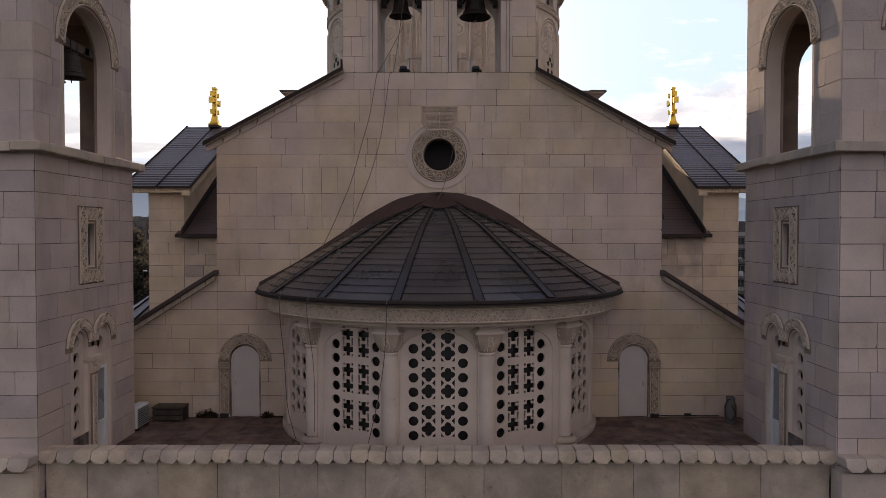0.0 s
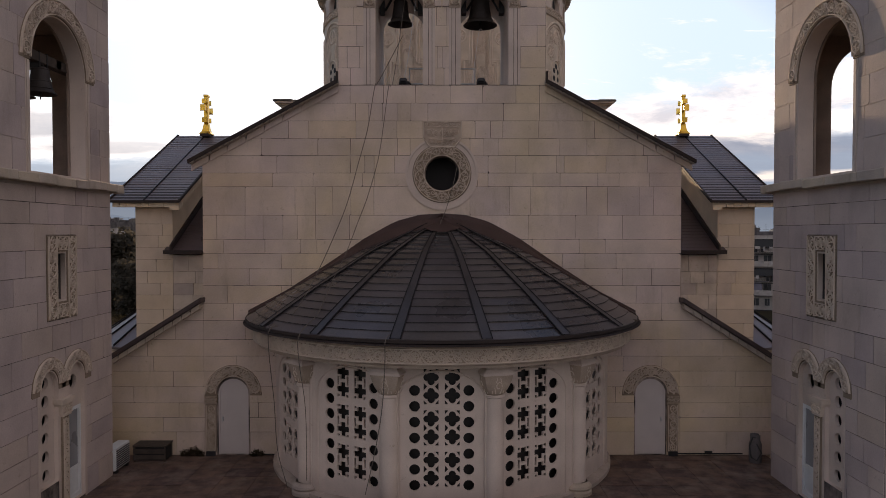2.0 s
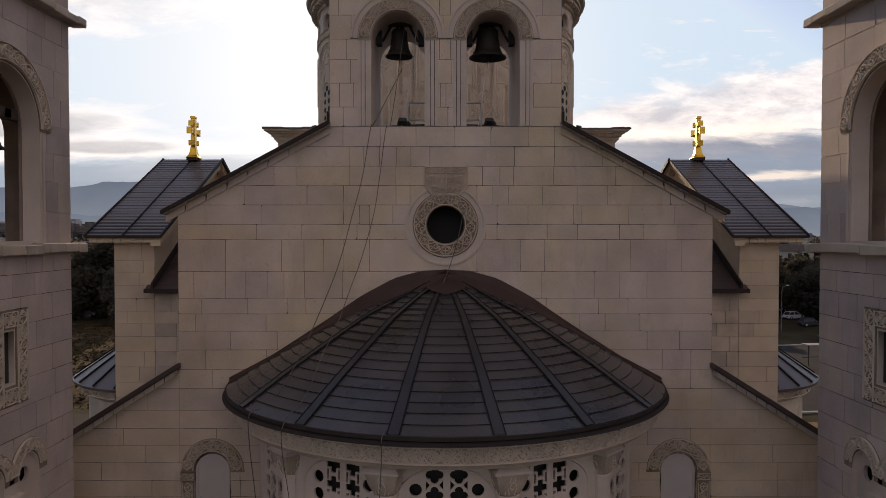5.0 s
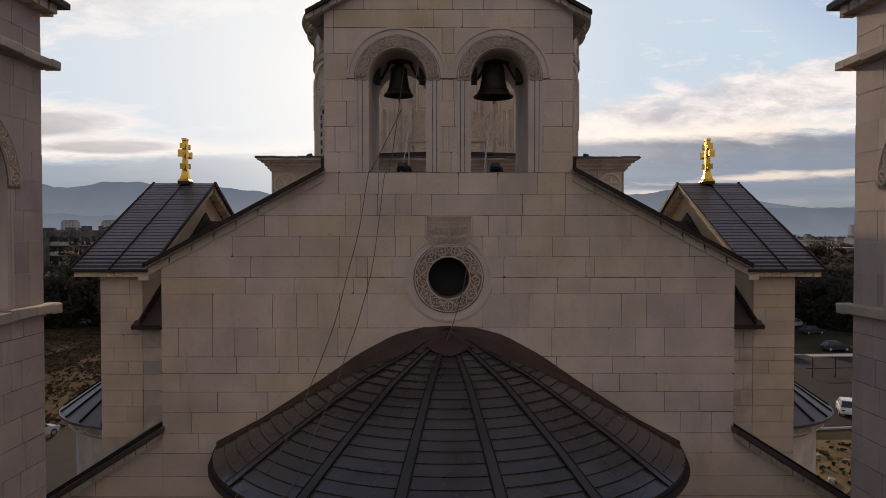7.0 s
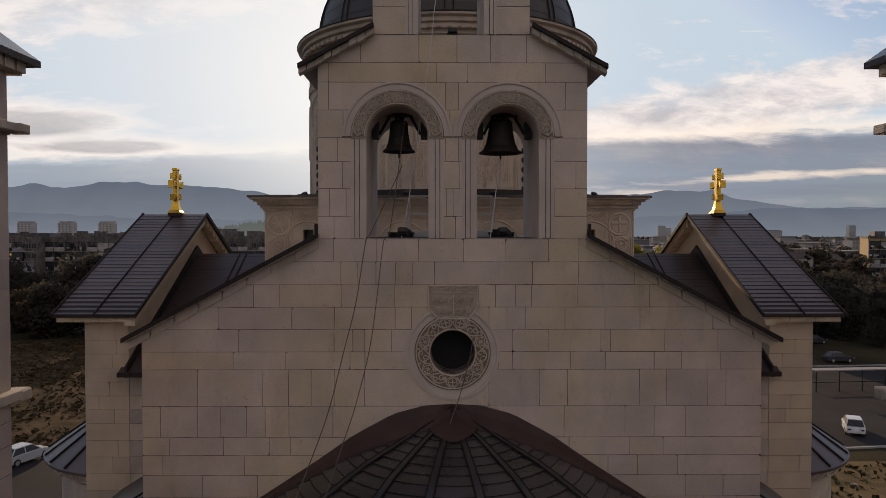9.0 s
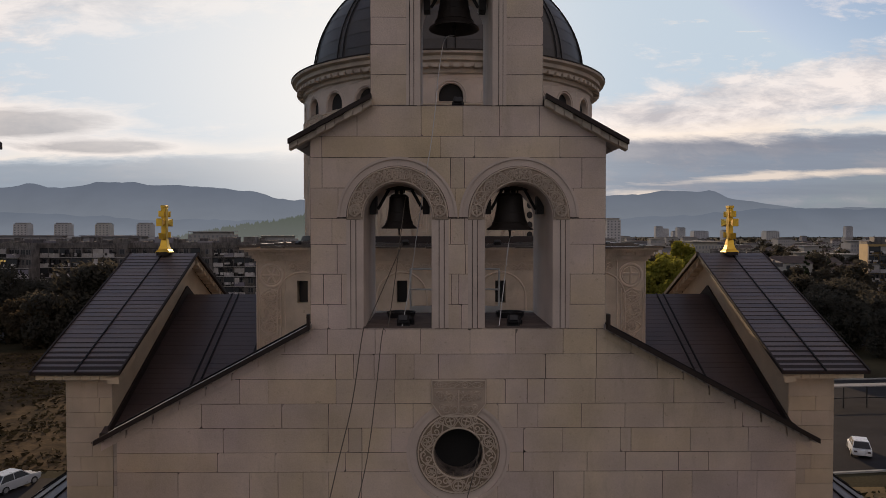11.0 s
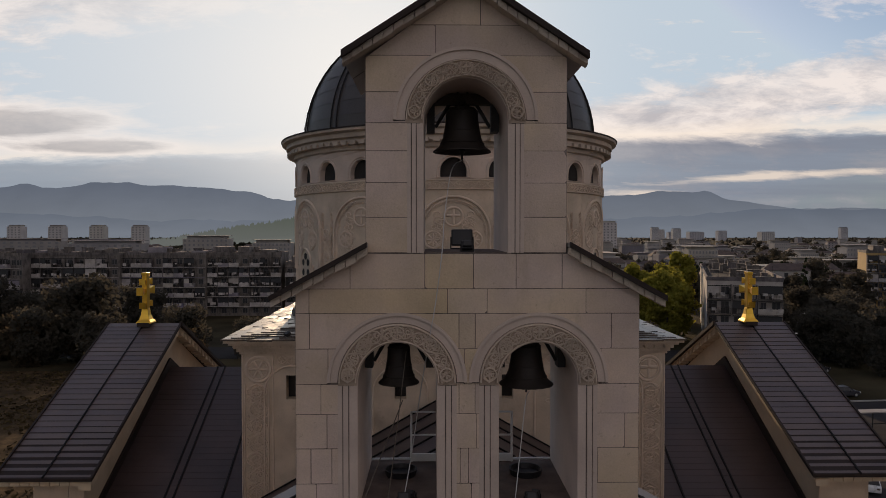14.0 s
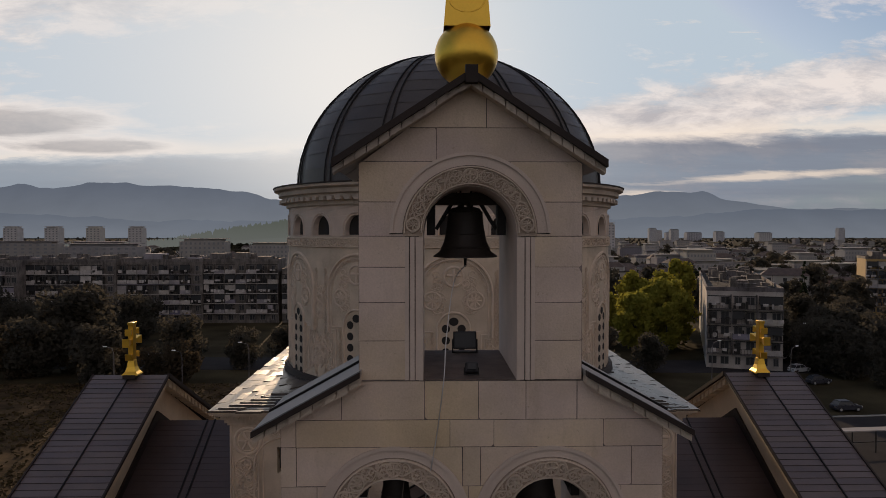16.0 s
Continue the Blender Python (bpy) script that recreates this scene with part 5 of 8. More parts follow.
NR = 16
rows = 15
for i in range(rows):
    r0, z0 = dome_at(i / rows)
    r1, z1 = dome_at(min(1.0, (i + 1.06) / rows) * 0.999)
    for k in range(NR):
        bm = bmesh.new()
        lathe(bm, [(r0 + 0.012, z0), (r1, z1)], 8, -math.pi / 2 + 2 * math.pi * k / NR, -math.pi / 2 + 2 * math.pi * (k + 1) / NR)
        smooth(part("dome_panel", bm, DOMECLAD, dome), 20)
for k in range(NR):
    for d in (-0.075, 0.075):
        bm = bmesh.new()
        pts = []
        for q in np.linspace(0, 0.97, 22):
            r, z = dome_at(q)
            a = -math.pi / 2 + 2 * math.pi * k / NR
            off = d * (2.2 - 1.2 * q)
            pts.append(((r + 0.03) * math.cos(a) - off * math.sin(a), (r + 0.03) * math.sin(a) + off * math.cos(a), z + 0.01))
        tube(bm, pts, 0.03, 4)
        part("dome_rib", bm, SEAM, dome)

# ---------------------------------------------------------------- apse
YA, RA = 0.3, 4.28                    # centre line of the apse in plan, and radius of the window wall
apse = thing("apse", "round limestone apse with pierced windows and columns", "apse", kind="structure", at=(0, YA, 0))
RW = 4.40                             # flat window bays stand on a polygon


def fa(s, z, h):
    return Vector((s, -(RW + h), z))



def foil(cx, cz, r):
    pts = []
    for k in range(4):
        a0 = k * math.pi / 2
        c = (cx + r * 0.52 * math.cos(a0), cz + r * 0.52 * math.sin(a0))
        pts += [(c[0] + r * 0.46 * math.cos(a), c[1] + r * 0.46 * math.sin(a)) for a in np.linspace(a0 - 1.75, a0 + 1.75, 7)]
    return pts


def plus(cx, cz, r):
    w = r * 0.4
    q = [(w, r), (w, w), (r, w), (r, -w), (w, -w), (w, -r), (-w, -r), (-w, -w), (-r, -w), (-r, w), (-w, w), (-w, r)]
    return [(cx + a, cz + b) for a, b in q][::-1]


def tri(cx, cz, dx, dz):
    return [(cx, cz), (cx + dx, cz), (cx, cz + dz)]


def window_panel(kind):
    """Pierced stone screen between two columns, round-headed."""
    half = RW * math.tan(radians(15.9))
    out = [(-half, 0.0), (half, 0.0), (half, 3.3), (-half, 3.3)]
    holes = []
    for sx in (-1, 1):
        for i in range(7):
            holes.append(disc(sx * 0.60, 0.62 + 0.352 * i - (0.0), 0.123, 14))
        for g in range(3):
            zc = 0.98 + 0.92 * g
            for j in (-1, 1):
                c = (sx * 0.235, zc + j * 0.2)
                holes.append(foil(*c, 0.178) if kind == "foil" else plus(*c, 0.165))
            if kind == "foil":
                for qx in (-1, 1):
                    for zz, dz in ((zc + 0.395, -0.1), (zc - 0.395, 0.1)):
                        holes.append(tri(sx * 0.235 + qx * 0.165, zz, -qx * 0.085, dz))
                    holes.append([(sx * 0.235 + qx * 0.165, zc + 0.09), (sx * 0.235 + qx * 0.085, zc), (sx * 0.235 + qx * 0.165, zc - 0.09)])
            else:
                for qx in (-1, 1):
                    for zz in (zc + 0.345, zc - 0.345):
                        holes.append([(sx * 0.235 + qx * 0.125 + d, zz + e) for d, e in ((-0.03, -0.03), (0.03, -0.03), (0.03, 0.03), (-0.03, 0.03))])
                    holes.append([(sx * 0.235 + qx * 0.13 + d, zc + e) for d, e in ((-0.025, -0.1), (0.025, -0.1), (0.025, 0.1), (-0.025, 0.1))])
    me = bent_plate(out, holes, 0.05, fa, 0.25)
    me.materials.append(SMOOTH)
    return me


panels = {"foil": window_panel("foil"), "plus": window_panel("plus")}
bm = bmesh.new()
hb = RW * math.tan(radians(15))
pts = [(-hb + 0.22, 0.12)] + [(-(hb - 0.22) * math.cos(t), 2.55 + 0.62 * math.sin(t)) for t in np.linspace(0, math.pi, 18)] + [(hb - 0.22, 0.12)]
ridge_line(bm, fa, pts, 0.05, 0.03)
rim_a = bpy.data.meshes.new("window_arch")
bm.to_mesh(rim_a)
bm.free()
rim_a.materials.append(SMOOTH)
for k, kind in ((-2, "foil"), (-1, "plus"), (0, "foil"), (1, "plus"), (2, "foil")):
    for nm, me in (("pierced_screen", panels[kind]), ("window_arch", rim_a)):
        ob = new(nm, me)
        ob.parent = apse
        ob.rotation_euler[2] = radians((-58.5, -28.0, 0, 28.0, 58.5)[k + 2])
bm = bmesh.new()
for a, b in ((-180.0, -166.2), (-13.8, 0.0)):
    lathe(bm, [(RA - 0.1, 0), (RA + 0.1, 0), (RA + 0.1, 3.3), (RA - 0.1, 3.3)], 6, radians(a), radians(b))
part("apse_wall_end", bm, SMOOTH, apse)
bm = bmesh.new()
lathe(bm, [(RA - 0.02, 0), (RA - 0.02, 3.3)], 40, -math.pi, 0)
smooth(part("apse_glass", bm, PANE, apse, "dark glazing behind the pierced screens"))
bm = bmesh.new()
lathe(bm, [(RW - 0.1, 0), (RW + 0.26, 0.0), (RW + 0.26, 0.10), (RW - 0.1, 0.16)], 60, -math.pi, 0)
smooth(part("plinth", bm, STONE_AGED, apse), 30)


def apse_column(a):
    c = thing("column", "engaged round stone column with a carved capital", "column", group="apse columns", at=(0, 0, 0))
    rc = 4.5
    c.location = (rc * math.sin(a), YA - rc * math.cos(a), 0)
    c.rotation_euler[2] = a
    bm = bmesh.new()
    lathe(bm, [(0.36, 0.0), (0.36, 0.08), (0.33, 0.12), (0.36, 0.17), (0.34, 0.22), (0.27, 0.26), (0.255, 0.3)], 20)
    smooth(part("base", bm, STONE_AGED, c), 35)
    bm = bmesh.new()
    lathe(bm, [(0.215, 0.3), (0.22, 1.2), (0.212, 2.0), (0.205, 2.58), (0.235, 2.6), (0.235, 2.64), (0.21, 2.66)], 24)
    smooth(part("shaft", bm, SMOOTH, c), 35)
    bm = bmesh.new()
    prof = [(0.205, 2.66), (0.235, 2.70), (0.285, 2.80), (0.32, 2.92), (0.335, 3.04), (0.335, 3.12)]
    rings = []
    for i, (r, z) in enumerate(prof):
        sq = i / (len(prof) - 1)
        ring = []
        for t in np.linspace(0, 2 * math.pi, 24, endpoint=False):
            k = max(abs(math.cos(t)), abs(math.sin(t)))
            rr = r * ((1 - sq) + sq / k * 0.98)
            ring.append(bm.verts.new((rr * math.cos(t), rr * math.sin(t), z)))
        rings.append(ring)
    for p, q in zip(rings, rings[1:]):
        for i in range(24):
            bm.faces.new((p[i], p[(i + 1) % 24], q[(i + 1) % 24], q[i]))
    cap = part("capital", bm, BELFRY_GROUND, c, "carved leaf capital")
    bm = bmesh.new()
    for t in np.linspace(-2.2, 2.2, 7):
        d = t - math.pi / 2
        f = lambda s, v, h, d=d: Vector(((0.225 + 0.32 * (v - 2.68) - 0.22 * (v - 2.68) ** 2 + h) * math.cos(d + s / 0.3), (0.225 + 0.32 * (v - 2.68) - 0.22 * (v - 2.68) ** 2 + h) * math.sin(d + s / 0.3), v))
        ridge_line(bm, f, [(0.0 + 0.075 * math.cos(a2) * (1 - a2 / 8), 2.87 + 0.12 * math.sin(a2) * (1 - a2 / 8)) for a2 in np.linspace(0, 5.5, 9)], 0.035, 0.045)
        ridge_line(bm, f, [(-0.06, 2.7), (-0.09, 2.85), (-0.03, 3.06)], 0.03, 0.03)
        ridge_line(bm, f, [(0.06, 2.7), (0.09, 2.85), (0.03, 3.06)], 0.03, 0.03)
    part("carving", bm, CARVED, cap)
    bm = bmesh.new()
    box(bm, -0.37, 0.37, -0.37, 0.37, 3.12, 3.165)
    a = [bm.verts.new((sx * 0.36, sy * 0.36, 3.165)) for sx, sy in ((-1, -1), (1, -1), (1, 1), (-1, 1))]
    b = [bm.verts.new((sx * 0.27, sy * 0.27, 3.25)) for sx, sy in ((-1, -1), (1, -1), (1, 1), (-1, 1))]
    for i in range(4):
        bm.faces.new((a[i], a[(i + 1) % 4], b[(i + 1) % 4], b[i]))
    box(bm, -0.27, 0.27, -0.27, 0.27, 3.22, 3.34)
    part("abacus", bm, SMOOTH, c)


for a in (-46, -15, 15, 46):
    apse_column(radians(a))

RF = 5.12
bm = bmesh.new()
lathe(bm, [(RA - 0.2, 3.32), (RF - 0.18, 3.32), (RF - 0.06, 3.34), (RF - 0.04, 3.40), (RF, 3.42), (RF, 3.80), (RF + 0.05, 3.83), (RA, 3.9)], 96, -math.pi, 0)
smooth(part("frieze", bm, BELFRY_GROUND, apse), 30)
bm = bmesh.new()
ff = bend(RF)
L0 = RF * math.pi / 2
scroll_strip(bm, lambda s, t, h: ff(s - L0, 3.61 + t, h), 2 * L0, 0.36, 0.28, 0.05, seed=8, dens=1.25)
scroll_strip(bm, lambda s, t, h: ff(s - L0, 3.61 + t, h), 2 * L0, 0.34, 0.17, 0.038, med=False, seed=18, border=False)
part("frieze_carving", bm, CARVED, apse, "carved interlace frieze")

# apse roof: ribbed half cone with a bell profile, apex against the wall
RIBMETAL = shade("dark_rib_metal", (0.036, 0.030, 0.030), 0.32, 0.0, var=0.3, scale=1.2, bump=0.1, fine=18, spec=0.6)
FLASH = shade("rust_brown_flashing", (0.058, 0.034, 0.029), 0.6, 0.0, var=0.25, scale=1.5, bump=0.1, spec=0.3)
YE, RE, ZE, ZA = 0.62, 5.42, 3.93, 6.62
aroof = thing("roof_apse", "dark metal apse roof with radiating ribs", "roof", kind="structure")
PROF = [(0.0, 0.0), (0.113, 0.013), (0.238, 0.08), (0.395, 0.25), (0.55, 0.465), (0.80, 0.79), (1.0, 1.0)]


FRONT_PROF = [(0.0, 0.035), (0.1, 0.10), (0.209, 0.165), (0.418, 0.331), (0.6, 0.53), (0.765, 0.713), (1.0, 1.0)]


def drop(u, prof):
    for (a, ha), (b, hb2) in zip(prof, prof[1:]):
        if u <= b:
            return ha + (hb2 - ha) * (u - a) / (b - a)
    return 1.0


def hem(u):
    """Angle that the wall flashing takes up, at u from the apex to the eave."""
    return min(0.8, (0.62 - 0.34 * u) / (RE * max(u, 0.01)))


def roof_pt(a, u, lift=0.0):
    """Point of the apse roof at eave angle a (0 faces the front), u from the apex 0 to the eave 1."""
    ex, ey = RE * math.sin(a), YE - RE * math.cos(a)
    if ey > -0.02:
        ey = -0.02
    k = min(1.0, max(0.0, (abs(a) - (AE - hem(u))) / hem(u)))      # turns up to the wall under the flashing
    h = drop(u, FRONT_PROF) * (1 - k) + drop(u, PROF) * k
    return Vector((ex * u, -0.02 + (ey + 0.02) * u, ZA + lift - (ZA - ZE) * h))


AE = math.acos(YE / RE)               # eave angle at the wall


def collar(a):
    """How far down the sheet round the apex reaches."""
    return max(0.09, 0.22 - 0.11 * abs(a) / 0.93)


ribs = [radians(v) for v in (-53.7, -31.6, -10.5, 10.3, 30.6, 53.0)]
sect = [-AE] + ribs + [AE]
rows = 21
rng = random.Random(5)
for a0, a1 in zip(sect, sect[1:]):
    for i in range(rows):
        u1, u0 = 1 - i / rows, max(0.02, 1 - (i + 1.08) / rows)
        bm = bmesh.new()
        n = 6
        lift = rng.uniform(0.025, 0.04)
        v0 = [bm.verts.new(roof_pt(a0 + (a1 - a0) * k / n, u1, lift)) for k in range(n + 1)]
        v1 = [bm.verts.new(roof_pt(a0 + (a1 - a0) * k / n, u0, 0.004)) for k in range(n + 1)]
        v2 = [bm.verts.new(roof_pt(a0 + (a1 - a0) * k / n, u1, 0.0)) for k in range(n + 1)]
        for k in range(n):
            bm.faces.new((v0[k], v0[k + 1], v1[k + 1], v1[k]))
            bm.faces.new((v2[k], v2[k + 1], v0[k + 1], v0[k]))
        bmesh.ops.recalc_face_normals(bm, faces=bm.faces[:])
        smooth(part("roof_panel", bm, LEAD, aroof), 30)
        if i:
            # Thin dark tube paints the shadow that each lap casts.
            bm = bmesh.new()
            tube(bm, [roof_pt(a0 + (a1 - a0) * k / n, u1, lift - 0.004) for k in range(n + 1)], 0.008, 4)
            part("lap_shadow", bm, SEAM, aroof)
for a in ribs:
    for d in (-0.115, 0.115):
        bm = bmesh.new()
        pts = []
        for u in np.linspace(collar(a) * 0.9, 1.0, 16):
            p = roof_pt(a, u, 0.05)
            w = d * (0.35 + 0.65 * u)
            pts.append(p + Vector((math.cos(a) * w, math.sin(a) * w, 0)))
        tube(bm, pts, 0.016, 4)
        part("rib_seam", bm, SEAM, aroof)
    bm = bmesh.new()
    rowsv = []
    for u in np.linspace(collar(a) * 0.9, 1.0, 16):
        p = roof_pt(a, u, 0.052)
        w = 0.115 * (0.35 + 0.65 * u)
        d = Vector((math.cos(a) * w, math.sin(a) * w, 0))
        rowsv.append((bm.verts.new(p - d), bm.verts.new(p + d)))
    for p, q in zip(rowsv, rowsv[1:]):
        bm.faces.new((p[0], p[1], q[1], q[0]))
    bmesh.ops.recalc_face_normals(bm, faces=bm.faces[:])
    part("rib_batten", bm, RIBMETAL, aroof)
# brown flashing where the roof meets the wall, and the dark eave lip
bm = bmesh.new()
for s in (-1, 1):
    prev = None
    for u in np.linspace(0.0, 1.0, 28):
        p = roof_pt(s * AE, u, 0.0)
        d = hem(u)
        q = [bm.verts.new((p.x, -0.015, p.z + 0.14)), bm.verts.new((p.x, -0.07, p.z + 0.13)), bm.verts.new(roof_pt(s * (AE - 0.35 * d), u, 0.075)), bm.verts.new(roof_pt(s * (AE - d), u, 0.06)), bm.verts.new(roof_pt(s * (AE - d), u, 0.0))]
        if prev:
            for i in range(4):
                bm.faces.new((prev[i], prev[i + 1], q[i + 1], q[i]))
        prev = q
# collar of the same sheet round the apex
ring = [[bm.verts.new(roof_pt(a, u * collar(a), 0.072)) for u in (0.0, 0.2, 0.4, 0.6, 0.8, 1.0)] for a in np.linspace(-AE, AE, 32)]
for p, q in zip(ring, ring[1:]):
    for i in range(5):
        bm.faces.new((p[i], p[i + 1], q[i + 1], q[i]))
bmesh.ops.recalc_face_normals(bm, faces=bm.faces[:])
part("wall_flashing", bm, FLASH, aroof, "brown sheet flashing along the wall")
bm = bmesh.new()
cols = []
for a in np.linspace(-AE, AE, 72):
    e = Vector((math.sin(a), -math.cos(a), 0))
    c = Vector((0, YE, 0))
    cols.append([bm.verts.new(c + e * r + Vector((0, 0, z))) for r, z in ((RE - 0.06, ZE + 0.03), (RE + 0.03, ZE + 0.015), (RE + 0.035, ZE - 0.05), (RE - 0.05, ZE - 0.07), (RE - 0.5, ZE - 0.06))])
for p, q in zip(cols, cols[1:]):
    for i in range(4):
        bm.faces.new((p[i], p[i + 1], q[i + 1], q[i]))
bmesh.ops.recalc_face_normals(bm, faces=bm.faces[:])
part("eave_lip", bm, EDGE, aroof)
bm = bmesh.new()
lathe(bm, [(RF - 0.2, 3.86), (RE, 3.86)], 60, -math.pi, 0, (0, YA, 0))
part("soffit", bm, EDGE, aroof)

# ---------------------------------------------------------------- terrace
terrace = thing("floor_terrace", "stained brown terrace paving", "floor", kind="structure")
bm = bmesh.new()
box(bm, -9.0, 9.0, -5.6, 0.2, -0.4, -0.02)
part("terrace_bed", bm, MORTAR, terrace)
rng = random.Random(8)
for i in range(21):
    for j in range(9):
        x, y = -9.0 + i * 0.86, -5.6 + j * 0.64
        if x * x + (y + 0.3 - YA) ** 2 < 3.4 ** 2:
            continue
        bm = bmesh.new()
        d = rng.uniform(-0.004, 0.004)
        box(bm, x + 0.006, x + 0.854, y + 0.006, min(y + 0.634, 0.1), -0.03, d)
        part("paving_slab", bm, PAVE, terrace)

# parapet with scalloped coping stones
parapet = thing("wall_parapet", "weathered limestone parapet with scalloped coping", "wall", kind="structure")
part("wall_core", plate([(-9.2, GROUND), (9.2, GROUND), (9.2, 0.64), (-9.2, 0.64)], [], -0.5, 0, face((0, -6.05, 0), (1, 0, 0))), MORTAR, parapet)
PF = face((0, -6.05, 0), (1, 0, 0))
blocks(parapet, PF, [(-8.4, -4.0), (8.4, -4.0), (8.4, 0.64), (-8.4, 0.64)], [], [-4, -3.3, -2.6, -1.9, -1.2, -0.45, 0.64], (0.9, 2.0), 71, PARA, proud=0.014, gap=0.008)


def coping(x, w, y0, y1, z):
    """One coping stone: a leaning face with a cut-cornered apron, flat on top."""
    bm = bmesh.new()
    a, b = x + 0.006, x + w - 0.006
    poly = [(a, z - 0.165), (x + w * 0.24, z - 0.255), (x + w * 0.76, z - 0.255), (b, z - 0.165), (b, z), (a, z)]
    hull_prism(bm, poly, y0, y1, Matrix(((1, 0, 0, 0), (0, 0, 1, 0), (0, 1, 0, 0), (0, 0, 0, 1))))
    for v in bm.verts:
        if v.co.y < y0 + 0.01 and v.co.z > z - 0.01:
            v.co.y += 0.08
    bmesh.ops.recalc_face_normals(bm, faces=bm.faces[:])
    bmesh.ops.bevel(bm, geom=[e for e in bm.edges if all(q.co.z > z - 0.06 for q in e.verts)], offset=0.02, segments=1, affect="EDGES")
    return bm


n = 46
crng = random.Random(61)
for k in range(n):
    w = 16.9 / n
    part("coping_stone", coping(-8.45 + k * w, w, -6.27 + crng.uniform(-0.012, 0.012), -5.75, 0.905 + crng.uniform(-0.012, 0.012)), PARA, parapet)


# ---------------------------------------------------------------- bells
def bell(at, r, h, label):
    """A bronze bell on its crown, with clapper; at is the crown's top."""
    b = thing("bell", label, "bell", group="church bells", at=at)
    bm = bmesh.new()
    prof = [(0.0, -0.16 * h), (0.30 * r, -0.165 * h), (0.46 * r, -0.19 * h), (0.54 * r, -0.26 * h), (0.58 * r, -0.5 * h), (0.67 * r, -0.74 * h), (0.80 * r, -0.9 * h), (1.0 * r, -0.98 * h), (1.0 * r, -1.0 * h), (0.92 * r, -0.99 * h), (0.7 * r, -0.85 * h), (0.5 * r, -0.4 * h), (0.0, -0.25 * h)]
    lathe(bm, prof, 28)
    for z, rr in ((-0.25, 0.53), (-0.62, 0.61), (-0.84, 0.75)):
        lathe(bm, [(rr * r, z * h - 0.012), (rr * r + 0.014, z * h), (rr * r, z * h + 0.012)], 28)
    bmesh.ops.recalc_face_normals(bm, faces=bm.faces[:])
    smooth(part("bell_body", bm, BRONZE, b), 40)
    for k in range(3):
        bm = bmesh.new()
        a = k * math.pi / 3
        p = [(0.2 * r * math.cos(a) * math.cos(t), 0.2 * r * math.sin(a) * math.cos(t), -0.17 * h + 0.16 * h * math.sin(t)) for t in np.linspace(0, math.pi, 8)]
        tube(bm, p, 0.045 * r + 0.006, 6)
        part("crown_loop", bm, BRONZE, b)
    bm = bmesh.new()
    tube(bm, [(0, 0, -0.25 * h), (0.01, 0, -0.9 * h)], 0.02, 6)
    lathe(bm, [(0, -0.88 * h), (0.1 * r, -0.92 * h), (0.11 * r, -0.98 * h), (0.05 * r, -1.03 * h), (0.035 * r, -1.16 * h), (0, -1.17 * h)], 10)
    part("clapper", bm, IRON, b)
    return b


def headstock(at, w, along="x", drop_h=0.3):
    """Timber and iron beam that carries a bell, with its bearers and fixings."""
    hs = thing("headstock", "dark timber headstock with iron straps", "bell hanger", group="bell hangers", at=at)
    bm = bmesh.new()
    box(bm, -w / 2, w / 2, -0.09, 0.09, 0.0, 0.2)
    bmesh.ops.bevel(bm, geom=bm.edges[:], offset=0.012, segments=1, affect="EDGES")
    part("beam", bm, WOOD, hs)
    for q in (-1, 1):
        bm = bmesh.new()
        box(bm, q * w * 0.42 - 0.07, q * w * 0.42 + 0.07, -0.16, 0.16, -drop_h, 0.02)
        part("bearer", bm, IRON, hs)
        bm = bmesh.new()
        tube(bm, [(q * w * 0.1, 0, 0.2), (q * w * 0.36, 0, -drop_h * 0.8)], 0.035, 5)
        part("brace", bm, IRON, hs)
        bm = bmesh.new()
        tube(bm, [(q * 0.09, 0, -0.06), (q * 0.09, 0, 0.24)], 0.018, 5)
        part("strap", bm, IRON, hs)
    if along == "y":
        hs.rotation_euler[2] = math.pi / 2
    return hs


for s, r, h in ((-1, 0.37, 0.86), (1, 0.49, 0.96)):
    x = -1.2 if s < 0 else 1.11
    bell((x, 1.0, 13.12 if s < 0 else 13.16), r, h if s < 0 else 0.93, "dark bronze bell hanging in a stone arch")
    headstock((s * 1.18, 1.0, 13.06), 1.3, drop_h=0.5)
bell((-0.05, 1.2, 17.43), 0.53, 0.99, "large dark bronze bell in the top arch")
headstock((-0.04, 1.2, 17.3), 1.38, drop_h=0.5)

# ball and cross over the top gable
top = thing("ridge_ball_cross", "gilded ball and tapering pillar of a large cross", "finial", at=(-0.05, 0.9, 19.1))
bm = bmesh.new()
lathe(bm, [(0.0, 0.02)] + [(0.51 * math.sin(t), 0.60 - 0.51 * math.cos(t)) for t in np.linspace(0.25, math.pi - 0.12, 20)] + [(0.0, 1.11)], 40)
smooth(part("ball", bm, GOLD, top), 60)
bm = bmesh.new()
lathe(bm, [(0.3, -0.25), (0.24, 0.05), (0.2, 0.14)], 24)
part("ball_stem", bm, GOLD, top)
bm = bmesh.new()
rings = []
for w, z in ((0.37, 1.0), (0.33, 1.5), (0.25, 2.3), (0.16, 3.3)):
    rings.append([bm.verts.new((a * w, b * w * 0.7, z)) for a, b in ((-1, -1), (1, -1), (1, 1), (-1, 1))])
for p, q in zip(rings, rings[1:]):
    for i in range(4):
        bm.faces.new((p[i], p[(i + 1) % 4], q[(i + 1) % 4], q[i]))
bm.faces.new(rings[-1])
bmesh.ops.bevel(bm, geom=bm.edges[:], offset=0.02, segments=2, affect="EDGES")
part("pillar", bm, GOLD, top)
bm = bmesh.new()
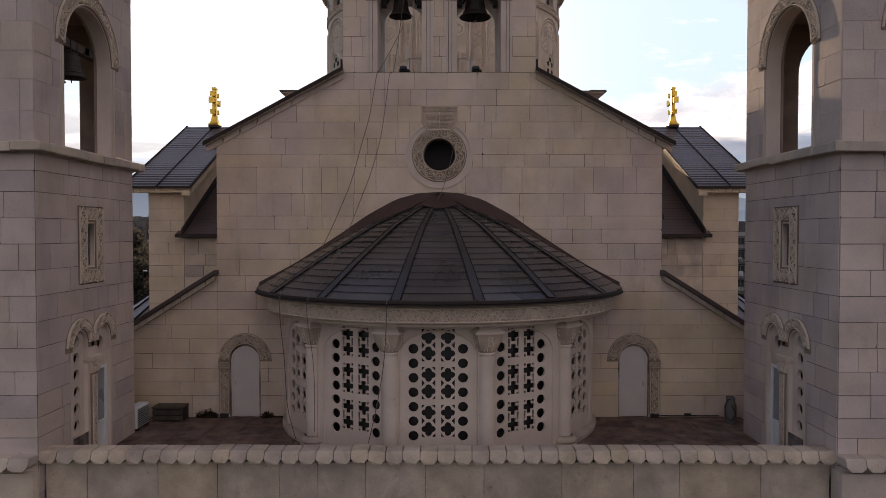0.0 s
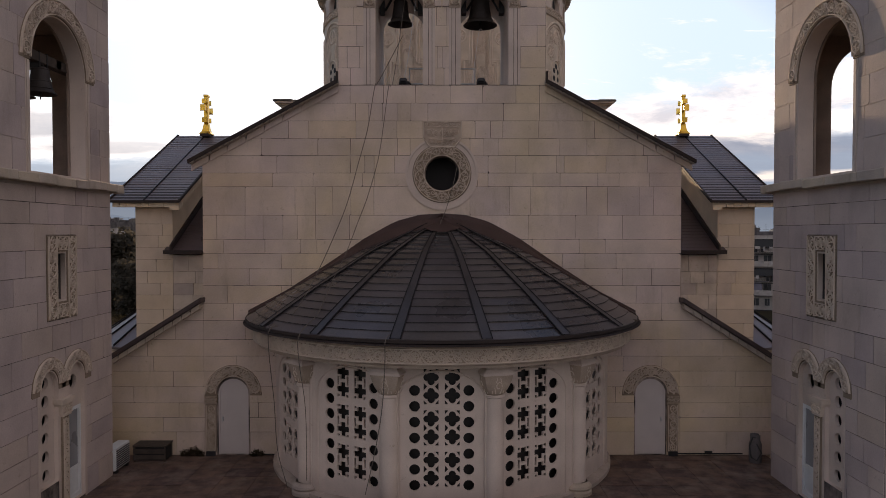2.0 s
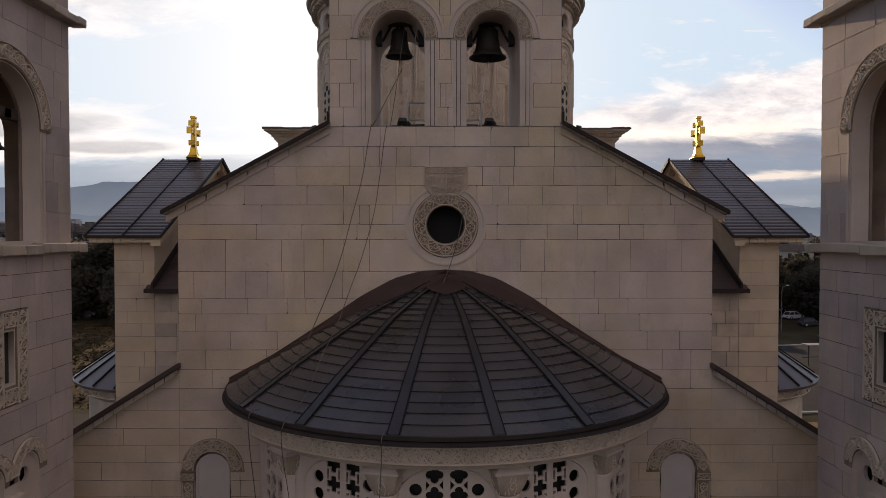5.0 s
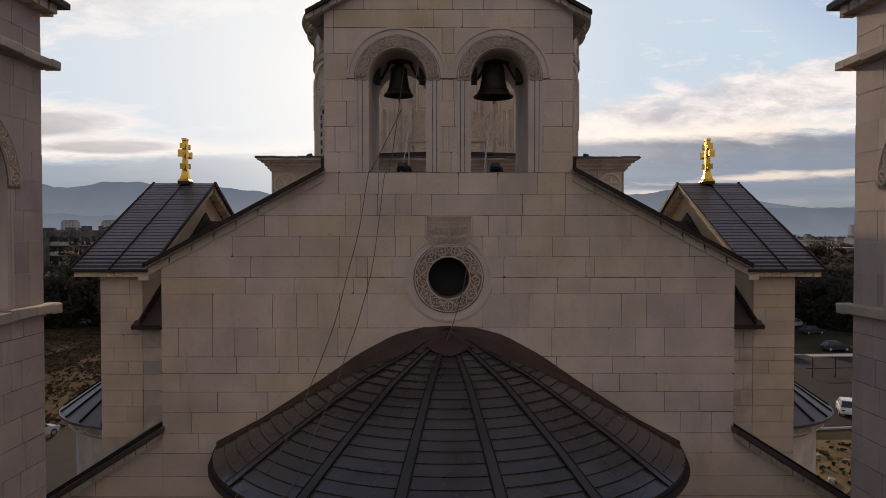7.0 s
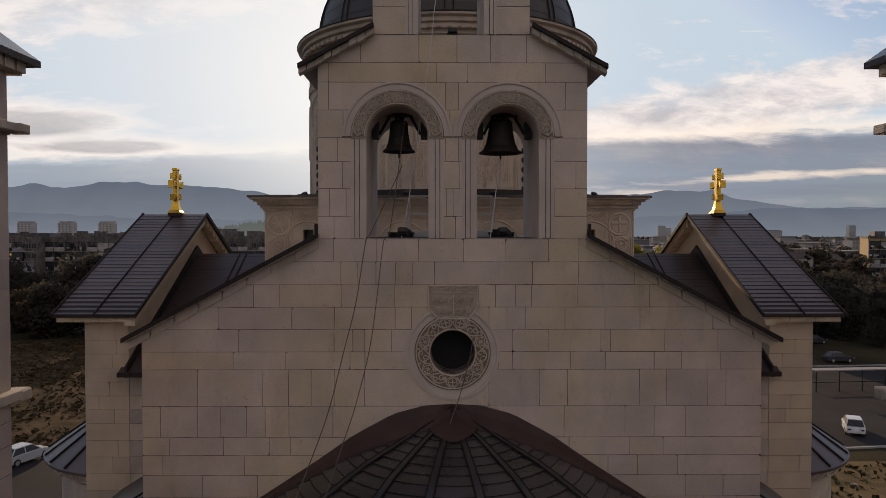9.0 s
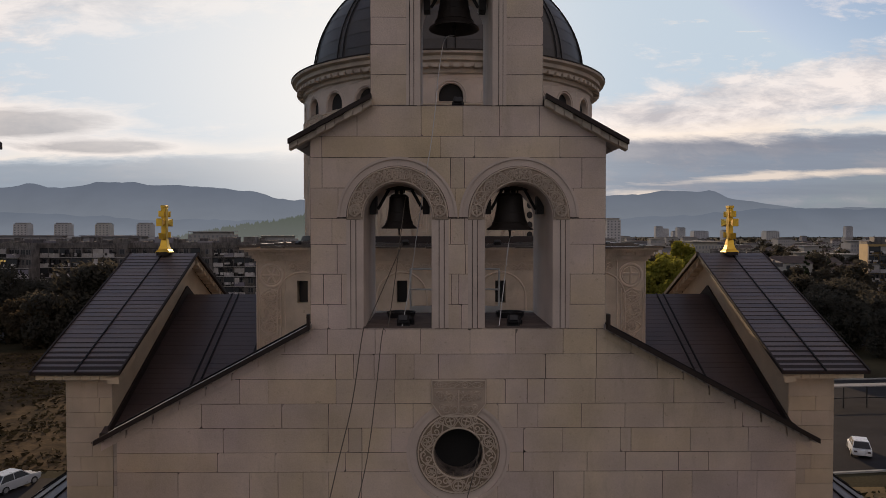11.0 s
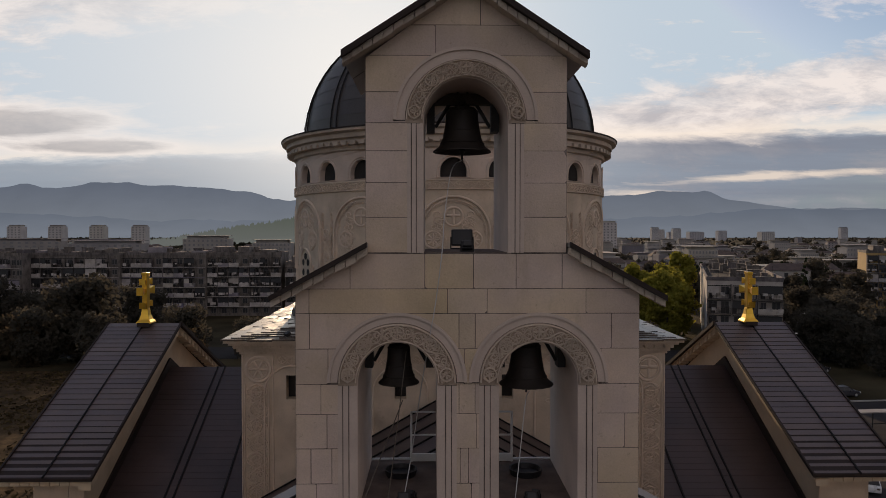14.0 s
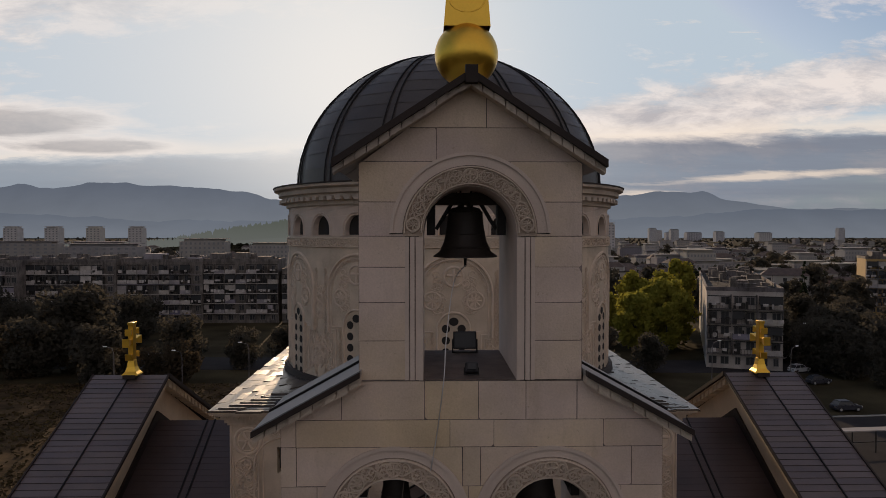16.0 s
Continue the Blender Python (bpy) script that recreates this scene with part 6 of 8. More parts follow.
f = lambda s, t, h: Vector((s, -0.255 + 0.0 - h + (t - 1.0) * 0.06, t))
ridge_line(bm, f, [(-0.28 * math.cos(a), 1.42 - 0.2 * math.sin(a)) for a in np.linspace(0.1, math.pi - 0.1, 12)], 0.025, 0.012)
part("garland", bm, GOLD, top)
for z, w in ((2.9, 0.9), (3.6, 0.6)):
    bm = bmesh.new()
    box(bm, -w, w, -0.1, 0.1, z - 0.12, z + 0.12)
    bmesh.ops.bevel(bm, geom=bm.edges[:], offset=0.02, segments=1, affect="EDGES")
    part("cross_bar", bm, GOLD, top)
bm = bmesh.new()
box(bm, -0.13, 0.13, -0.1, 0.1, 3.2, 4.3)
part("cross_shaft", bm, GOLD, top)

# ---------------------------------------------------------------- corner towers
XT, TW, TY0, TY1 = 8.45, 4.6, -6.25, -1.65
TC = [GROUND + 0.62 * i for i in range(14)]
TC = [z for z in TC if z < -0.3] + [0.0, 0.62, 1.2, 1.62, 2.1, 2.6, 3.1, 3.65, 4.2, 4.75, 5.3, 5.85, 6.4, 6.85, 7.2]
TU = [7.45, 8.1, 8.75, 9.35, 9.95, 10.55, 11.15, 11.75, 12.3]
TP = [12.5, 12.95, 13.5]


# Darker brown than the outer faces, with darker streaks.
INNER = shade("dark_brown_inner_stone", (0.24, 0.175, 0.135), 0.9, var=0.3, scale=1.2, stain=0.6, stain_col=(0.10, 0.07, 0.05), streak=1, bump=0.3)
# Pale grey carries the door glass's reflection in its colour.
PALEPANE = shade("pale_grey_pane", (0.24, 0.24, 0.245), 0.3, var=0.05, scale=2, bump=0.0)


def tower(s):
    t = thing("tower_north" if s < 0 else "tower_south", "square limestone bell tower with arched openings", "tower", kind="structure")
    x0, x1 = sorted((s * XT, s * (XT + TW)))
    cx, cy = (x0 + x1) / 2, (TY0 + TY1) / 2
    half = TW / 2
    # faces: centre of each face, u direction; index 0 is the face towards the apse, 1 the front
    inner = face((s * XT, cy, 0), (0, -s, 0))
    front = face((cx, TY0, 0), (1, 0, 0))
    outer = face((s * (XT + TW), cy, 0), (0, s, 0))
    back = face((cx, TY1, 0), (-1, 0, 0))
    op = arch(0, 7.5, 9.8, 1.12, 24)
    for i, m in enumerate((inner, front, outer, back)):
        ins = 0.0 if i % 2 == 0 else 0.7
        hu = half if i % 2 == 0 else half - 0.36
        h = half - ins
        hole = []
        if i == 0:
            hole = [[(-0.17, 4.72), (0.17, 4.72), (0.17, 5.78), (-0.17, 5.78)]]
            hole += [arch(q * 0.57, 0.05 if q * -s > 0 else 0.75, 2.88, 0.36, 14) for q in (-1, 1)]
        part("wall_lower", plate([(-h, GROUND), (h, GROUND), (h, 7.2), (-h, 7.2)], hole, -0.7, 0, m), TMORTAR if i < 2 else STONE, t)
        part("wall_upper", plate([(-hu, 7.2), (hu, 7.2), (hu, 13.5), (-hu, 13.5)], [op], -0.36, 0, m), SMOOTH, t)
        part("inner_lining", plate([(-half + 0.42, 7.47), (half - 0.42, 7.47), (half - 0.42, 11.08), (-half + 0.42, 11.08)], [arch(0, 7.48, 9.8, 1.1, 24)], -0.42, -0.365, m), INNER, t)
        if i < 2:
            holes = []
            if i == 0:
                holes = [[(-0.62, 4.3), (0.62, 4.3), (0.62, 6.18), (-0.62, 6.18)]]
                for q in (-1, 1):
                    holes += [arch(q * 0.57, 2.8, 2.88, 0.66, 10)]
                holes += [[(-1.0, 0.0), (1.0, 0.0), (1.0, 2.9), (-1.0, 2.9)]]
            zc = [z for z in TC if z >= -2.0] if i == 0 else TC
            blocks(t, m, [(-half, zc[0]), (half, zc[0]), (half, 7.2), (-half, 7.2)], holes, zc, (0.6, 1.35), 80 + 3 * i + s, TSTONE, proud=0.014, gap=0.008)
            up = [arch(0, 9.78, 9.8, 1.5, 14), [(-1.3, 7.45), (1.3, 7.45), (1.3, 9.82), (-1.3, 9.82)]]
            blocks(t, m, [(-half, 7.45), (half, 7.45), (half, 12.3), (-half, 12.3)], up, TU, (0.5, 1.1), 90 + 3 * i + s, TSTONE)
            blocks(t, m, [(-half, 12.5), (half, 12.5), (half, 13.5), (-half, 13.5)], [], TP, (0.7, 1.2), 97 + 3 * i + s, TSTONE)
            archivolt(t, m, 0, 9.82, 1.13, 1.5, 0, 0.03, foot=0.05, seed=40 + i, step=0.36)
            for q in (-1, 1):
                bm = bmesh.new()
                for a, b, h2 in ((0.005, 0.07, 0.012), (0.08, 0.13, 0.03), (0.135, 0.175, 0.016)):
                    a, b = sorted((q * (1.12 + a), q * (1.12 + b)))
                    hull_prism(bm, [(a, 7.46), (b, 7.46), (b, 9.75), (a, 9.75)], -0.03, h2, m)
                part("jamb_mould", bm, SMOOTH, t)
    # stone lining of the openings
    for q in (-1, 1):
        sill = 0.05 if q * -s > 0 else 0.75
        part("opening_lining", plate(arch(q * 0.57, sill, 2.88, 0.372, 14), [arch(q * 0.57, sill + 0.012, 2.88, 0.345, 14)], -0.5, 0.012, inner), SMOOTH, t)
    part("opening_lining", plate([(-0.185, 4.7), (0.185, 4.7), (0.185, 5.8), (-0.185, 5.8)], [[(-0.15, 4.74), (0.15, 4.74), (0.15, 5.76), (-0.15, 5.76)]], -0.5, 0.012, inner), SMOOTH, t)
    # carved frame of the slit window
    bm = bmesh.new()
    for a, b, c, d in ((-0.6, -0.2, 4.32, 6.16), (0.2, 0.6, 4.32, 6.16), (-0.2, 0.2, 4.32, 4.7), (-0.2, 0.2, 5.8, 6.16)):
        hull_prism(bm, [(a, c), (b, c), (b, d), (a, d)], -0.05, 0.03, inner)
    fr = part("slit_frame", bm, CARVE_GROUND, t, "carved stone window frame")
    bm = bmesh.new()
    for q in (-1, 1):
        scroll_strip(bm, on_flat(inner, q * 0.4, 4.34, 0, 1, 0.03), 1.8, 0.36, 0.3, 0.03, seed=q + 5)
    scroll_strip(bm, on_flat(inner, -0.2, 4.5, 1, 0, 0.03), 0.4, 0.32, 0.2, 0.03)
    scroll_strip(bm, on_flat(inner, -0.2, 5.99, 1, 0, 0.03), 0.4, 0.32, 0.2, 0.03)
    part("carving", bm, CARVED, fr)
    bm = bmesh.new()
    hull_prism(bm, [(-0.149, 4.741), (0.149, 4.741), (0.149, 5.759), (-0.149, 5.759)], -0.14, -0.10, inner)
    part("window_infill", bm, PANE, t)
    # twin arches with a pierced screen, a colonnette and a glazed door
    for q in (-1, 1):
        archivolt(t, inner, q * 0.57, 2.9, 0.37, 0.64, 0, 0.03, foot=0.12, seed=60 + q)
    bm = bmesh.new()
    for a, b in ((-1.0, -0.935), (0.935, 1.0), (-0.2, 0.2)):
        hull_prism(bm, [(a, 0.0), (b, 0.0), (b, 2.88), (a, 2.88)], -0.06, 0.02, inner)
    part("opening_reveal", bm, SMOOTH, t)
    bm = bmesh.new()
    hull_prism(bm, [(-0.17, 2.15), (0.17, 2.15), (0.24, 2.45), (-0.24, 2.45)], -0.3, 0.10, inner)
    hull_prism(bm, [(-0.27, 2.45), (0.27, 2.45), (0.27, 2.55), (-0.27, 2.55)], -0.3, 0.14, inner)
    cap = part("colonnette_capital", bm, CARVED, t)
    bm = bmesh.new()
    hull_prism(bm, [(-0.13, 0.2), (0.13, 0.2), (0.13, 2.15), (-0.13, 2.15)], -0.3, 0.06, inner)
    part("colonnette", bm, CARVE_GROUND, t)
    bm = bmesh.new()
    scroll_strip(bm, on_flat(inner, 0, 0.25, 0, 1, 0.06), 1.85, 0.22, 0.16, 0.025)
    scroll_strip(bm, on_flat(inner, -0.2, 2.3, 1, 0, 0.10), 0.4, 0.22, 0.2, 0.02, med=False)
    part("carving", bm, CARVED, cap)
    # u grows towards -y for the south tower and towards +y for the north tower
    near = 1 if s > 0 else -1
    sc = near * 0.57
    holes = [disc(sc, 0.98 + 0.4 * i, 0.13, 14) for i in range(6)]
    part("pierced_screen", plate(arch(sc, 0.7, 2.88, 0.36, 14), holes, -0.16, -0.08, inner), SMOOTH, t)
    bm = bmesh.new()
    hull_prism(bm, arch(sc, 0.7, 2.88, 0.37, 14), -0.3, -0.26, inner)
    part("window_infill", bm, PANE, t)
    dr = thing("door_3" if s < 0 else "door_4", "narrow white glazed plastic door under a pierced tympanum", "door", kind="structure")
    dc = -near * 0.57
    bm = bmesh.new()
    for a, b, c, d in ((dc - 0.34, dc - 0.26, 0.05, 2.2), (dc + 0.26, dc + 0.34, 0.05, 2.2), (dc - 0.26, dc + 0.26, 0.05, 0.16), (dc - 0.26, dc + 0.26, 0.72, 0.80), (dc - 0.26, dc + 0.26, 2.12, 2.2)):
        hull_prism(bm, [(a, c), (b, c), (b, d), (a, d)], -0.16, -0.08, inner)
    part("door_frame", bm, PLASTIC, dr)
    bm = bmesh.new()
    hull_prism(bm, [(dc - 0.26, 0.8), (dc + 0.26, 0.8), (dc + 0.26, 2.12), (dc - 0.26, 2.12)], -0.13, -0.12, inner)
    part("door_pane", bm, PALEPANE, dr, "pale grey pane")
    bm = bmesh.new()
    hull_prism(bm, [(dc - 0.26, 0.16), (dc + 0.26, 0.16), (dc + 0.26, 0.72), (dc - 0.26, 0.72)], -0.13, -0.11, inner)
    part("door_panel", bm, PLASTIC, dr)
    part("tympanum", plate(arch(dc, 2.2, 2.88, 0.36, 14), [disc(dc, 2.8, 0.16, 14)], -0.16, -0.08, inner), SMOOTH, t)
    bm = bmesh.new()
    hull_prism(bm, [(dc - 0.3, 2.2), (dc + 0.3, 2.2), (dc + 0.3, 3.2), (dc - 0.3, 3.2)], -0.3, -0.26, inner)
    part("window_infill", bm, PANE, t)
    # string courses of rough slabs, one run on each side
    srng = random.Random(500 + s)
    for z0, z1, out, nm in ((7.21, 7.44, 0.26, "string_course"), (12.3, 12.5, 0.3, "upper_string_course")):
        bm = bmesh.new()
        box(bm, x0 - 0.04, x1 + 0.04, TY0 - 0.04, TY1 + 0.04, z0 - 0.02, z1 - 0.01)
        run = part(nm, bm, STONE_AGED, t)
        for m in (inner, front, outer, back):
            u = -half - out
            while u < half + out - 0.02:
                step = min(srng.uniform(0.55, 1.3), half + out - u)
                if half + out - (u + step) < 0.3:
                    step = half + out - u
                bm = bmesh.new()
                dz, do = srng.uniform(-0.02, 0.012), srng.uniform(-0.035, 0.015)
                hull_prism(bm, [(u + 0.005, z0 + 0.03 + dz), (u + step - 0.005, z0 + 0.03 + dz + srng.uniform(-0.015, 0.015)), (u + step - 0.005, z1 + dz), (u + 0.005, z1 + dz + srng.uniform(-0.012, 0.012))], -0.05, out + do, m)
                for v in bm.verts:
                    v.co += Vector((srng.uniform(-1, 1), srng.uniform(-1, 1), srng.uniform(-1, 1))) * 0.008
                bmesh.ops.bevel(bm, geom=bm.edges[:], offset=0.015, segments=1, affect="EDGES")
                part("ledge_slab", bm, STONE_AGED, run)
                u += step
    # belfry floor and vault
    bm = bmesh.new()
    box(bm, x0 + 0.36, x1 - 0.36, TY0 + 0.36, TY1 - 0.36, 7.2, 7.46)
    part("belfry_floor", bm, FELT, t)
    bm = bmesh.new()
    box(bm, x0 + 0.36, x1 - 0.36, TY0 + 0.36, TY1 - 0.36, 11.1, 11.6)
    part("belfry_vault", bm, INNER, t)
    # roof
    bm = bmesh.new()
    e = 0.42
    a = [bm.verts.new(p) for p in ((x0 - e, TY0 - e, 13.75), (x1 + e, TY0 - e, 13.75), (x1 + e, TY1 + e, 13.75), (x0 - e, TY1 + e, 13.75))]
    b = [bm.verts.new(p.co - Vector((0, 0, 0.12))) for p in a]
    c = bm.verts.new((cx, cy, 16.2))
    for i in range(4):
        j = (i + 1) % 4
        bm.faces.new((a[i], a[j], c))
        bm.faces.new((b[i], b[j], a[j], a[i]))
    bm.faces.new(b[::-1])
    bmesh.ops.recalc_face_normals(bm, faces=bm.faces[:])
    part("tower_roof", bm, LEAD, t, "low dark pyramid roof")
    bm = bmesh.new()
    for k in range(14):
        q = TY0 - 0.2 + k * (TW + 0.4) / 14
        for xx in ((x0 - 0.3, x0), (x1, x1 + 0.3)):
            box(bm, xx[0], xx[1], q, q + 0.28, 13.45, 13.63)
        q = x0 - 0.2 + k * (TW + 0.4) / 14
        for yy in ((TY0 - 0.3, TY0), (TY1, TY1 + 0.3)):
            box(bm, q, q + 0.28, yy[0], yy[1], 13.45, 13.63)
    part("corbel_course", bm, STONE_AGED, t)
    # base ledge of coping stones in front of the tower
    led = thing("tower_base_ledge", "scalloped limestone coping along the tower base", "coping", kind="structure")
    part("wall_core", plate([(x0 - 0.02, GROUND), (x1, GROUND), (x1, 0.5), (x0 - 0.02, 0.5)], [], -0.4, 0, face((0, TY0 - 0.22, 0), (1, 0, 0))), STONE_AGED, led)
    k = 0
    xx = x0 - 0.02
    while xx < x1:
        part("coping_stone", coping(xx, 0.42, TY0 - 0.42, TY0 + 0.02, 0.86), STONE_AGED, led)
        xx += 0.42
    if s < 0:
        bell((-8.92, cy + 0.1, 10.02), 0.345, 0.72, "dark bronze bell in the tower opening")
        bell((-9.75, cy + 0.75, 10.02), 0.31, 0.66, "smaller dark bronze bell hanging behind another")
        beam = thing("bell_beam", "dark timber beam carrying two tower bells", "beam", group="bell hangers", at=(-8.95, cy, 9.98))
        bm = bmesh.new()
        box(bm, -0.1, 0.1, -1.93, 1.93, 0.0, 0.22)
        bmesh.ops.bevel(bm, geom=bm.edges[:], offset=0.012, segments=1, affect="EDGES")
        part("main_beam", bm, WOOD, beam)
        bm = bmesh.new()
        box(bm, -1.4, 0.1, 0.64, 0.84, 0.02, 0.2)
        part("cross_beam", bm, WOOD, beam)
        for q in (-0.05, 0.25):
            bm = bmesh.new()
            box(bm, -0.11, 0.11, q - 0.02, q + 0.02, -0.12, 0.24)
            part("iron_strap", bm, IRON, beam)


tower(-1)
tower(1)

# ---------------------------------------------------------------- ground
GRASS = shade("dry_grass", (0.048, 0.040, 0.023), 0.98, spec=0.03, var=0.5, scale=0.09, bump=0.6, stain=0.75, stain_col=(0.05, 0.028, 0.016), fine=5)
ASPHALT = shade("asphalt", (0.031, 0.028, 0.029), 0.95, spec=0.08, var=0.25, scale=0.3, bump=0.3, stain=0.5, stain_col=(0.044, 0.04, 0.04), fine=10)
EARTH = shade("bare_earth", (0.16, 0.115, 0.06), 0.98, spec=0.03, var=0.35, scale=0.5, bump=0.6, stain=0.5, stain_col=(0.06, 0.055, 0.03), fine=6)
FIELD = shade("brown_field", (0.064, 0.042, 0.023), 0.98, spec=0.03, var=0.65, scale=0.5, bump=0.8, stain=0.8, stain_col=(0.042, 0.042, 0.018), fine=3)
KERB = shade("concrete_kerb", (0.30, 0.29, 0.27), 0.9, var=0.15, scale=1, bump=0.2)
CONC = shade("weathered_concrete", (0.15, 0.133, 0.124), 0.9, var=0.4, scale=0.5, bump=0.2, stain=0.85, stain_lo=0.46, stain_col=(0.03, 0.026, 0.024), streak=1, rand=0.35)
CONC_PALE = shade("pale_render", (0.25, 0.275, 0.26), 0.85, var=0.12, scale=0.3, bump=0.15, stain=0.4, stain_col=(0.22, 0.2, 0.185), streak=1, rand=0.15)
OCHRE = shade("ochre_render", (0.36, 0.24, 0.10), 0.85, var=0.12, scale=0.4, bump=0.15, stain=0.3)
BALC = shade("balcony_panel", (0.36, 0.33, 0.31), 0.85, var=0.25, scale=0.6, bump=0.15, stain=0.6, stain_col=(0.09, 0.08, 0.075), rand=0.65)
BLOCKREND = shade("grimy_render", (0.38, 0.34, 0.31), 0.88, var=0.25, scale=0.4, bump=0.15, stain=0.5, stain_col=(0.10, 0.085, 0.075), streak=1)
WASHING = shade("faded_cloth", (0.42, 0.39, 0.37), 0.9, var=0.4, scale=0.8, bump=0.1)
ROOFFELT = shade("flat_roof_felt", (0.05, 0.046, 0.043), 0.98, spec=0.1, var=0.4, scale=0.3, bump=0.2, rand=0.2)
TILE = shade("clay_tile_roof", (0.10, 0.072, 0.060), 0.9, var=0.3, scale=0.6, bump=0.3, rand=0.25)
FRAME = shade("dull_window_frame", (0.17, 0.16, 0.155), 0.6, var=0.1, scale=2, bump=0.05, rand=0.5)
# Distance haze is put into the next two colours as a paler tone.
FARGLASS = shade("hazed_distant_glazing", (0.17, 0.175, 0.185), 0.4, var=0.1, scale=1, bump=0.0)
FARWHITE = shade("hazed_highrise_render", (0.42, 0.42, 0.43), 0.85, var=0.08, scale=0.1, bump=0.05, rand=0.15)
TOWERWHITE = shade("white_tower_render", (0.47, 0.45, 0.43), 0.85, var=0.1, scale=0.2, bump=0.1, stain=0.3, stain_col=(0.35, 0.33, 0.31), streak=1, rand=0.1)
WINDOW = glass("flat_window_glass", (0.02, 0.021, 0.024), 0.4)
LIT = bpy.data.materials.new("lit_window")
LIT.use_nodes = True
LIT.node_tree.nodes["Principled BSDF"].inputs["Base Color"].default_value = (0.5, 0.35, 0.1, 1)
LIT.node_tree.nodes["Principled BSDF"].inputs["Emission Color"].default_value = (1.0, 0.7, 0.22, 1)
LIT.node_tree.nodes["Principled BSDF"].inputs["Emission Strength"].default_value = 0.35

bm = bmesh.new()
nx, ny = 60, 60
ex = [-4600 + 9200 * i / nx for i in range(nx + 1)]
ey = [-800 + 5600 * j / ny for j in range(ny + 1)]
vs = [[bm.verts.new((x, y, GROUND)) for x in ex] for y in ey]
for j in range(ny):
    for i in range(nx):
        bm.faces.new((vs[j][i], vs[j][i + 1], vs[j + 1][i + 1], vs[j + 1][i]))
part("ground", bm, GRASS, None, "dull dry grass and bare earth reaching the horizon", "ground", kind="structure")


def flat_patch(name, pts, z, mat, label, cat):
    bm = bmesh.new()
    hull_prism(bm, pts, GROUND - 0.2, GROUND + z, Matrix.Identity(4))
    return part(name, bm, mat, None, label, cat, kind="structure")


flat_patch("road_south", [(22, 46), (130, 60), (130, 92), (30, 84)], 0.03, ASPHALT, "dark worn asphalt car park", "car park")
flat_patch("road_far", [(-150, 128), (160, 112), (160, 124), (-150, 142)], 0.03, ASPHALT, "dark asphalt street in front of the flats", "road")
flat_patch("road_north", [(-90, 30), (-17, 30), (-17, 47), (-90, 46)], 0.03, ASPHALT, "dark asphalt yard beside the church", "yard")
flat_patch("pavement_yard", [(-17, -60), (17, -60), (17, 30), (-17, 30)], 0.05, ASPHALT, "dark stone paving round the church", "pavement")
flat_patch("field_north", [(-140, 48), (-20, 49), (-28, 110), (-140, 112)], 0.02, FIELD, "dull brown bare field beside the church", "field")
flat_patch("earth_south", [(17, 22), (80, 26), (80, 44), (17, 44)], 0.025, EARTH, "bare rubble-strewn earth beside the church", "bare earth")
for a, b in (((22, 45.6), (130, 59.6)), ((30, 84.3), (130, 92.3))):
    bm = bmesh.new()
    d = Vector((b[0] - a[0], b[1] - a[1], 0)).normalized()
    nrm = Vector((-d.y, d.x, 0)) * 0.15
    A, B = Vector((*a, GROUND)), Vector((*b, GROUND))
    slab(bm, A + nrm + Vector((0, 0, 0.15)), B + nrm + Vector((0, 0, 0.15)), B - nrm + Vector((0, 0, 0.15)), A - nrm + Vector((0, 0, 0.15)), 0.3)
    part("kerb", bm, KERB, None, "pale concrete kerb along the car park", "kerb", kind="structure")
rng = random.Random(3)
bm = bmesh.new()
for k in range(60):
    x, y, r = rng.uniform(20, 60), rng.uniform(24, 42), rng.uniform(0.12, 0.45)
    box(bm, -r, r, -r * 0.6, r * 0.6, -r * 0.4, r * 0.5, Matrix.Translation((x, y, GROUND + 0.1)) @ Matrix.Rotation(rng.uniform(0, 6), 4, "Z") @ Matrix.Rotation(rng.uniform(-0.4, 0.4), 4, "X"))
bmesh.ops.bevel(bm, geom=bm.edges[:], offset=0.06, segments=1, affect="EDGES")
part("rubble_stones", bm, KERB, None, "loose pale stone rubble on bare earth", "rubble", kind="stuff")


# rough grass on the field and on the bare earth
for nm, seed, count, xr, yr, mat, label in (("field_grass", 31, 15000, (-95, -20), (48.5, 110), "weedy_grass", "rough brown and olive grass tufts on the field"), ("waste_grass", 32, 3000, (18, 75), (23, 43.5), "waste_weeds", "dry weed tufts on the bare earth")):
    grng = random.Random(seed)
    gm = shade(mat, (0.064, 0.048, 0.024) if seed == 31 else (0.08, 0.066, 0.03), 0.95, var=0.6, scale=0.35, bump=0.0, fine=2.0, spec=0.05)
    verts, faces = [], []
    for k in range(count):
        x, y = grng.uniform(*xr), grng.uniform(*yr)
        if noise.noise(Vector((x * 0.09, y * 0.09, seed))) < grng.uniform(-0.5, 0.25):
            continue
        a, h, w = grng.uniform(0, 6.28), grng.uniform(0.1, 0.36), grng.uniform(0.07, 0.22)
        c, d = math.cos(a) * w, math.sin(a) * w
        n0 = len(verts)
        verts += [(x - c, y - d, GROUND), (x + c, y + d, GROUND), (x + c * 1.5 + grng.uniform(-0.2, 0.2), y + d * 1.5, GROUND + h), (x - c * 1.2, y - d * 1.2 + grng.uniform(-0.2, 0.2), GROUND + h * grng.uniform(0.5, 1.0))]
        faces.append((n0, n0 + 1, n0 + 2, n0 + 3))
    me = bpy.data.meshes.new(nm)
    me.from_pydata(verts, [], faces)
    part(nm, me, gm, None, label, "grass", kind="stuff")


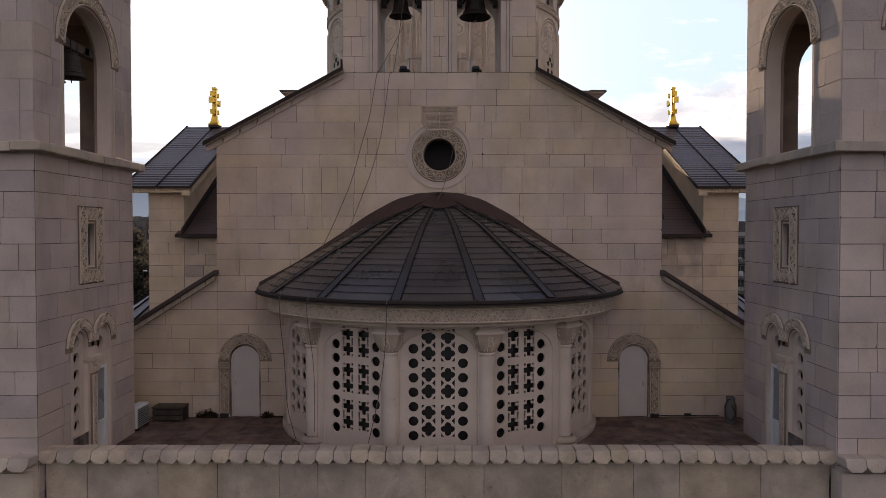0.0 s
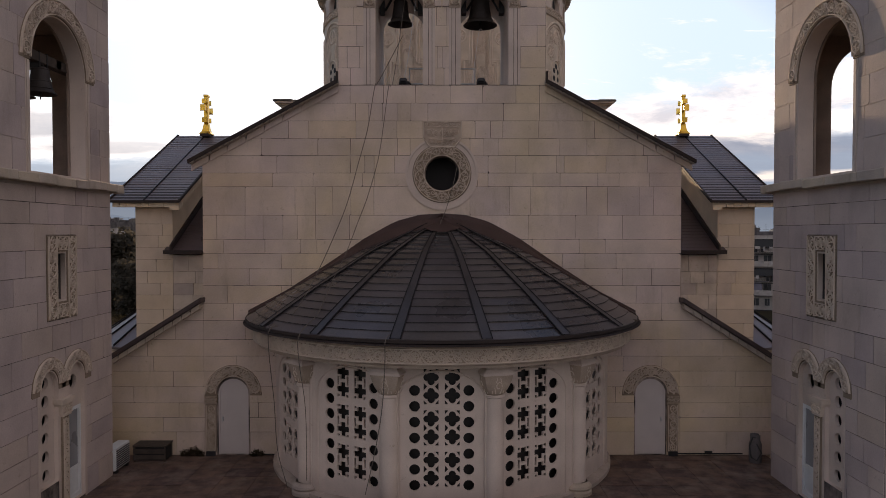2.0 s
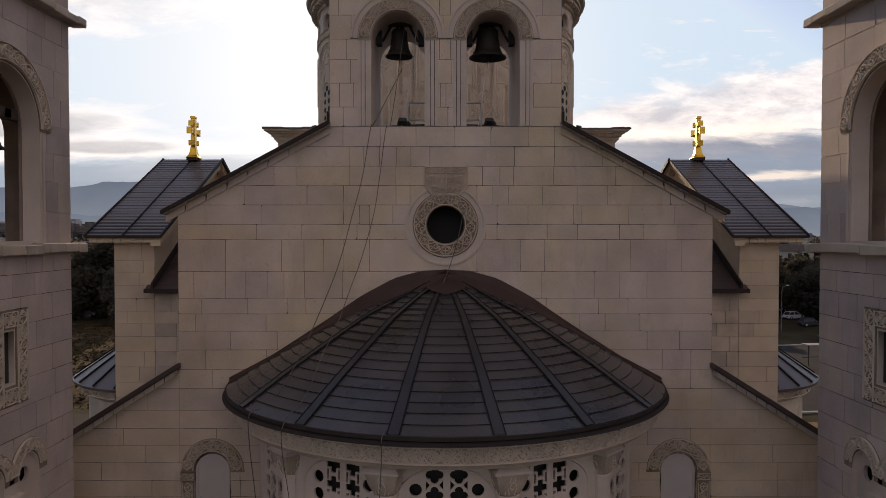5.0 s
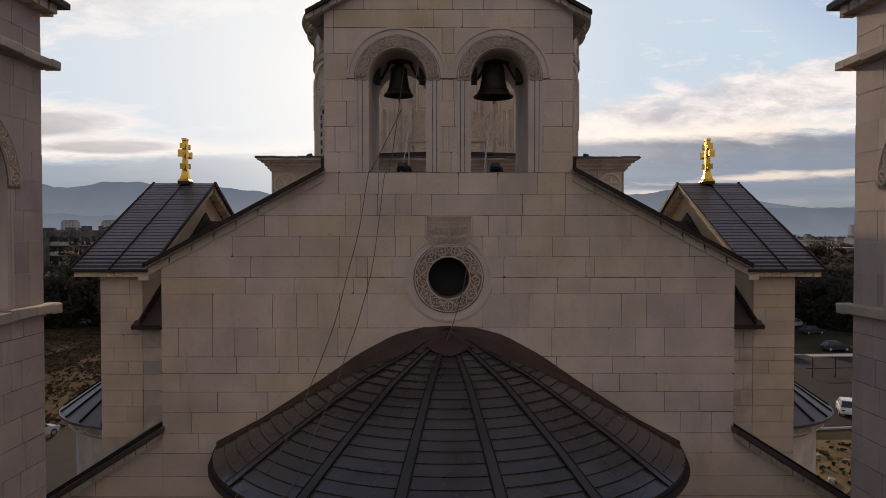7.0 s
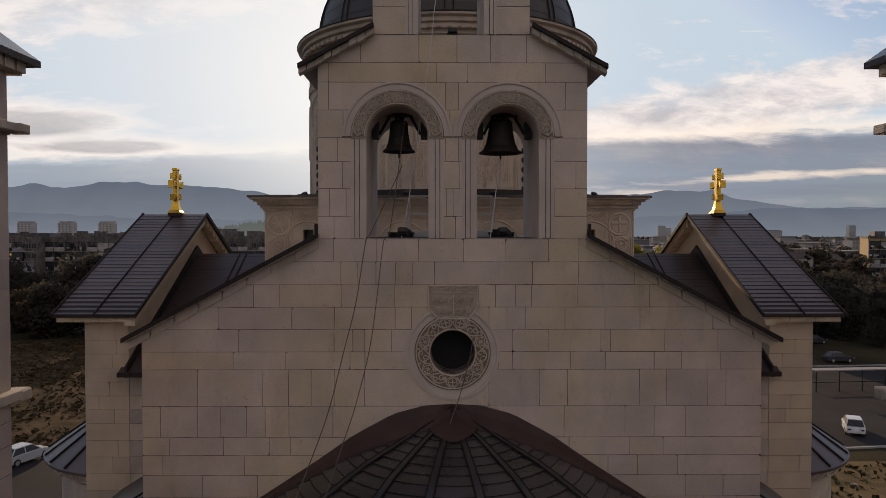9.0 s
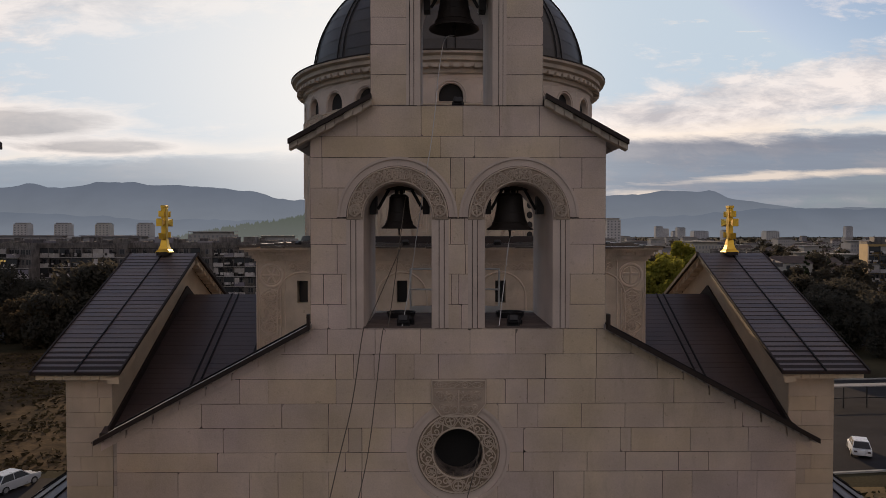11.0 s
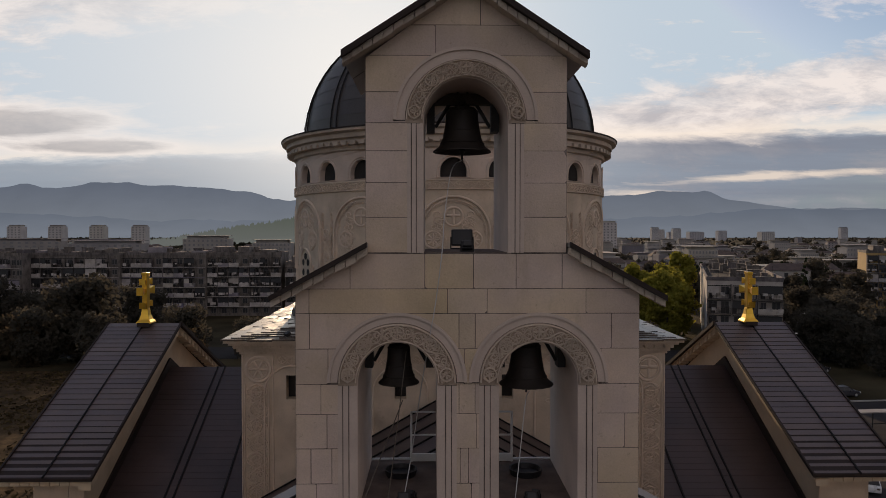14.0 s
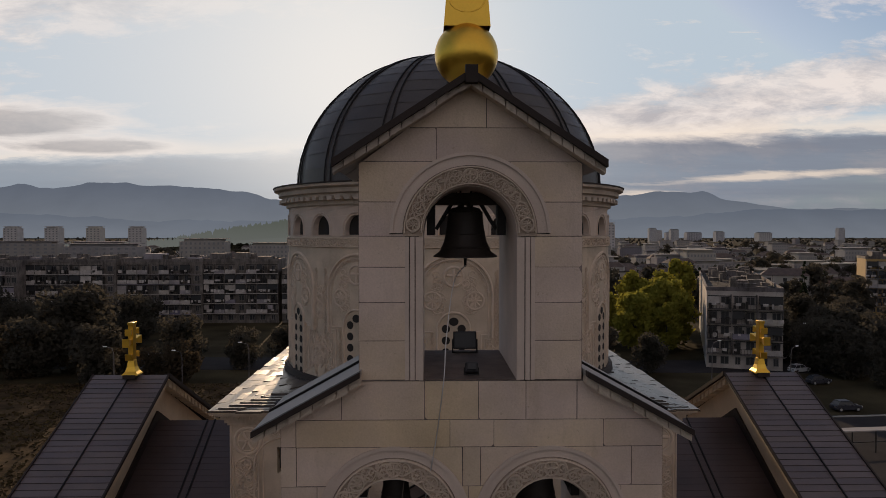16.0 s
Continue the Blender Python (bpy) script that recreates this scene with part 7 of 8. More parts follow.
# ---------------------------------------------------------------- blocks of flats
def window_mesh(w, h, mat=WINDOW):
    """Frame and pane, set in the face; local x along the wall, z up, -y outwards."""
    bm = bmesh.new()
    box(bm, -w / 2, w / 2, 0.02, 0.08, 0, h)
    me = bpy.data.meshes.new("window_pane")
    bm.to_mesh(me)
    bm.free()
    me.materials.append(mat)
    bm = bmesh.new()
    t = 0.08
    for a, b, c, d in ((-w / 2 - t, -w / 2, -t, h + t), (w / 2, w / 2 + t, -t, h + t), (-w / 2, w / 2, -t, 0), (-w / 2, w / 2, h, h + t), (-t / 2, t / 2, 0, h)):
        box(bm, a, b, -0.03, 0.1, c, d)
    fm = bpy.data.meshes.new("window_frame")
    bm.to_mesh(fm)
    bm.free()
    fm.materials.append(FRAME)
    return me, fm


WM = window_mesh(1.3, 1.35)
WS = window_mesh(0.8, 1.3)
WL = window_mesh(1.3, 1.35, LIT)


def apartment(at, turn, w, d, storeys, label, mat=CONC, seed=1, bays=8, balconies=True, roof_stuff=True, name="apartment_building", lit=()):
    """A slab block: body, plinth floor, roof parapet, windows, balconies with slabs and fronts, roof huts."""
    rng = random.Random(seed)
    b = thing(name, label, "apartment building", group="blocks of flats", at=at)
    b.rotation_euler[2] = radians(turn)
    hs = 2.85
    H = storeys * hs + 0.6
    bm = bmesh.new()
    box(bm, -w / 2, w / 2, 0, d, -0.3, H)
    part("wall", bm, mat, b)
    bm = bmesh.new()
    for x0, x1, y0, y1 in ((-w / 2 - 0.1, w / 2 + 0.1, -0.1, 0.2), (-w / 2 - 0.1, w / 2 + 0.1, d - 0.2, d + 0.1), (-w / 2 - 0.1, -w / 2 + 0.2, 0.2, d - 0.2), (w / 2 - 0.2, w / 2 + 0.1, 0.2, d - 0.2)):
        box(bm, x0, x1, y0, y1, H - 0.05, H + rng.uniform(0.7, 0.75))
    part("roof_parapet", bm, CONC, b)
    bm = bmesh.new()
    box(bm, -w / 2 + 0.2, w / 2 - 0.2, 0.2, d - 0.2, H, H + 0.05)
    roof = part("roof", bm, ROOFFELT, b)
    if roof_stuff:
        x = -w / 2 + rng.uniform(0.3, 2.0)
        while x < w / 2 - 2.5 and d < 20:
            aw, ah = rng.uniform(1.5, 5.0), rng.uniform(0.9, 2.4)
            bm = bmesh.new()
            box(bm, x, min(x + aw, w / 2 - 0.3), rng.uniform(0.25, 1.2), d * 0.6, H + 0.05, H + ah)
            attic = part("attic_room", bm, BALC if rng.random() < 0.3 else CONC, roof)
            x += aw + rng.uniform(0.4, 3.5)
        for k in range(max(2, int(w * d / 20))):
            x, y = rng.uniform(-w / 2 + 1.5, w / 2 - 1.5), rng.uniform(1.0, d - 2)
            hw, hh = rng.uniform(0.25, 1.4), rng.uniform(0.6, 2.2)
            bm = bmesh.new()
            box(bm, x - hw, x + hw, y - 0.6, y + 0.6, H, H + hh)
            box(bm, x - hw - 0.1, x + hw + 0.1, y - 0.7, y + 0.7, H + hh, H + hh + 0.12)
            part("roof_hut" if hw > 0.9 else "chimney", bm, CONC, roof)
        bm = bmesh.new()
        for k in range(int(w * d / 30)):
            x, y = rng.uniform(-w / 2, w / 2), rng.uniform(0.5, d - 0.5)
            tube(bm, [(x, y, H), (x, y, H + rng.uniform(1.2, 2.6))], 0.03, 4)
            box(bm, x - 0.5, x + 0.5, y - 0.02, y + 0.02, H + 1.1, H + 1.14)
        part("aerial_cluster", bm, IRON, roof, kind="stuff")
    bw = w / bays
    cloth, junk = bmesh.new(), bmesh.new()
    for fl in range(storeys):
        z = fl * hs + 0.9
        if balconies and fl and d < 20:
            bm = bmesh.new()
            box(bm, -w / 2, w / 2, -1.32, -1.251, z - 0.98, z - 0.84)
            part("floor_band", bm, BALC, b)
        for k in range(bays):
            x = -w / 2 + (k + 0.5) * bw
            loggia = balconies and (k % 4 != 3 or rng.random() < 0.25) and fl > 0
            nwin = 1 if bw < 3.2 else 2
            for j in range(nwin):
                xx = x + (j - (nwin - 1) / 2) * bw * 0.48
                pane, fr = (WL if (fl, k) in lit else WM if rng.random() < 0.7 else WS)
                ob = new("window", pane)
                ob.parent, ob.location = b, (xx, -0.07, z)
                fo = new("window_frame", fr)
                fo.parent, fo.location = ob, (0, 0, 0)
            if loggia:
                bm = bmesh.new()
                box(bm, x - bw * 0.47, x + bw * 0.47, -1.25, 0, z - 0.95, z - 0.80)
                sl = part("balcony", bm, CONC, b)
                for q in range(rng.randint(1, 3)):
                    cx, cw, ch = x + rng.uniform(-0.4, 0.4) * bw, rng.uniform(0.15, 0.5), rng.uniform(0.3, 0.8)
                    box(cloth, cx - cw, cx + cw, -1.30, -1.27, z + 0.25 - ch, z + 0.25 + rng.uniform(0, 0.1))
                for q in range(rng.randint(2, 4)):
                    cx, cw, cz = x + rng.uniform(-0.44, 0.44) * bw, rng.uniform(0.08, 0.4), z - 0.8
                    box(junk, cx - cw, cx + cw, -1.15, rng.uniform(-0.9, -0.2), cz, cz + rng.uniform(0.6, 2.0))
                box(junk, x - bw * 0.47, x + bw * 0.47, -1.31, -1.27, z + 1.55, z + 1.72)
                style = rng.random()
                bm = bmesh.new()
                if style < 0.55:
                    box(bm, x - bw * 0.47, x + bw * 0.47, -1.25, -1.17, z - 0.80, z + 0.22)
                    for q in (-1, 1):
                        box(bm, x + q * bw * 0.45 - 0.04, x + q * bw * 0.45 + 0.04, -1.17, 0, z - 0.80, z + 0.22)
                    part("balcony_front", bm, BALC, sl)
                else:
                    for q in range(9):
                        xx = x - bw * 0.46 + q * bw * 0.92 / 8
                        box(bm, xx - 0.02, xx + 0.02, -1.24, -1.2, z - 0.80, z + 0.2)
                    box(bm, x - bw * 0.47, x + bw * 0.47, -1.25, -1.19, z + 0.2, z + 0.25)
                    part("balcony_railing", bm, IRON, sl)
                if rng.random() < 0.45:
                    bm = bmesh.new()
                    box(bm, x - bw * 0.46, x + bw * rng.choice((0.0, 0.46)), -1.22, -1.16, z + 0.22, z + 1.75)
                    part("balcony_enclosure", bm, WINDOW if rng.random() < 0.6 else BALC, sl)
                for q in (-1, 1):
                    if rng.random() < 0.5:
                        bm = bmesh.new()
                        box(bm, x + q * bw * 0.47 - 0.08, x + q * bw * 0.47 + 0.08, -1.2, 0, z - 0.8, z + 1.9)
                        part("balcony_divider", bm, CONC, sl)
    if balconies:
        part("balcony_washing", cloth, WASHING, b, kind="stuff")
        part("balcony_clutter", junk, IRON, b, kind="stuff")
    return b


# row of flats to the north-west
row = [(-126, 184, -4, 26, 6, 8), (-101, 188, 0, 25, 6, 8), (-77, 190, 0, 24, 6, 8), (-54.5, 192, 2, 21, 6, 7), (-36, 193, 4, 14, 5, 5), (-22, 194, 4, 14, 5, 5)]
for k, (x, y, t, w, st, bays) in enumerate(row):
    apartment((x, y, GROUND), t, w, 12, st, "long grey concrete flats with cluttered balconies", seed=30 + k, bays=bays, lit={(4, 5)} if k == 0 else ())
# block with its end towards the church
apartment((59.0, 121, GROUND), -20, 13.4, 62, 5, "pale five-storey flats with balconies and a cluttered roof", mat=BLOCKREND, seed=51, bays=3)
apartment((150, 205, GROUND), -20, 26, 12, 6, "ochre six-storey flats in low sunlight", mat=OCHRE, seed=52, bays=8)


def tower_block(at, w, storeys, label, name="tower_block", mat=CONC_PALE, cols=6, cat="tower block", roof=True, depth=None):
    b = thing(name, label, cat, group="distant towers", at=at)
    h = storeys * 2.9
    d = depth or w * 0.8
    bm = bmesh.new()
    box(bm, -w / 2, w / 2, 0, d, 0, h)
    part("wall", bm, mat, b)
    if roof:
        bm = bmesh.new()
        box(bm, -w * 0.42, w * 0.42, d * 0.15, d * 0.85, h, h + 1.6)
        box(bm, -w * 0.5, w * 0.5, 0, d, h + 1.6, h + 2.0)
        part("roof", bm, mat, b)
    bm = bmesh.new()
    for f in range(storeys):
        for k in range(cols):
            x = -w / 2 + (k + 0.5) * w / cols
            box(bm, x - w / cols * 0.2, x + w / cols * 0.2, -0.12, 0.02, f * 2.9 + 0.8, f * 2.9 + 2.2)
    part("glazing", bm, FARGLASS, b, kind="stuff")
    return b


for px in (-511, -461, -411, -360):
    tower_block((px, 855, GROUND), 17, 11, "white ten-storey tower block far off in haze", mat=TOWERWHITE, cols=4)
for x, y, w, st in ((612, 1900, 20, 13), (645, 1950, 18, 11), (672, 1900, 22, 12), (800, 2300, 30, 9), (930, 2400, 24, 9), (760, 2000, 34, 9), (860, 2050, 26, 10), (1105, 1850, 18, 13), (1290, 1900, 22, 13), (1020, 2100, 40, 9)):
    tower_block((x, y, GROUND), w, st, "hazy high-rise flats on the skyline", mat=FARWHITE, cols=7)

tower_block((186, 720, GROUND), 15, 12, "pale twelve-storey tower block beyond the plane trees", mat=TOWERWHITE, cols=4)
MIDRISE = shade("pale_midrise_render", (0.30, 0.285, 0.27), 0.85, var=0.15, scale=0.1, bump=0.05, rand=0.45)
rng = random.Random(404)
for x, y, w, st in ((-205, 430, 46, 6), (-150, 455, 30, 7), (-110, 470, 26, 6), (-250, 520, 40, 6), (-330, 560, 60, 6)):
    tower_block((x, y, GROUND), w, st, "pale flat-roofed flats behind the long row", name="midrise_block", mat=MIDRISE, cols=10, depth=12)
for k in range(70):
    y = 330 * (4.2 ** rng.random())
    x = y * rng.uniform(0.2, 0.66)
    tower_block((x, y, GROUND), rng.uniform(8, 24), rng.choice((2, 3, 3, 4, 5)), "pale flat-roofed town building far off", name="midrise_block", mat=MIDRISE, cols=9, depth=11)

# low houses and sheds of the town
rng = random.Random(77)
protos = []
HOUSEPALE = shade("pale_house_render", (0.36, 0.34, 0.315), 0.85, var=0.12, scale=0.3, bump=0.1, stain=0.3, stain_col=(0.22, 0.2, 0.185), rand=0.35)
for k in range(5):
    w, d, st = rng.uniform(9, 16), rng.uniform(8, 12), rng.choice((1, 2, 2, 3))
    h = thing("house", ("small pale house with a clay tile roof" if k % 2 == 0 else "low flat-roofed town building"), "house", group="town houses", at=(200 + 25 * k, 330 + 20 * k, GROUND))
    bm = bmesh.new()
    box(bm, -w / 2, w / 2, 0, d, 0, st * 3)
    part("wall", bm, HOUSEPALE, h)
    bm = bmesh.new()
    if k % 2 == 0:
        a = [bm.verts.new(p) for p in ((-w / 2 - 0.4, -0.4, st * 3), (w / 2 + 0.4, -0.4, st * 3), (w / 2 + 0.4, d + 0.4, st * 3), (-w / 2 - 0.4, d + 0.4, st * 3))]
        r = [bm.verts.new((-w / 2 + 2.5, d / 2, st * 3 + 2.4)), bm.verts.new((w / 2 - 2.5, d / 2, st * 3 + 2.4))]
        bm.faces.new((a[0], a[1], r[1], r[0]))
        bm.faces.new((a[2], a[3], r[0], r[1]))
        bm.faces.new((a[1], a[2], r[1]))
        bm.faces.new((a[3], a[0], r[0]))
        bm.faces.new(a[::-1])
        part("roof", bm, TILE, h)
    else:
        box(bm, -w / 2 - 0.3, w / 2 + 0.3, -0.3, d + 0.3, st * 3, st * 3 + 0.4)
        part("roof", bm, ROOFFELT, h)
    bm = bmesh.new()
    for f in range(st):
        for j in range(3):
            x = -w / 2 + (j + 0.5) * w / 3
            box(bm, x - 0.6, x + 0.6, -0.06, 0.05, f * 3 + 0.9, f * 3 + 2.2)
    part("glazing", bm, WINDOW, h, kind="stuff")
    protos.append(h)
for k in range(300):
    y = 240 * (6.5 ** rng.random())
    lim = y * 0.66
    x = rng.uniform(0.14 * y, lim) if rng.random() < 0.75 else rng.uniform(-lim, -0.1 * y)
    if x < 0 and y < 240:
        continue
    m = Matrix.Translation((x, y, GROUND)) @ Matrix.Rotation(rng.uniform(-0.5, 0.5), 4, "Z")
    c = copy_thing(protos[k % 5], m)
    s = rng.uniform(0.6, 1.15)
    c.scale = (s, s, s)


# ---------------------------------------------------------------- trees
def leafy(name, colour, tone=0.35):
    m = shade(name, colour, 0.85, var=tone, scale=0.5, bump=0.0, fine=3, spec=0.08)
    b = m.node_tree.nodes["Principled BSDF"]
    b.inputs["Transmission Weight"].default_value = 0.0
    b.inputs["Subsurface Weight"].default_value = 0.0
    nt = m.node_tree
    tr = nt.nodes.new("ShaderNodeBsdfTranslucent")
    tr.inputs[0].default_value = (*[min(1, c * 1.6) for c in colour], 1)
    mx = nt.nodes.new("ShaderNodeMixShader")
    mx.inputs[0].default_value = 0.4
    nt.links.new(b.outputs[0], mx.inputs[1])
    nt.links.new(tr.outputs[0], mx.inputs[2])
    nt.links.new(mx.outputs[0], nt.nodes["Material Output"].inputs[0])
    return m


LEAF_DARK = leafy("dark_foliage", (0.064, 0.058, 0.046))
LEAF_YEL = leafy("yellow_green_foliage", (0.21, 0.195, 0.035))
LEAF_BROWN = leafy("autumn_foliage", (0.06, 0.046, 0.03))
LEAF_CYP = leafy("cypress_foliage", (0.022, 0.032, 0.016))
BARK = shade("bark", (0.07, 0.055, 0.042), 0.95, var=0.3, scale=3, bump=0.5)


def crown_mesh(h, r, lobes, leaves, size, seed, mat, base=0.3, tall=False):
    rng = random.Random(seed)
    bm = bmesh.new()
    cs = []
    for k in range(lobes):
        t = rng.uniform(base, 0.92)
        k2 = math.sin(math.pi * min(0.98, (t - base) / (1.05 - base) * 0.85 + 0.15)) if not tall else 1 - 0.75 * abs(t - 0.45)
        a, q = rng.uniform(0, 6.28), r * k2 * math.sqrt(rng.random()) * 0.75
        cs.append((q * math.cos(a), q * math.sin(a), h * t, r * rng.uniform(0.22, 0.42)))
    for k in range(leaves):
        c = rng.choice(cs)
        d = Vector((rng.gauss(0, 1), rng.gauss(0, 1), rng.gauss(0, 0.8))).normalized() * c[3] * (0.55 + 0.5 * rng.random())
        p = Vector(c[:3]) + d
        u = Vector((rng.gauss(0, 1), rng.gauss(0, 1), rng.gauss(0, 1))).normalized()
        v = u.orthogonal().normalized()
        w = u.cross(v)
        s = size * rng.uniform(0.6, 1.4)
        a, b2 = v * s, w * s * 0.7
        bm.faces.new([bm.verts.new(p - a), bm.verts.new(p + b2 * 0.9), bm.verts.new(p + a), bm.verts.new(p - b2)])
    me = bpy.data.meshes.new("crown")
    bm.to_mesh(me)
    bm.free()
    me.materials.append(mat)
    return me, cs


def tree(at, h, r, label, mat, seed, lobes=26, leaves=2600, size=0.34, base=0.25, tall=False, group="trees", limbs=7):
    t = thing("tree", label, "tree", group=group, at=at)
    me, cs = crown_mesh(h, r, lobes, leaves, size, seed, mat, base, tall)
    part("crown", me, mat, t)
    rng = random.Random(seed)
    bm = bmesh.new()
    tube(bm, [(0, 0, -0.2), (0.1, 0, h * 0.2), (0.0, 0.1, h * 0.45), (0, 0, h * 0.8)], [h * 0.03, h * 0.022, h * 0.016, h * 0.004], 7)
    tk = part("trunk", bm, BARK, t)
    for c in cs[:limbs]:
        bm = bmesh.new()
        z0 = max(h * 0.15, c[2] * 0.6)
        tube(bm, [(0, 0, z0), (c[0] * 0.5, c[1] * 0.5, (z0 + c[2]) / 2 + 0.2), c[:3]], [h * 0.012, h * 0.008, h * 0.003], 5)
        part("limb", bm, BARK, tk)
    return t


rng = random.Random(12)
g = Vector((0, 0, GROUND))
y1 = tree((52.0, 150, GROUND), 15.5, 5.6, "tall yellow-green plane tree in low sunlight", LEAF_YEL, 1, 40, 5200, 0.5, 0.2)
y4 = tree((37.5, 150, GROUND), 11.0, 4.6, "yellow-green plane tree in low sunlight", LEAF_YEL, 8, 36, 4000, 0.5, 0.15)
y2 = tree((44.0, 140, GROUND), 12.8, 5.2, "tall yellow-green plane tree in low sunlight", LEAF_YEL, 2, 40, 4800, 0.5, 0.2)
y3 = tree((65.0, 172, GROUND), 20.0, 4.2, "tall green plane tree beside the flats", LEAF_YEL, 3, 36, 4400, 0.5, 0.2)
d1 = tree((-48, 124, GROUND), 10.0, 5.6, "dark broad-crowned tree in shade", LEAF_DARK, 4, 34, 5600, 0.30, 0.18, limbs=3)
d2 = tree((-58, 110, GROUND), 10.0, 5.6, "dark broad-crowned tree in shade", LEAF_DARK, 5, 30, 5200, 0.30, 0.18, limbs=3)
b1 = tree((-44, 112, GROUND), 6.5, 4.0, "low brown autumn tree at the field's edge", LEAF_BROWN, 6, 24, 2200, 0.3, 0.1, limbs=3)
c1 = tree((92, 230, GROUND), 15.0, 1.7, "narrow dark green cypress tree", LEAF_CYP, 7, 26, 1500, 0.3, 0.06, True, limbs=0)
m = lambda x, y, s: Matrix.Translation((x, y, GROUND)) @ Matrix.Rotation(rng.uniform(0, 6.28), 4, "Z")


fd1 = tree((70, 260, GROUND), 12.0, 6.2, "dark broad-crowned tree among town houses", LEAF_DARK, 14, 30, 1500, 0.6, 0.18, limbs=0)
fd2 = tree((-82, 262, GROUND), 10.0, 5.6, "dark broad-crowned tree among town houses", LEAF_DARK, 15, 28, 1400, 0.6, 0.18, limbs=0)


def plant(src, x, y, s):
    c = copy_thing(src, m(x, y, s))
    c.scale = (s, s, s)


for x, y, s in ((-66, 122, 1.25), (-80, 128, 1.1), (-92, 120, 1.3), (-104, 126, 1.2), (-116, 118, 1.15), (-36, 124, 0.6), (-30, 132, 0.55), (-72, 116, 0.8), (-24, 128, 0.6)):
    plant(d1 if x % 4 < 2 else d2, x, y, s * (0.82 if x < -76 else 1.25))
for x, y, s in ((-66, 120, 0.9), (-74, 116, 1.3), (-82, 122, 1.2), (-58, 118, 0.8), (-90, 118, 1.0), (-50, 114, 0.8), (-98, 116, 1.2)):
    plant(b1, x, y, s)
for x, y, s in ((72, 118, 1.1), (80, 124, 1.25), (88, 112, 1.2), (97, 120, 1.3), (76, 104, 0.9), (86, 100, 0.85), (106, 114, 1.2), (118, 122, 1.3), (94, 102, 0.9), (112, 98, 1.0), (70, 130, 1.0), (84, 136, 1.2), (100, 138, 1.2), (116, 142, 1.3), (40, 118, 0.8), (34, 126, 0.8), (128, 130, 1.3), (30, 110, 0.6)):
    plant(d2 if int(x) % 3 else d1, x, y, s * 0.9)
for k in range(14):
    plant(d1 if k % 2 else d2, -128 + 4.6 * k + rng.uniform(-2, 2), rng.uniform(146, 170), rng.uniform(0.9, 1.25))
for k in range(26):
    plant(d2 if k % 2 else d1, rng.uniform(74, 150), rng.uniform(92, 170), rng.uniform(0.7, 1.05))
for x, y, s in ((47.5, 147, 0.95), (57.5, 152, 0.95), (54, 144, 0.8), (50, 162, 1.05), (41, 158, 0.9), (50, 138, 0.7), (62, 180, 1.0)):
    plant(y2 if x < 50 else y1, x, y, s)
for k in range(26):
    y = rng.uniform(190, 420)
    plant(c1, rng.uniform(0.2, 0.62) * y, y, rng.uniform(0.6, 1.0))
for k in range(120):
    y = 200 * (6.0 ** rng.random())
    x = rng.uniform(0.13, 0.66) * y if rng.random() < 0.8 else -rng.uniform(0.1, 0.62) * max(y, 230)
    if x < 0 and y < 225:
        continue
    plant(rng.choice((fd1, fd2)), x, y, rng.uniform(0.6, 1.15))

# Haze and daylight are put into an emission colour, graded by height.
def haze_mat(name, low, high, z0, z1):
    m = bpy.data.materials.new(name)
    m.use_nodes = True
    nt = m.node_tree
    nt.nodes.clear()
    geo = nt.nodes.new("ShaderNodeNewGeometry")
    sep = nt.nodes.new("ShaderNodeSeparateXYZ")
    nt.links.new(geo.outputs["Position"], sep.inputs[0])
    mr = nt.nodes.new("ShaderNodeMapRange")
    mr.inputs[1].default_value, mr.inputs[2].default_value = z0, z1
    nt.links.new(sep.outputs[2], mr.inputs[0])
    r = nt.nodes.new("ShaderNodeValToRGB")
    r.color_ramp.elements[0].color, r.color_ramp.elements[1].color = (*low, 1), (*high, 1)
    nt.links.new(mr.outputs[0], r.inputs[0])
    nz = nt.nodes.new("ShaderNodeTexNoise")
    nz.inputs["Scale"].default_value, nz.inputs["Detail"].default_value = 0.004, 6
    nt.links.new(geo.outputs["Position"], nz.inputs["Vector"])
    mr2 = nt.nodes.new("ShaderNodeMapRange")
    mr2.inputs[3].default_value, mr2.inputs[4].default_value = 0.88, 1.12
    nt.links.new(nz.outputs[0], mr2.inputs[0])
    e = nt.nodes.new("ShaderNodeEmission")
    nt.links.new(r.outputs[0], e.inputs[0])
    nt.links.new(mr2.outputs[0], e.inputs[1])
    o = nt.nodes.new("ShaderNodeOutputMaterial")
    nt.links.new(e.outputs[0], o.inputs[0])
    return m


# far woods on a low hill, north
bm = bmesh.new()
rng = random.Random(21)
HX, HY = -170, 1150
hv = []
for j in range(14):
    rowv = []
    for i in range(40):
        x, y = HX + (i - 20) * 26, HY + (j - 3) * 36
        k = math.exp(-((x - HX) / 205.0) ** 2) * math.exp(-((j - 5) / 4.5) ** 2)
        rowv.append(bm.verts.new((x, y, GROUND - 0.5 + 74 * k * (0.8 + 0.3 * noise.noise(Vector((x, y, 0)) * 0.006)))))
    hv.append(rowv)
for p, q in zip(hv, hv[1:]):
    for i in range(39):
        bm.faces.new((p[i], p[i + 1], q[i + 1], q[i]))
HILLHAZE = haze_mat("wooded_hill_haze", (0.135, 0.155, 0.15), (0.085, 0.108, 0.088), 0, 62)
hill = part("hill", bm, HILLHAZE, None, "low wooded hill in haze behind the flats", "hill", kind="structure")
bm = bmesh.new()
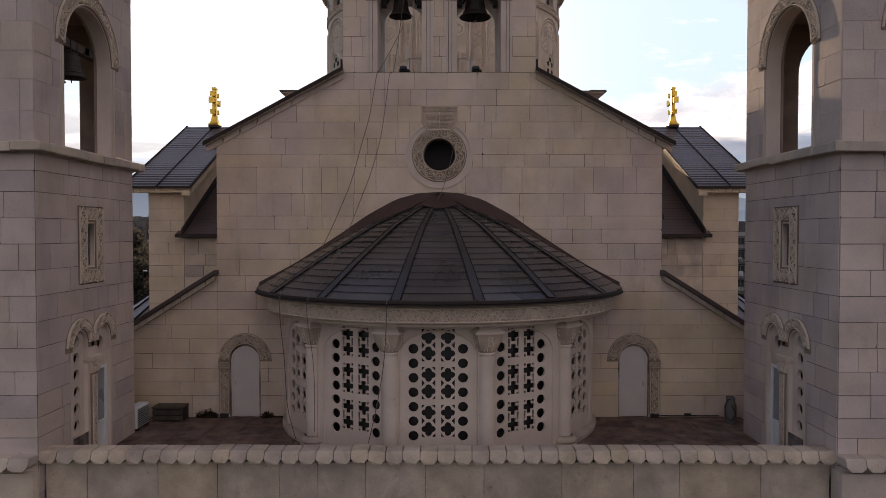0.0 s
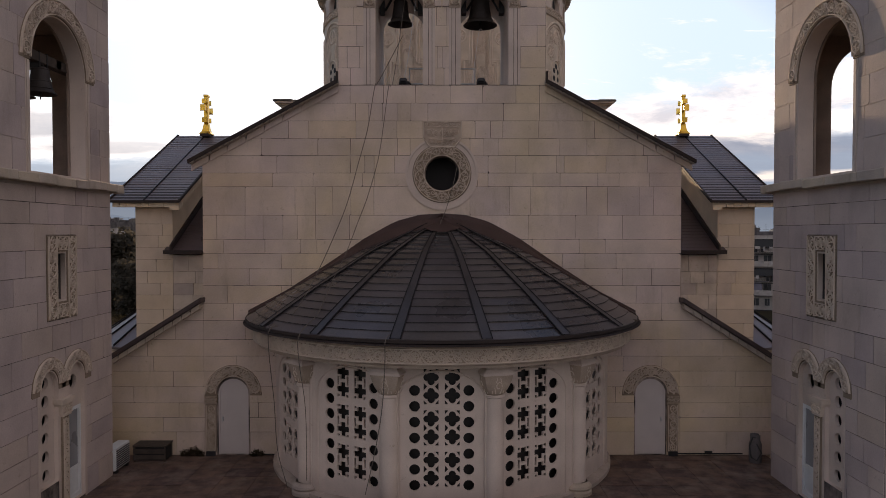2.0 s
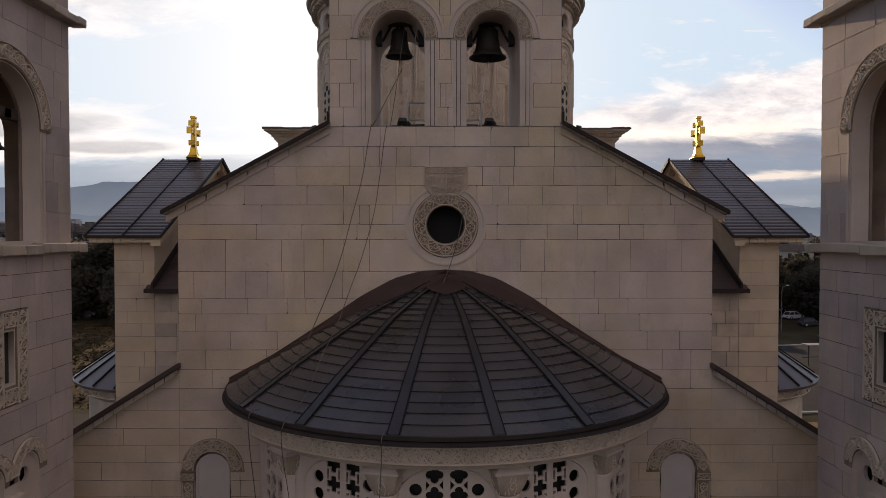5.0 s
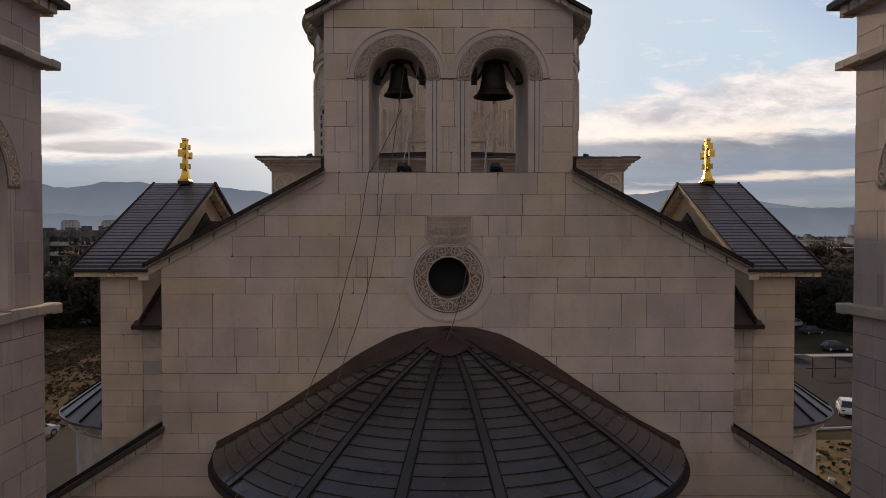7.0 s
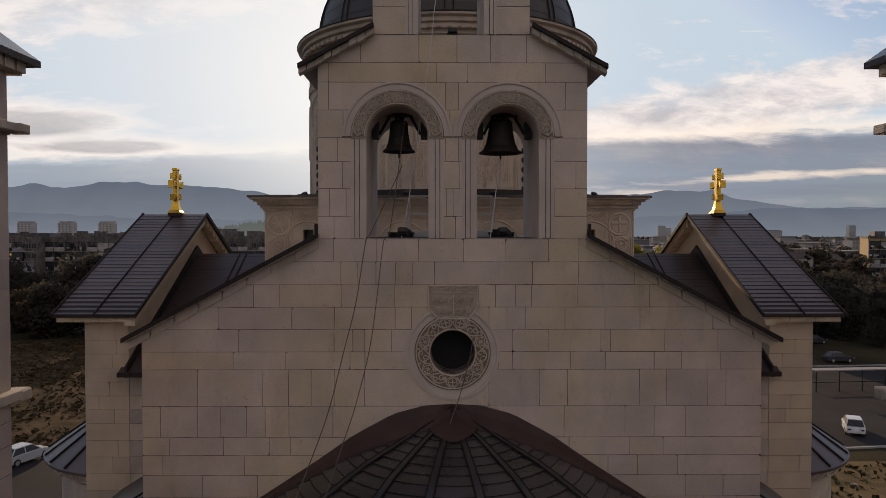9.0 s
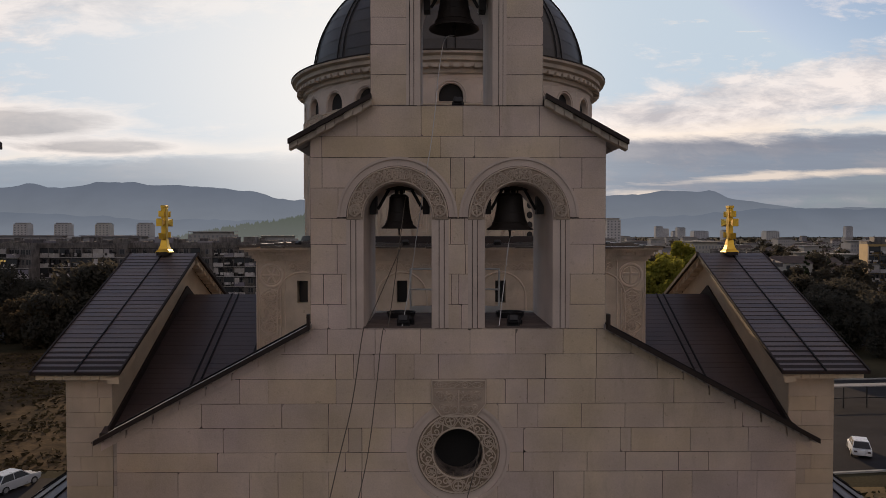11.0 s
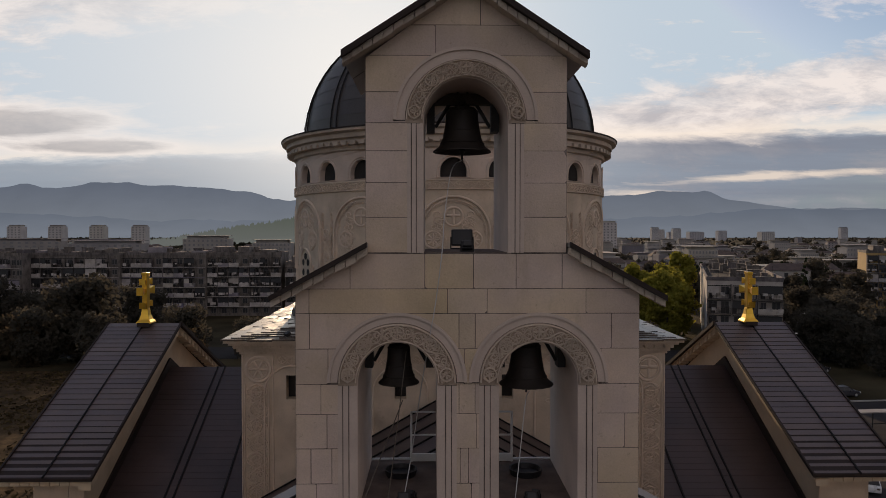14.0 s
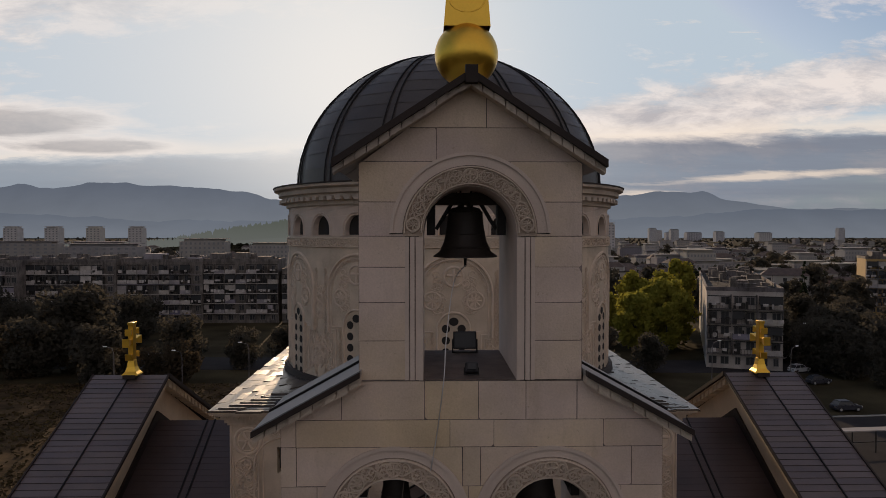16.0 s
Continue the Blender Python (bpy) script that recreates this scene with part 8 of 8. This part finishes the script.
for k in range(2600):
    j, i = rng.uniform(0, 9), rng.uniform(2, 37)
    x, y = HX + (i - 20) * 26, HY + (j - 3) * 36
    kk = math.exp(-((x - HX) / 205.0) ** 2) * math.exp(-((j - 5) / 4.5) ** 2)
    z = GROUND + 74 * kk * (0.8 + 0.3 * noise.noise(Vector((x, y, 0)) * 0.006))
    hh, rr = rng.uniform(5, 10), rng.uniform(1.8, 4)
    a = [bm.verts.new((x + rr * math.cos(t), y + rr * math.sin(t), z + hh * rng.uniform(0.2, 0.45))) for t in (0, 1.57, 3.14, 4.71)]
    tp = bm.verts.new((x, y, z + hh))
    bt = bm.verts.new((x, y, z - 1))
    for i in range(4):
        bm.faces.new((a[i], a[(i + 1) % 4], tp))
        bm.faces.new((a[(i + 1) % 4], a[i], bt))
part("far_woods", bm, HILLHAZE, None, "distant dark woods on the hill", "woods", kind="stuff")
bm = bmesh.new()
for k in range(2600):
    y = 420 * (8.0 ** rng.random())
    x = rng.uniform(-0.68, 0.68) * y
    if x < 0 and y < 500:
        continue
    hh, rr = rng.uniform(4, 9), rng.uniform(2, 6)
    a = [bm.verts.new((x + rr * math.cos(t), y + rr * math.sin(t), GROUND + hh * rng.uniform(0.3, 0.6))) for t in (0, 1.2, 2.5, 3.7, 5.0)]
    tp = bm.verts.new((x, y, GROUND + hh))
    for i in range(5):
        bm.faces.new((a[i], a[(i + 1) % 5], tp))
        bm.faces.new((a[(i + 1) % 5], a[i], bm.verts.new((x, y, GROUND - 1))))
part("town_greenery", bm, LEAF_DARK, None, "distant tree clumps between houses", "trees", kind="stuff")


# ---------------------------------------------------------------- mountains, far behind everything
def ridge(name, dist, height, seed, mat, label):
    """A mountain range as one folded sheet, its crest from summed waves."""
    bm = bmesh.new()
    rows = []
    n = 220
    for i in range(n + 1):
        a = radians(-48 + 96 * i / n)
        hz = max(10.0, height(math.degrees(a)) * dist + dist * 0.0042 * noise.fractal(Vector((i * 0.22, seed, 0)), 1.0, 2.0, 5))
        d = Vector((math.sin(a), math.cos(a), 0))
        rows.append([bm.verts.new(d * (dist / math.cos(a)) * s + Vector((0, 0, GROUND + hz * k))) for s, k in ((0.9, 0.0), (0.95, 0.45 + 0.1 * noise.noise(Vector((i * 0.2, 3, seed)))), (0.985, 0.8), (1.0, 1.0))])
    for p, q in zip(rows, rows[1:]):
        for j in range(3):
            bm.faces.new((p[j], q[j], q[j + 1], p[j + 1]))
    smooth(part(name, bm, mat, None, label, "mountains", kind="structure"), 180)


def crest(table):
    """A crest line from bearings (degrees) and heights over distance, eased between them."""
    def at(a):
        for (a0, h0), (a1, h1) in zip(table, table[1:]):
            if a <= a1:
                k = min(1.0, max(0.0, (a - a0) / (a1 - a0)))
                return h0 + (h1 - h0) * k * k * (3 - 2 * k)
        return table[-1][1]
    return at


far_h = crest([(-48, 0.055), (-34, 0.066), (-31.1, 0.069), (-29.7, 0.0763), (-28.1, 0.0685), (-25.5, 0.078), (-20.2, 0.0747), (-18.2, 0.070), (-15.2, 0.062), (-10.9, 0.050), (0, 0.042), (10, 0.05), (14.5, 0.0586), (19.1, 0.0667), (21.4, 0.066), (23, 0.0546), (25.9, 0.044), (33, 0.041), (48, 0.035)])
near_h = crest([(-48, 0.03), (-30, 0.034), (-22, 0.024), (0, 0.02), (12, 0.024), (18, 0.03), (23.5, 0.036), (26.5, 0.043), (31, 0.040), (34, 0.041), (48, 0.03)])
# Both ranges glow in their hazy blue and take no sun.
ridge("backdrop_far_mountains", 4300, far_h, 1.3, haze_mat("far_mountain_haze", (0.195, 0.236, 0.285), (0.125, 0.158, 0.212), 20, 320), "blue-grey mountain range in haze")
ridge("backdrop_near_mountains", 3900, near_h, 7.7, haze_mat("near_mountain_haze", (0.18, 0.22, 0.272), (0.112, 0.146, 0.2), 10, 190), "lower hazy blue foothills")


# ---------------------------------------------------------------- vehicles, lamps, shelter
def car(at, turn, colour, label, seed=0):
    c = thing("car", label, "car", group="parked cars", at=at)
    c.rotation_euler[2] = radians(turn)
    paint = shade("car_paint_" + label.split()[0], colour, 0.3, 0.1, var=0.04, scale=2, bump=0.0)
    bm = bmesh.new()
    sec = [(-2.1, 0.35, 0.62, 0.70), (-2.05, 0.3, 0.85, 0.80), (-1.2, 0.22, 0.95, 0.86), (0.9, 0.22, 0.95, 0.86), (1.9, 0.28, 0.80, 0.80), (2.1, 0.35, 0.6, 0.68)]
    rings = [[bm.verts.new((x, s * w, z)) for s, z in ((-1, z0), (1, z0), (1, z1), (-1, z1))] for x, z0, z1, w in sec]
    for p, q in zip(rings, rings[1:]):
        for i in range(4):
            bm.faces.new((p[i], p[(i + 1) % 4], q[(i + 1) % 4], q[i]))
    bm.faces.new(rings[0][::-1])
    bm.faces.new(rings[-1])
    bmesh.ops.recalc_face_normals(bm, faces=bm.faces[:])
    bmesh.ops.bevel(bm, geom=bm.edges[:], offset=0.06, segments=2, affect="EDGES")
    body = smooth(part("body", bm, paint, c), 50)
    bm = bmesh.new()
    lo = [bm.verts.new(p) for p in ((-1.75, -0.76, 0.92), (1.0, -0.76, 0.92), (1.0, 0.76, 0.92), (-1.75, 0.76, 0.92))]
    hi = [bm.verts.new(p) for p in ((-1.3, -0.6, 1.45), (0.3, -0.6, 1.47), (0.3, 0.6, 1.47), (-1.3, 0.6, 1.45))]
    for i in range(4):
        bm.faces.new((lo[i], lo[(i + 1) % 4], hi[(i + 1) % 4], hi[i]))
    bm.faces.new(hi)
    part("cabin_glass", bm, WINDOW, c)
    bm = bmesh.new()
    box(bm, -1.32, 0.32, -0.62, 0.62, 1.43, 1.5)
    for x0, x1 in ((-1.75, -1.3), (1.0, 0.3), (-0.45, -0.45)):
        for s in (-1, 1):
            tube(bm, [(x0, s * 0.765, 0.92), (x1, s * 0.61, 1.46)], 0.045, 4)
    part("roof", bm, paint, c)
    for x in (-1.3, 1.3):
        for s in (-1, 1):
            bm = bmesh.new()
            lathe(bm, [(0.2, -0.1), (0.31, -0.1), (0.33, 0.0), (0.31, 0.1), (0.2, 0.1)], 18)
            w = part("wheel", bm, BLACK, c)
            w.location, w.rotation_euler = (x, s * 0.78, 0.33), (math.pi / 2, 0, 0)
            bm = bmesh.new()
            lathe(bm, [(0.0, 0.08), (0.2, 0.09), (0.2, -0.09), (0.0, -0.08)], 14)
            rm = part("rim", bm, GALV, w)
    for x, nm, mt in ((2.08, "headlight", PLASTIC), (-2.09, "tail_light", TILE)):
        for s in (-1, 1):
            bm = bmesh.new()
            box(bm, x - 0.05, x + 0.05, s * 0.55 - 0.13, s * 0.55 + 0.13, 0.6, 0.74)
            part(nm, bm, mt, body)
    return c


wc = car((40.3, 53, GROUND + 0.03), 66, (0.75, 0.75, 0.75), "white hatchback parked on the asphalt yard")
gc = car((-35.5, 44.5, GROUND + 0.03), 70, (0.5, 0.51, 0.53), "silver saloon parked beside the church")
dc = car((66, 108, GROUND), 10, (0.04, 0.04, 0.05), "black hatchback parked by the trees")
for src, x, y, t in ((wc, 71, 131, 25), (gc, -56, 133, 4), (dc, -72, 136, 2), (gc, 68, 118, 20), (dc, 74, 92, -5), (wc, 84, 96, 8), (dc, 60, 90, 4), (gc, 90, 92, -3), (dc, -62, 44, 80), (wc, 98, 104, 10), (gc, 104, 96, 2), (dc, 46, 94, 4)):
    copy_thing(src, Matrix.Translation((x, y, GROUND + 0.03)) @ Matrix.Rotation(radians(t), 4, "Z"))


def lamp_post(at, h, turn):
    p = thing("street_lamp", "grey steel street lamp with a curved arm", "street lamp", group="street lamps", at=at)
    p.rotation_euler[2] = radians(turn)
    bm = bmesh.new()
    tube(bm, [(0, 0, 0), (0, 0, h * 0.85), (0.25, 0, h * 0.97), (1.3, 0, h)], [0.09, 0.06, 0.05, 0.04], 7)
    part("pole", bm, CONC, p)
    bm = bmesh.new()
    box(bm, 1.2, 1.85, -0.14, 0.14, h - 0.05, h + 0.08)
    bmesh.ops.bevel(bm, geom=bm.edges[:], offset=0.03, segments=1, affect="EDGES")
    part("lamp_head", bm, PLASTIC, p)
    return p


lp = lamp_post((-38, 96, GROUND), 8, 160)
for x, y, t in ((-50, 100, 170), (-76, 108, 160), (46, 104, 20), (56, 98, 30), (100, 90, 200), (-30, 104, 170), (72, 126, 10)):
    copy_thing(lp, Matrix.Translation((x, y, GROUND)) @ Matrix.Rotation(radians(t), 4, "Z"))

sh = thing("shelter", "long grey sheet-roofed shelter on thin steel posts", "shelter", at=(52, 71, GROUND))
sh.rotation_euler[2] = radians(5)
bm = bmesh.new()
box(bm, -6.5, 9, -0.7, 0.7, 2.6, 2.72)
part("roof", bm, SHEET, sh)
for k in range(6):
    bm = bmesh.new()
    box(bm, -6.3 + k * 3.0, -6.2 + k * 3.0, -0.6, -0.5, 0, 2.6)
    part("post", bm, IRON, sh)
bm = bmesh.new()
box(bm, -6.4, 8.9, 0.6, 0.66, 0.9, 1.0)
part("back_rail", bm, IRON, sh)

# ---------------------------------------------------------------- small things on the church


def floodlight(at, w, turn=0, tilt=0, label="small black floodlight on a bracket"):
    fl = thing("floodlight", label, "floodlight", group="floodlights", at=at)
    fl.rotation_euler[2] = radians(turn)
    bm = bmesh.new()
    m = Matrix.Translation((0, 0, w * 0.55)) @ Matrix.Rotation(radians(tilt), 4, "X")
    box(bm, -w / 2, w / 2, -0.06, 0.06, -w * 0.38, w * 0.38, m)
    box(bm, -w * 0.4, w * 0.4, 0.06, 0.12, -w * 0.28, w * 0.28, m)
    bmesh.ops.bevel(bm, geom=bm.edges[:], offset=0.012, segments=1, affect="EDGES")
    part("housing", bm, BLACK, fl)
    bm = bmesh.new()
    box(bm, -w * 0.44, w * 0.44, -0.068, -0.058, -w * 0.32, w * 0.32, m)
    part("lens", bm, PANE, fl)
    bm = bmesh.new()
    for q in (-1, 1):
        box(bm, q * w * 0.53 - 0.012, q * w * 0.53 + 0.012, -0.02, 0.02, 0.0, w * 0.6)
    box(bm, -w * 0.54, w * 0.54, -0.03, 0.03, 0.0, 0.025)
    part("bracket", bm, IRON, fl)
    return fl


floodlight((-0.0, 2.35, 14.645), 0.42, 0, -10, "large dark square floodlight on the belfry floor")
floodlight((0.0, 0.32, 14.645), 0.2, 180, 25)
for x in (-1.08, 1.1):
    floodlight((x, 0.25, 10.325), 0.22, 180, 30)
    floodlight((x + 0.12, 0.5, 10.325), 0.15, 160, 40)
for s in (-1, 1):
    floodlight((XD + s * 5.2, YD - 6.9, 11.72), 0.17, s * 30, 30, "floodlight clamped on the cornice")
    floodlight((XD + s * 1.55, YD - 7.0, 11.72), 0.22, 0, 30, "floodlight clamped on the cornice")

# rails at the back of the bell openings
for s, name in ((-1, "left"), (1, "right")):
    rl = thing("safety_rail", "pale galvanised tube rail at the belfry's edge", "railing", group="safety rails", at=(s * 0.74, 2.5, 10.32))
    for dx in (-0.28, 0.28):
        bm = bmesh.new()
        tube(bm, [(dx, 0, 0), (dx, 0, 1.02)], 0.024, 6)
        part("post", bm, PLASTIC, rl)
    for z in (0.55, 1.02):
        bm = bmesh.new()
        tube(bm, [(-0.3, 0, z), (0.3, 0, z)], 0.022, 6)
        part("rail", bm, PLASTIC, rl)
    bm = bmesh.new()
    box(bm, -0.3, 0.3, -0.03, 0.03, 0.02, 0.17)
    part("toe_board", bm, PLASTIC, rl)
    # Round dark hatch, built as a shallow rimmed dish.
    tb = thing("tub", "flat black round hatch on the belfry floor", "tub", group="belfry tubs", at=(s * 1.2, 1.75, 10.325))
    bm = bmesh.new()
    lathe(bm, [(0.0, 0.03), (0.26, 0.03), (0.29, 0.12), (0.32, 0.12), (0.29, 0.0), (0.0, 0.0)], 22)
    part("hatch_body", bm, BLACK, tb)

# low white edge strip behind the bell floors
for s in (-1, 1):
    bm = bmesh.new()
    box(bm, min(s * 0.53, s * 1.82), max(s * 0.53, s * 1.82), 2.60, 2.66, 10.32, 10.36)
    part("edge_strip", bm, PLASTIC, None, "thin pale edge strip of the belfry floor", "edge strip", kind="structure")


# ropes and cables
def rope(name, pts, r, mat, label):
    th = thing(name, label, name.replace("_", " "), group="bell ropes")
    bm = bmesh.new()
    v = [Vector(p) for p in pts]
    fine = []
    for i in range(len(v) - 1):
        p0, p1, p2, p3 = v[max(i - 1, 0)], v[i], v[i + 1], v[min(i + 2, len(v) - 1)]
        for k in range(5):
            t = k / 5
            fine.append(0.5 * ((2 * p1) + (p2 - p0) * t + (2 * p0 - 5 * p1 + 4 * p2 - p3) * t * t + (3 * p1 - p0 - 3 * p2 + p3) * t ** 3))
    fine.append(v[-1])
    tube(bm, fine, r, 5)
    part("strand", bm, mat, th)


rope("bell_rope", [(-1.13, 0.98, 11.95), (-1.75, 0.10, 10.45), (-1.85, -0.06, 10.26), (-2.00, -0.58, 9.01), (-2.20, -0.99, 8.06), (-2.43, -1.48, 6.99), (-2.72, -1.89, 6.11), (-3.01, -2.26, 5.35), (-3.31, -2.60, 4.68), (-3.71, -2.91, 4.08), (-4.03, -3.13, 3.97), (-4.04, -3.18, 3.41), (-3.97, -3.00, 2.23), (-3.94, -2.80, 1.01), (-3.75, -2.60, 0.03)], 0.010, ROPE, "thin bell rope slung from the belfry to the terrace")
rope("bell_rope", [(-1.05, 0.60, 12.90), (-1.35, 0.05, 10.45), (-1.47, -0.06, 10.26), (-1.56, -0.59, 9.18), (-1.67, -1.13, 8.13), (-1.89, -1.68, 7.13), (-2.08, -2.02, 6.52), (-2.33, -2.49, 5.72), (-2.58, -2.85, 5.13), (-2.86, -3.34, 4.36), (-3.17, -3.87, 3.97), (-3.19, -3.95, 3.42), (-3.06, -3.85, 2.24), (-3.06, -3.75, 0.61)], 0.009, ROPE, "thin bell rope slung from the belfry to the terrace")
rope("cable", [(0.43, -0.10, 8.16), (0.34, -0.12, 7.67), (0.13, -0.20, 6.92), (-0.02, -0.35, 6.54), (-0.15, -0.75, 6.15), (-0.31, -1.57, 5.61), (-0.55, -2.38, 5.12), (-0.79, -3.38, 4.58), (-1.01, -4.33, 4.12), (-1.18, -4.76, 3.97), (-1.19, -4.88, 3.49), (-1.25, -4.85, 2.56), (-1.41, -4.70, 1.61), (-1.66, -4.40, 0.53)], 0.010, ROPE, "thin cable running down the apse roof")
rope("bell_rope", [(-0.05, 1.15, 16.30), (-0.26, 0.60, 16.06), (-0.39, 0.20, 15.23), (-0.43, -0.08, 14.70), (-0.53, -0.06, 13.89), (-0.63, -0.05, 13.29), (-0.80, 0.30, 12.24), (-0.95, 0.35, 11.18), (-1.11, 0.20, 10.29)], 0.009, GALV, "pale bell rope hanging from the top bell")
rope("bell_rope", [(1.17, 0.98, 12.10), (1.06, 0.70, 11.98), (0.93, 0.50, 11.04), (0.82, 0.30, 10.26)], 0.009, GALV, "pale bell rope hanging from a bell clapper")
# ---------------------------------------------------------------- small things on the terrace
ac = thing("air_conditioner", "white outdoor air conditioning unit on the terrace", "air conditioner", at=(-8.55, -1.2, 0.0))
bm = bmesh.new()
box(bm, -0.16, 0.16, -0.42, 0.42, 0.08, 0.66)
bmesh.ops.bevel(bm, geom=bm.edges[:], offset=0.02, segments=2, affect="EDGES")
part("casing", bm, PLASTIC, ac)
for k in range(9):
    bm = bmesh.new()
    box(bm, 0.155, 0.175, -0.36, 0.36, 0.13 + k * 0.055, 0.155 + k * 0.055)
    part("grille_slat", bm, BLACK, ac)
for q in (-0.3, 0.3):
    bm = bmesh.new()
    box(bm, -0.16, 0.16, q - 0.04, q + 0.04, 0.0, 0.09)
    part("foot", bm, IRON, ac)

crate = thing("crate", "low dark timber crate with a slatted side", "crate", at=(-7.95, -0.35, 0.0))
bm = bmesh.new()
box(bm, -0.46, 0.46, -0.25, 0.25, 0.40, 0.44)
part("lid", bm, WOOD, crate)
for z in (0.06, 0.22):
    bm = bmesh.new()
    box(bm, -0.44, 0.44, -0.245, -0.225, z, z + 0.12)
    part("slat", bm, WOOD, crate)
for x in (-0.43, 0.40):
    for y in (-0.24, 0.21):
        bm = bmesh.new()
        box(bm, x, x + 0.04, y, y + 0.04, 0, 0.40)
        part("leg", bm, WOOD, crate)
# Near-black filling paints the shade behind the slats.
bm = bmesh.new()
box(bm, -0.42, 0.42, -0.21, 0.23, 0.03, 0.38)
part("dark_inside", bm, DARKROOM, crate)


def dry_plant(at, w, h, n, seed):
    pl = thing("plant", "dry scrubby weed growing at the wall's foot", "plant", group="wall weeds", at=at)
    rng = random.Random(seed)
    bm = bmesh.new()
    for k in range(n):
        x, y = rng.uniform(-w, w), rng.uniform(-0.12, 0.02)
        hh = h * rng.uniform(0.4, 1.0) * (1 - 0.5 * abs(x) / w)
        dx = rng.uniform(-0.12, 0.12)
        tube(bm, [(x, y, 0), (x + dx * 0.5, y - 0.02, hh * 0.6), (x + dx, y - 0.05, hh)], [0.006, 0.005, 0.003], 3)
        for j in range(3):
            p = Vector((x + dx * rng.random(), y - 0.03 + rng.uniform(-0.03, 0.03), hh * rng.uniform(0.3, 1.0)))
            d = Vector((rng.gauss(0, 1), rng.gauss(0, 1), rng.gauss(0, 1))).normalized() * 0.03
            e = d.orthogonal().normalized() * 0.018
            bm.faces.new([bm.verts.new(p - d), bm.verts.new(p + e), bm.verts.new(p + d), bm.verts.new(p - e)])
    part("stem_clump", bm, LEAF_BROWN, pl, kind="stuff")


dry_plant((-6.95, -0.05, 0.0), 0.32, 0.30, 90, 1)
dry_plant((-5.15, -0.05, 0.0), 0.14, 0.26, 40, 2)

can = thing("gas_canister", "dull grey metal canister with a coiled dark hose", "canister", at=(8.5, -0.62, 0.0))
bm = bmesh.new()
lathe(bm, [(0.0, 0.0), (0.15, 0.0), (0.165, 0.04), (0.165, 0.5), (0.13, 0.6), (0.05, 0.64), (0.05, 0.7), (0.0, 0.7)], 20)
smooth(part("body", bm, CONC, can), 40)
bm = bmesh.new()
lathe(bm, [(0.12, 0.60), (0.13, 0.60), (0.13, 0.76), (0.12, 0.76)], 16, 0.4, 5.6)
part("collar", bm, CONC, can)
bm = bmesh.new()
tube(bm, [(0.03, -0.05, 0.7), (-0.15, -0.18, 0.72), (-0.24, -0.2, 0.5), (-0.2, -0.2, 0.2), (-0.05, -0.2, 0.1), (0.08, -0.2, 0.3), (-0.05, -0.2, 0.55)], 0.018, 6)
part("hose", bm, CABLE, can)
bm = bmesh.new()
box(bm, -0.1, 0.1, -0.05, 0.0, 0.05, 0.12, Matrix.Translation((7.45, -0.02, 0)))
part("junction_box", bm, IRON, None, "small dark junction box at the wall's foot", "junction box")
bm = bmesh.new()
tube(bm, [(6.6, -0.04, 0.05), (8.4, -0.04, 0.05)], 0.02, 6)
part("pipe", bm, IRON, None, "thin dark pipe along the wall's foot", "pipe")
bm = bmesh.new()
tube(bm, [(-5.4, -0.04, 0.03), (-4.4, -0.05, 0.03)], 0.02, 6)
part("pipe", bm, IRON, None, "thin dark pipe along the wall's foot", "pipe")
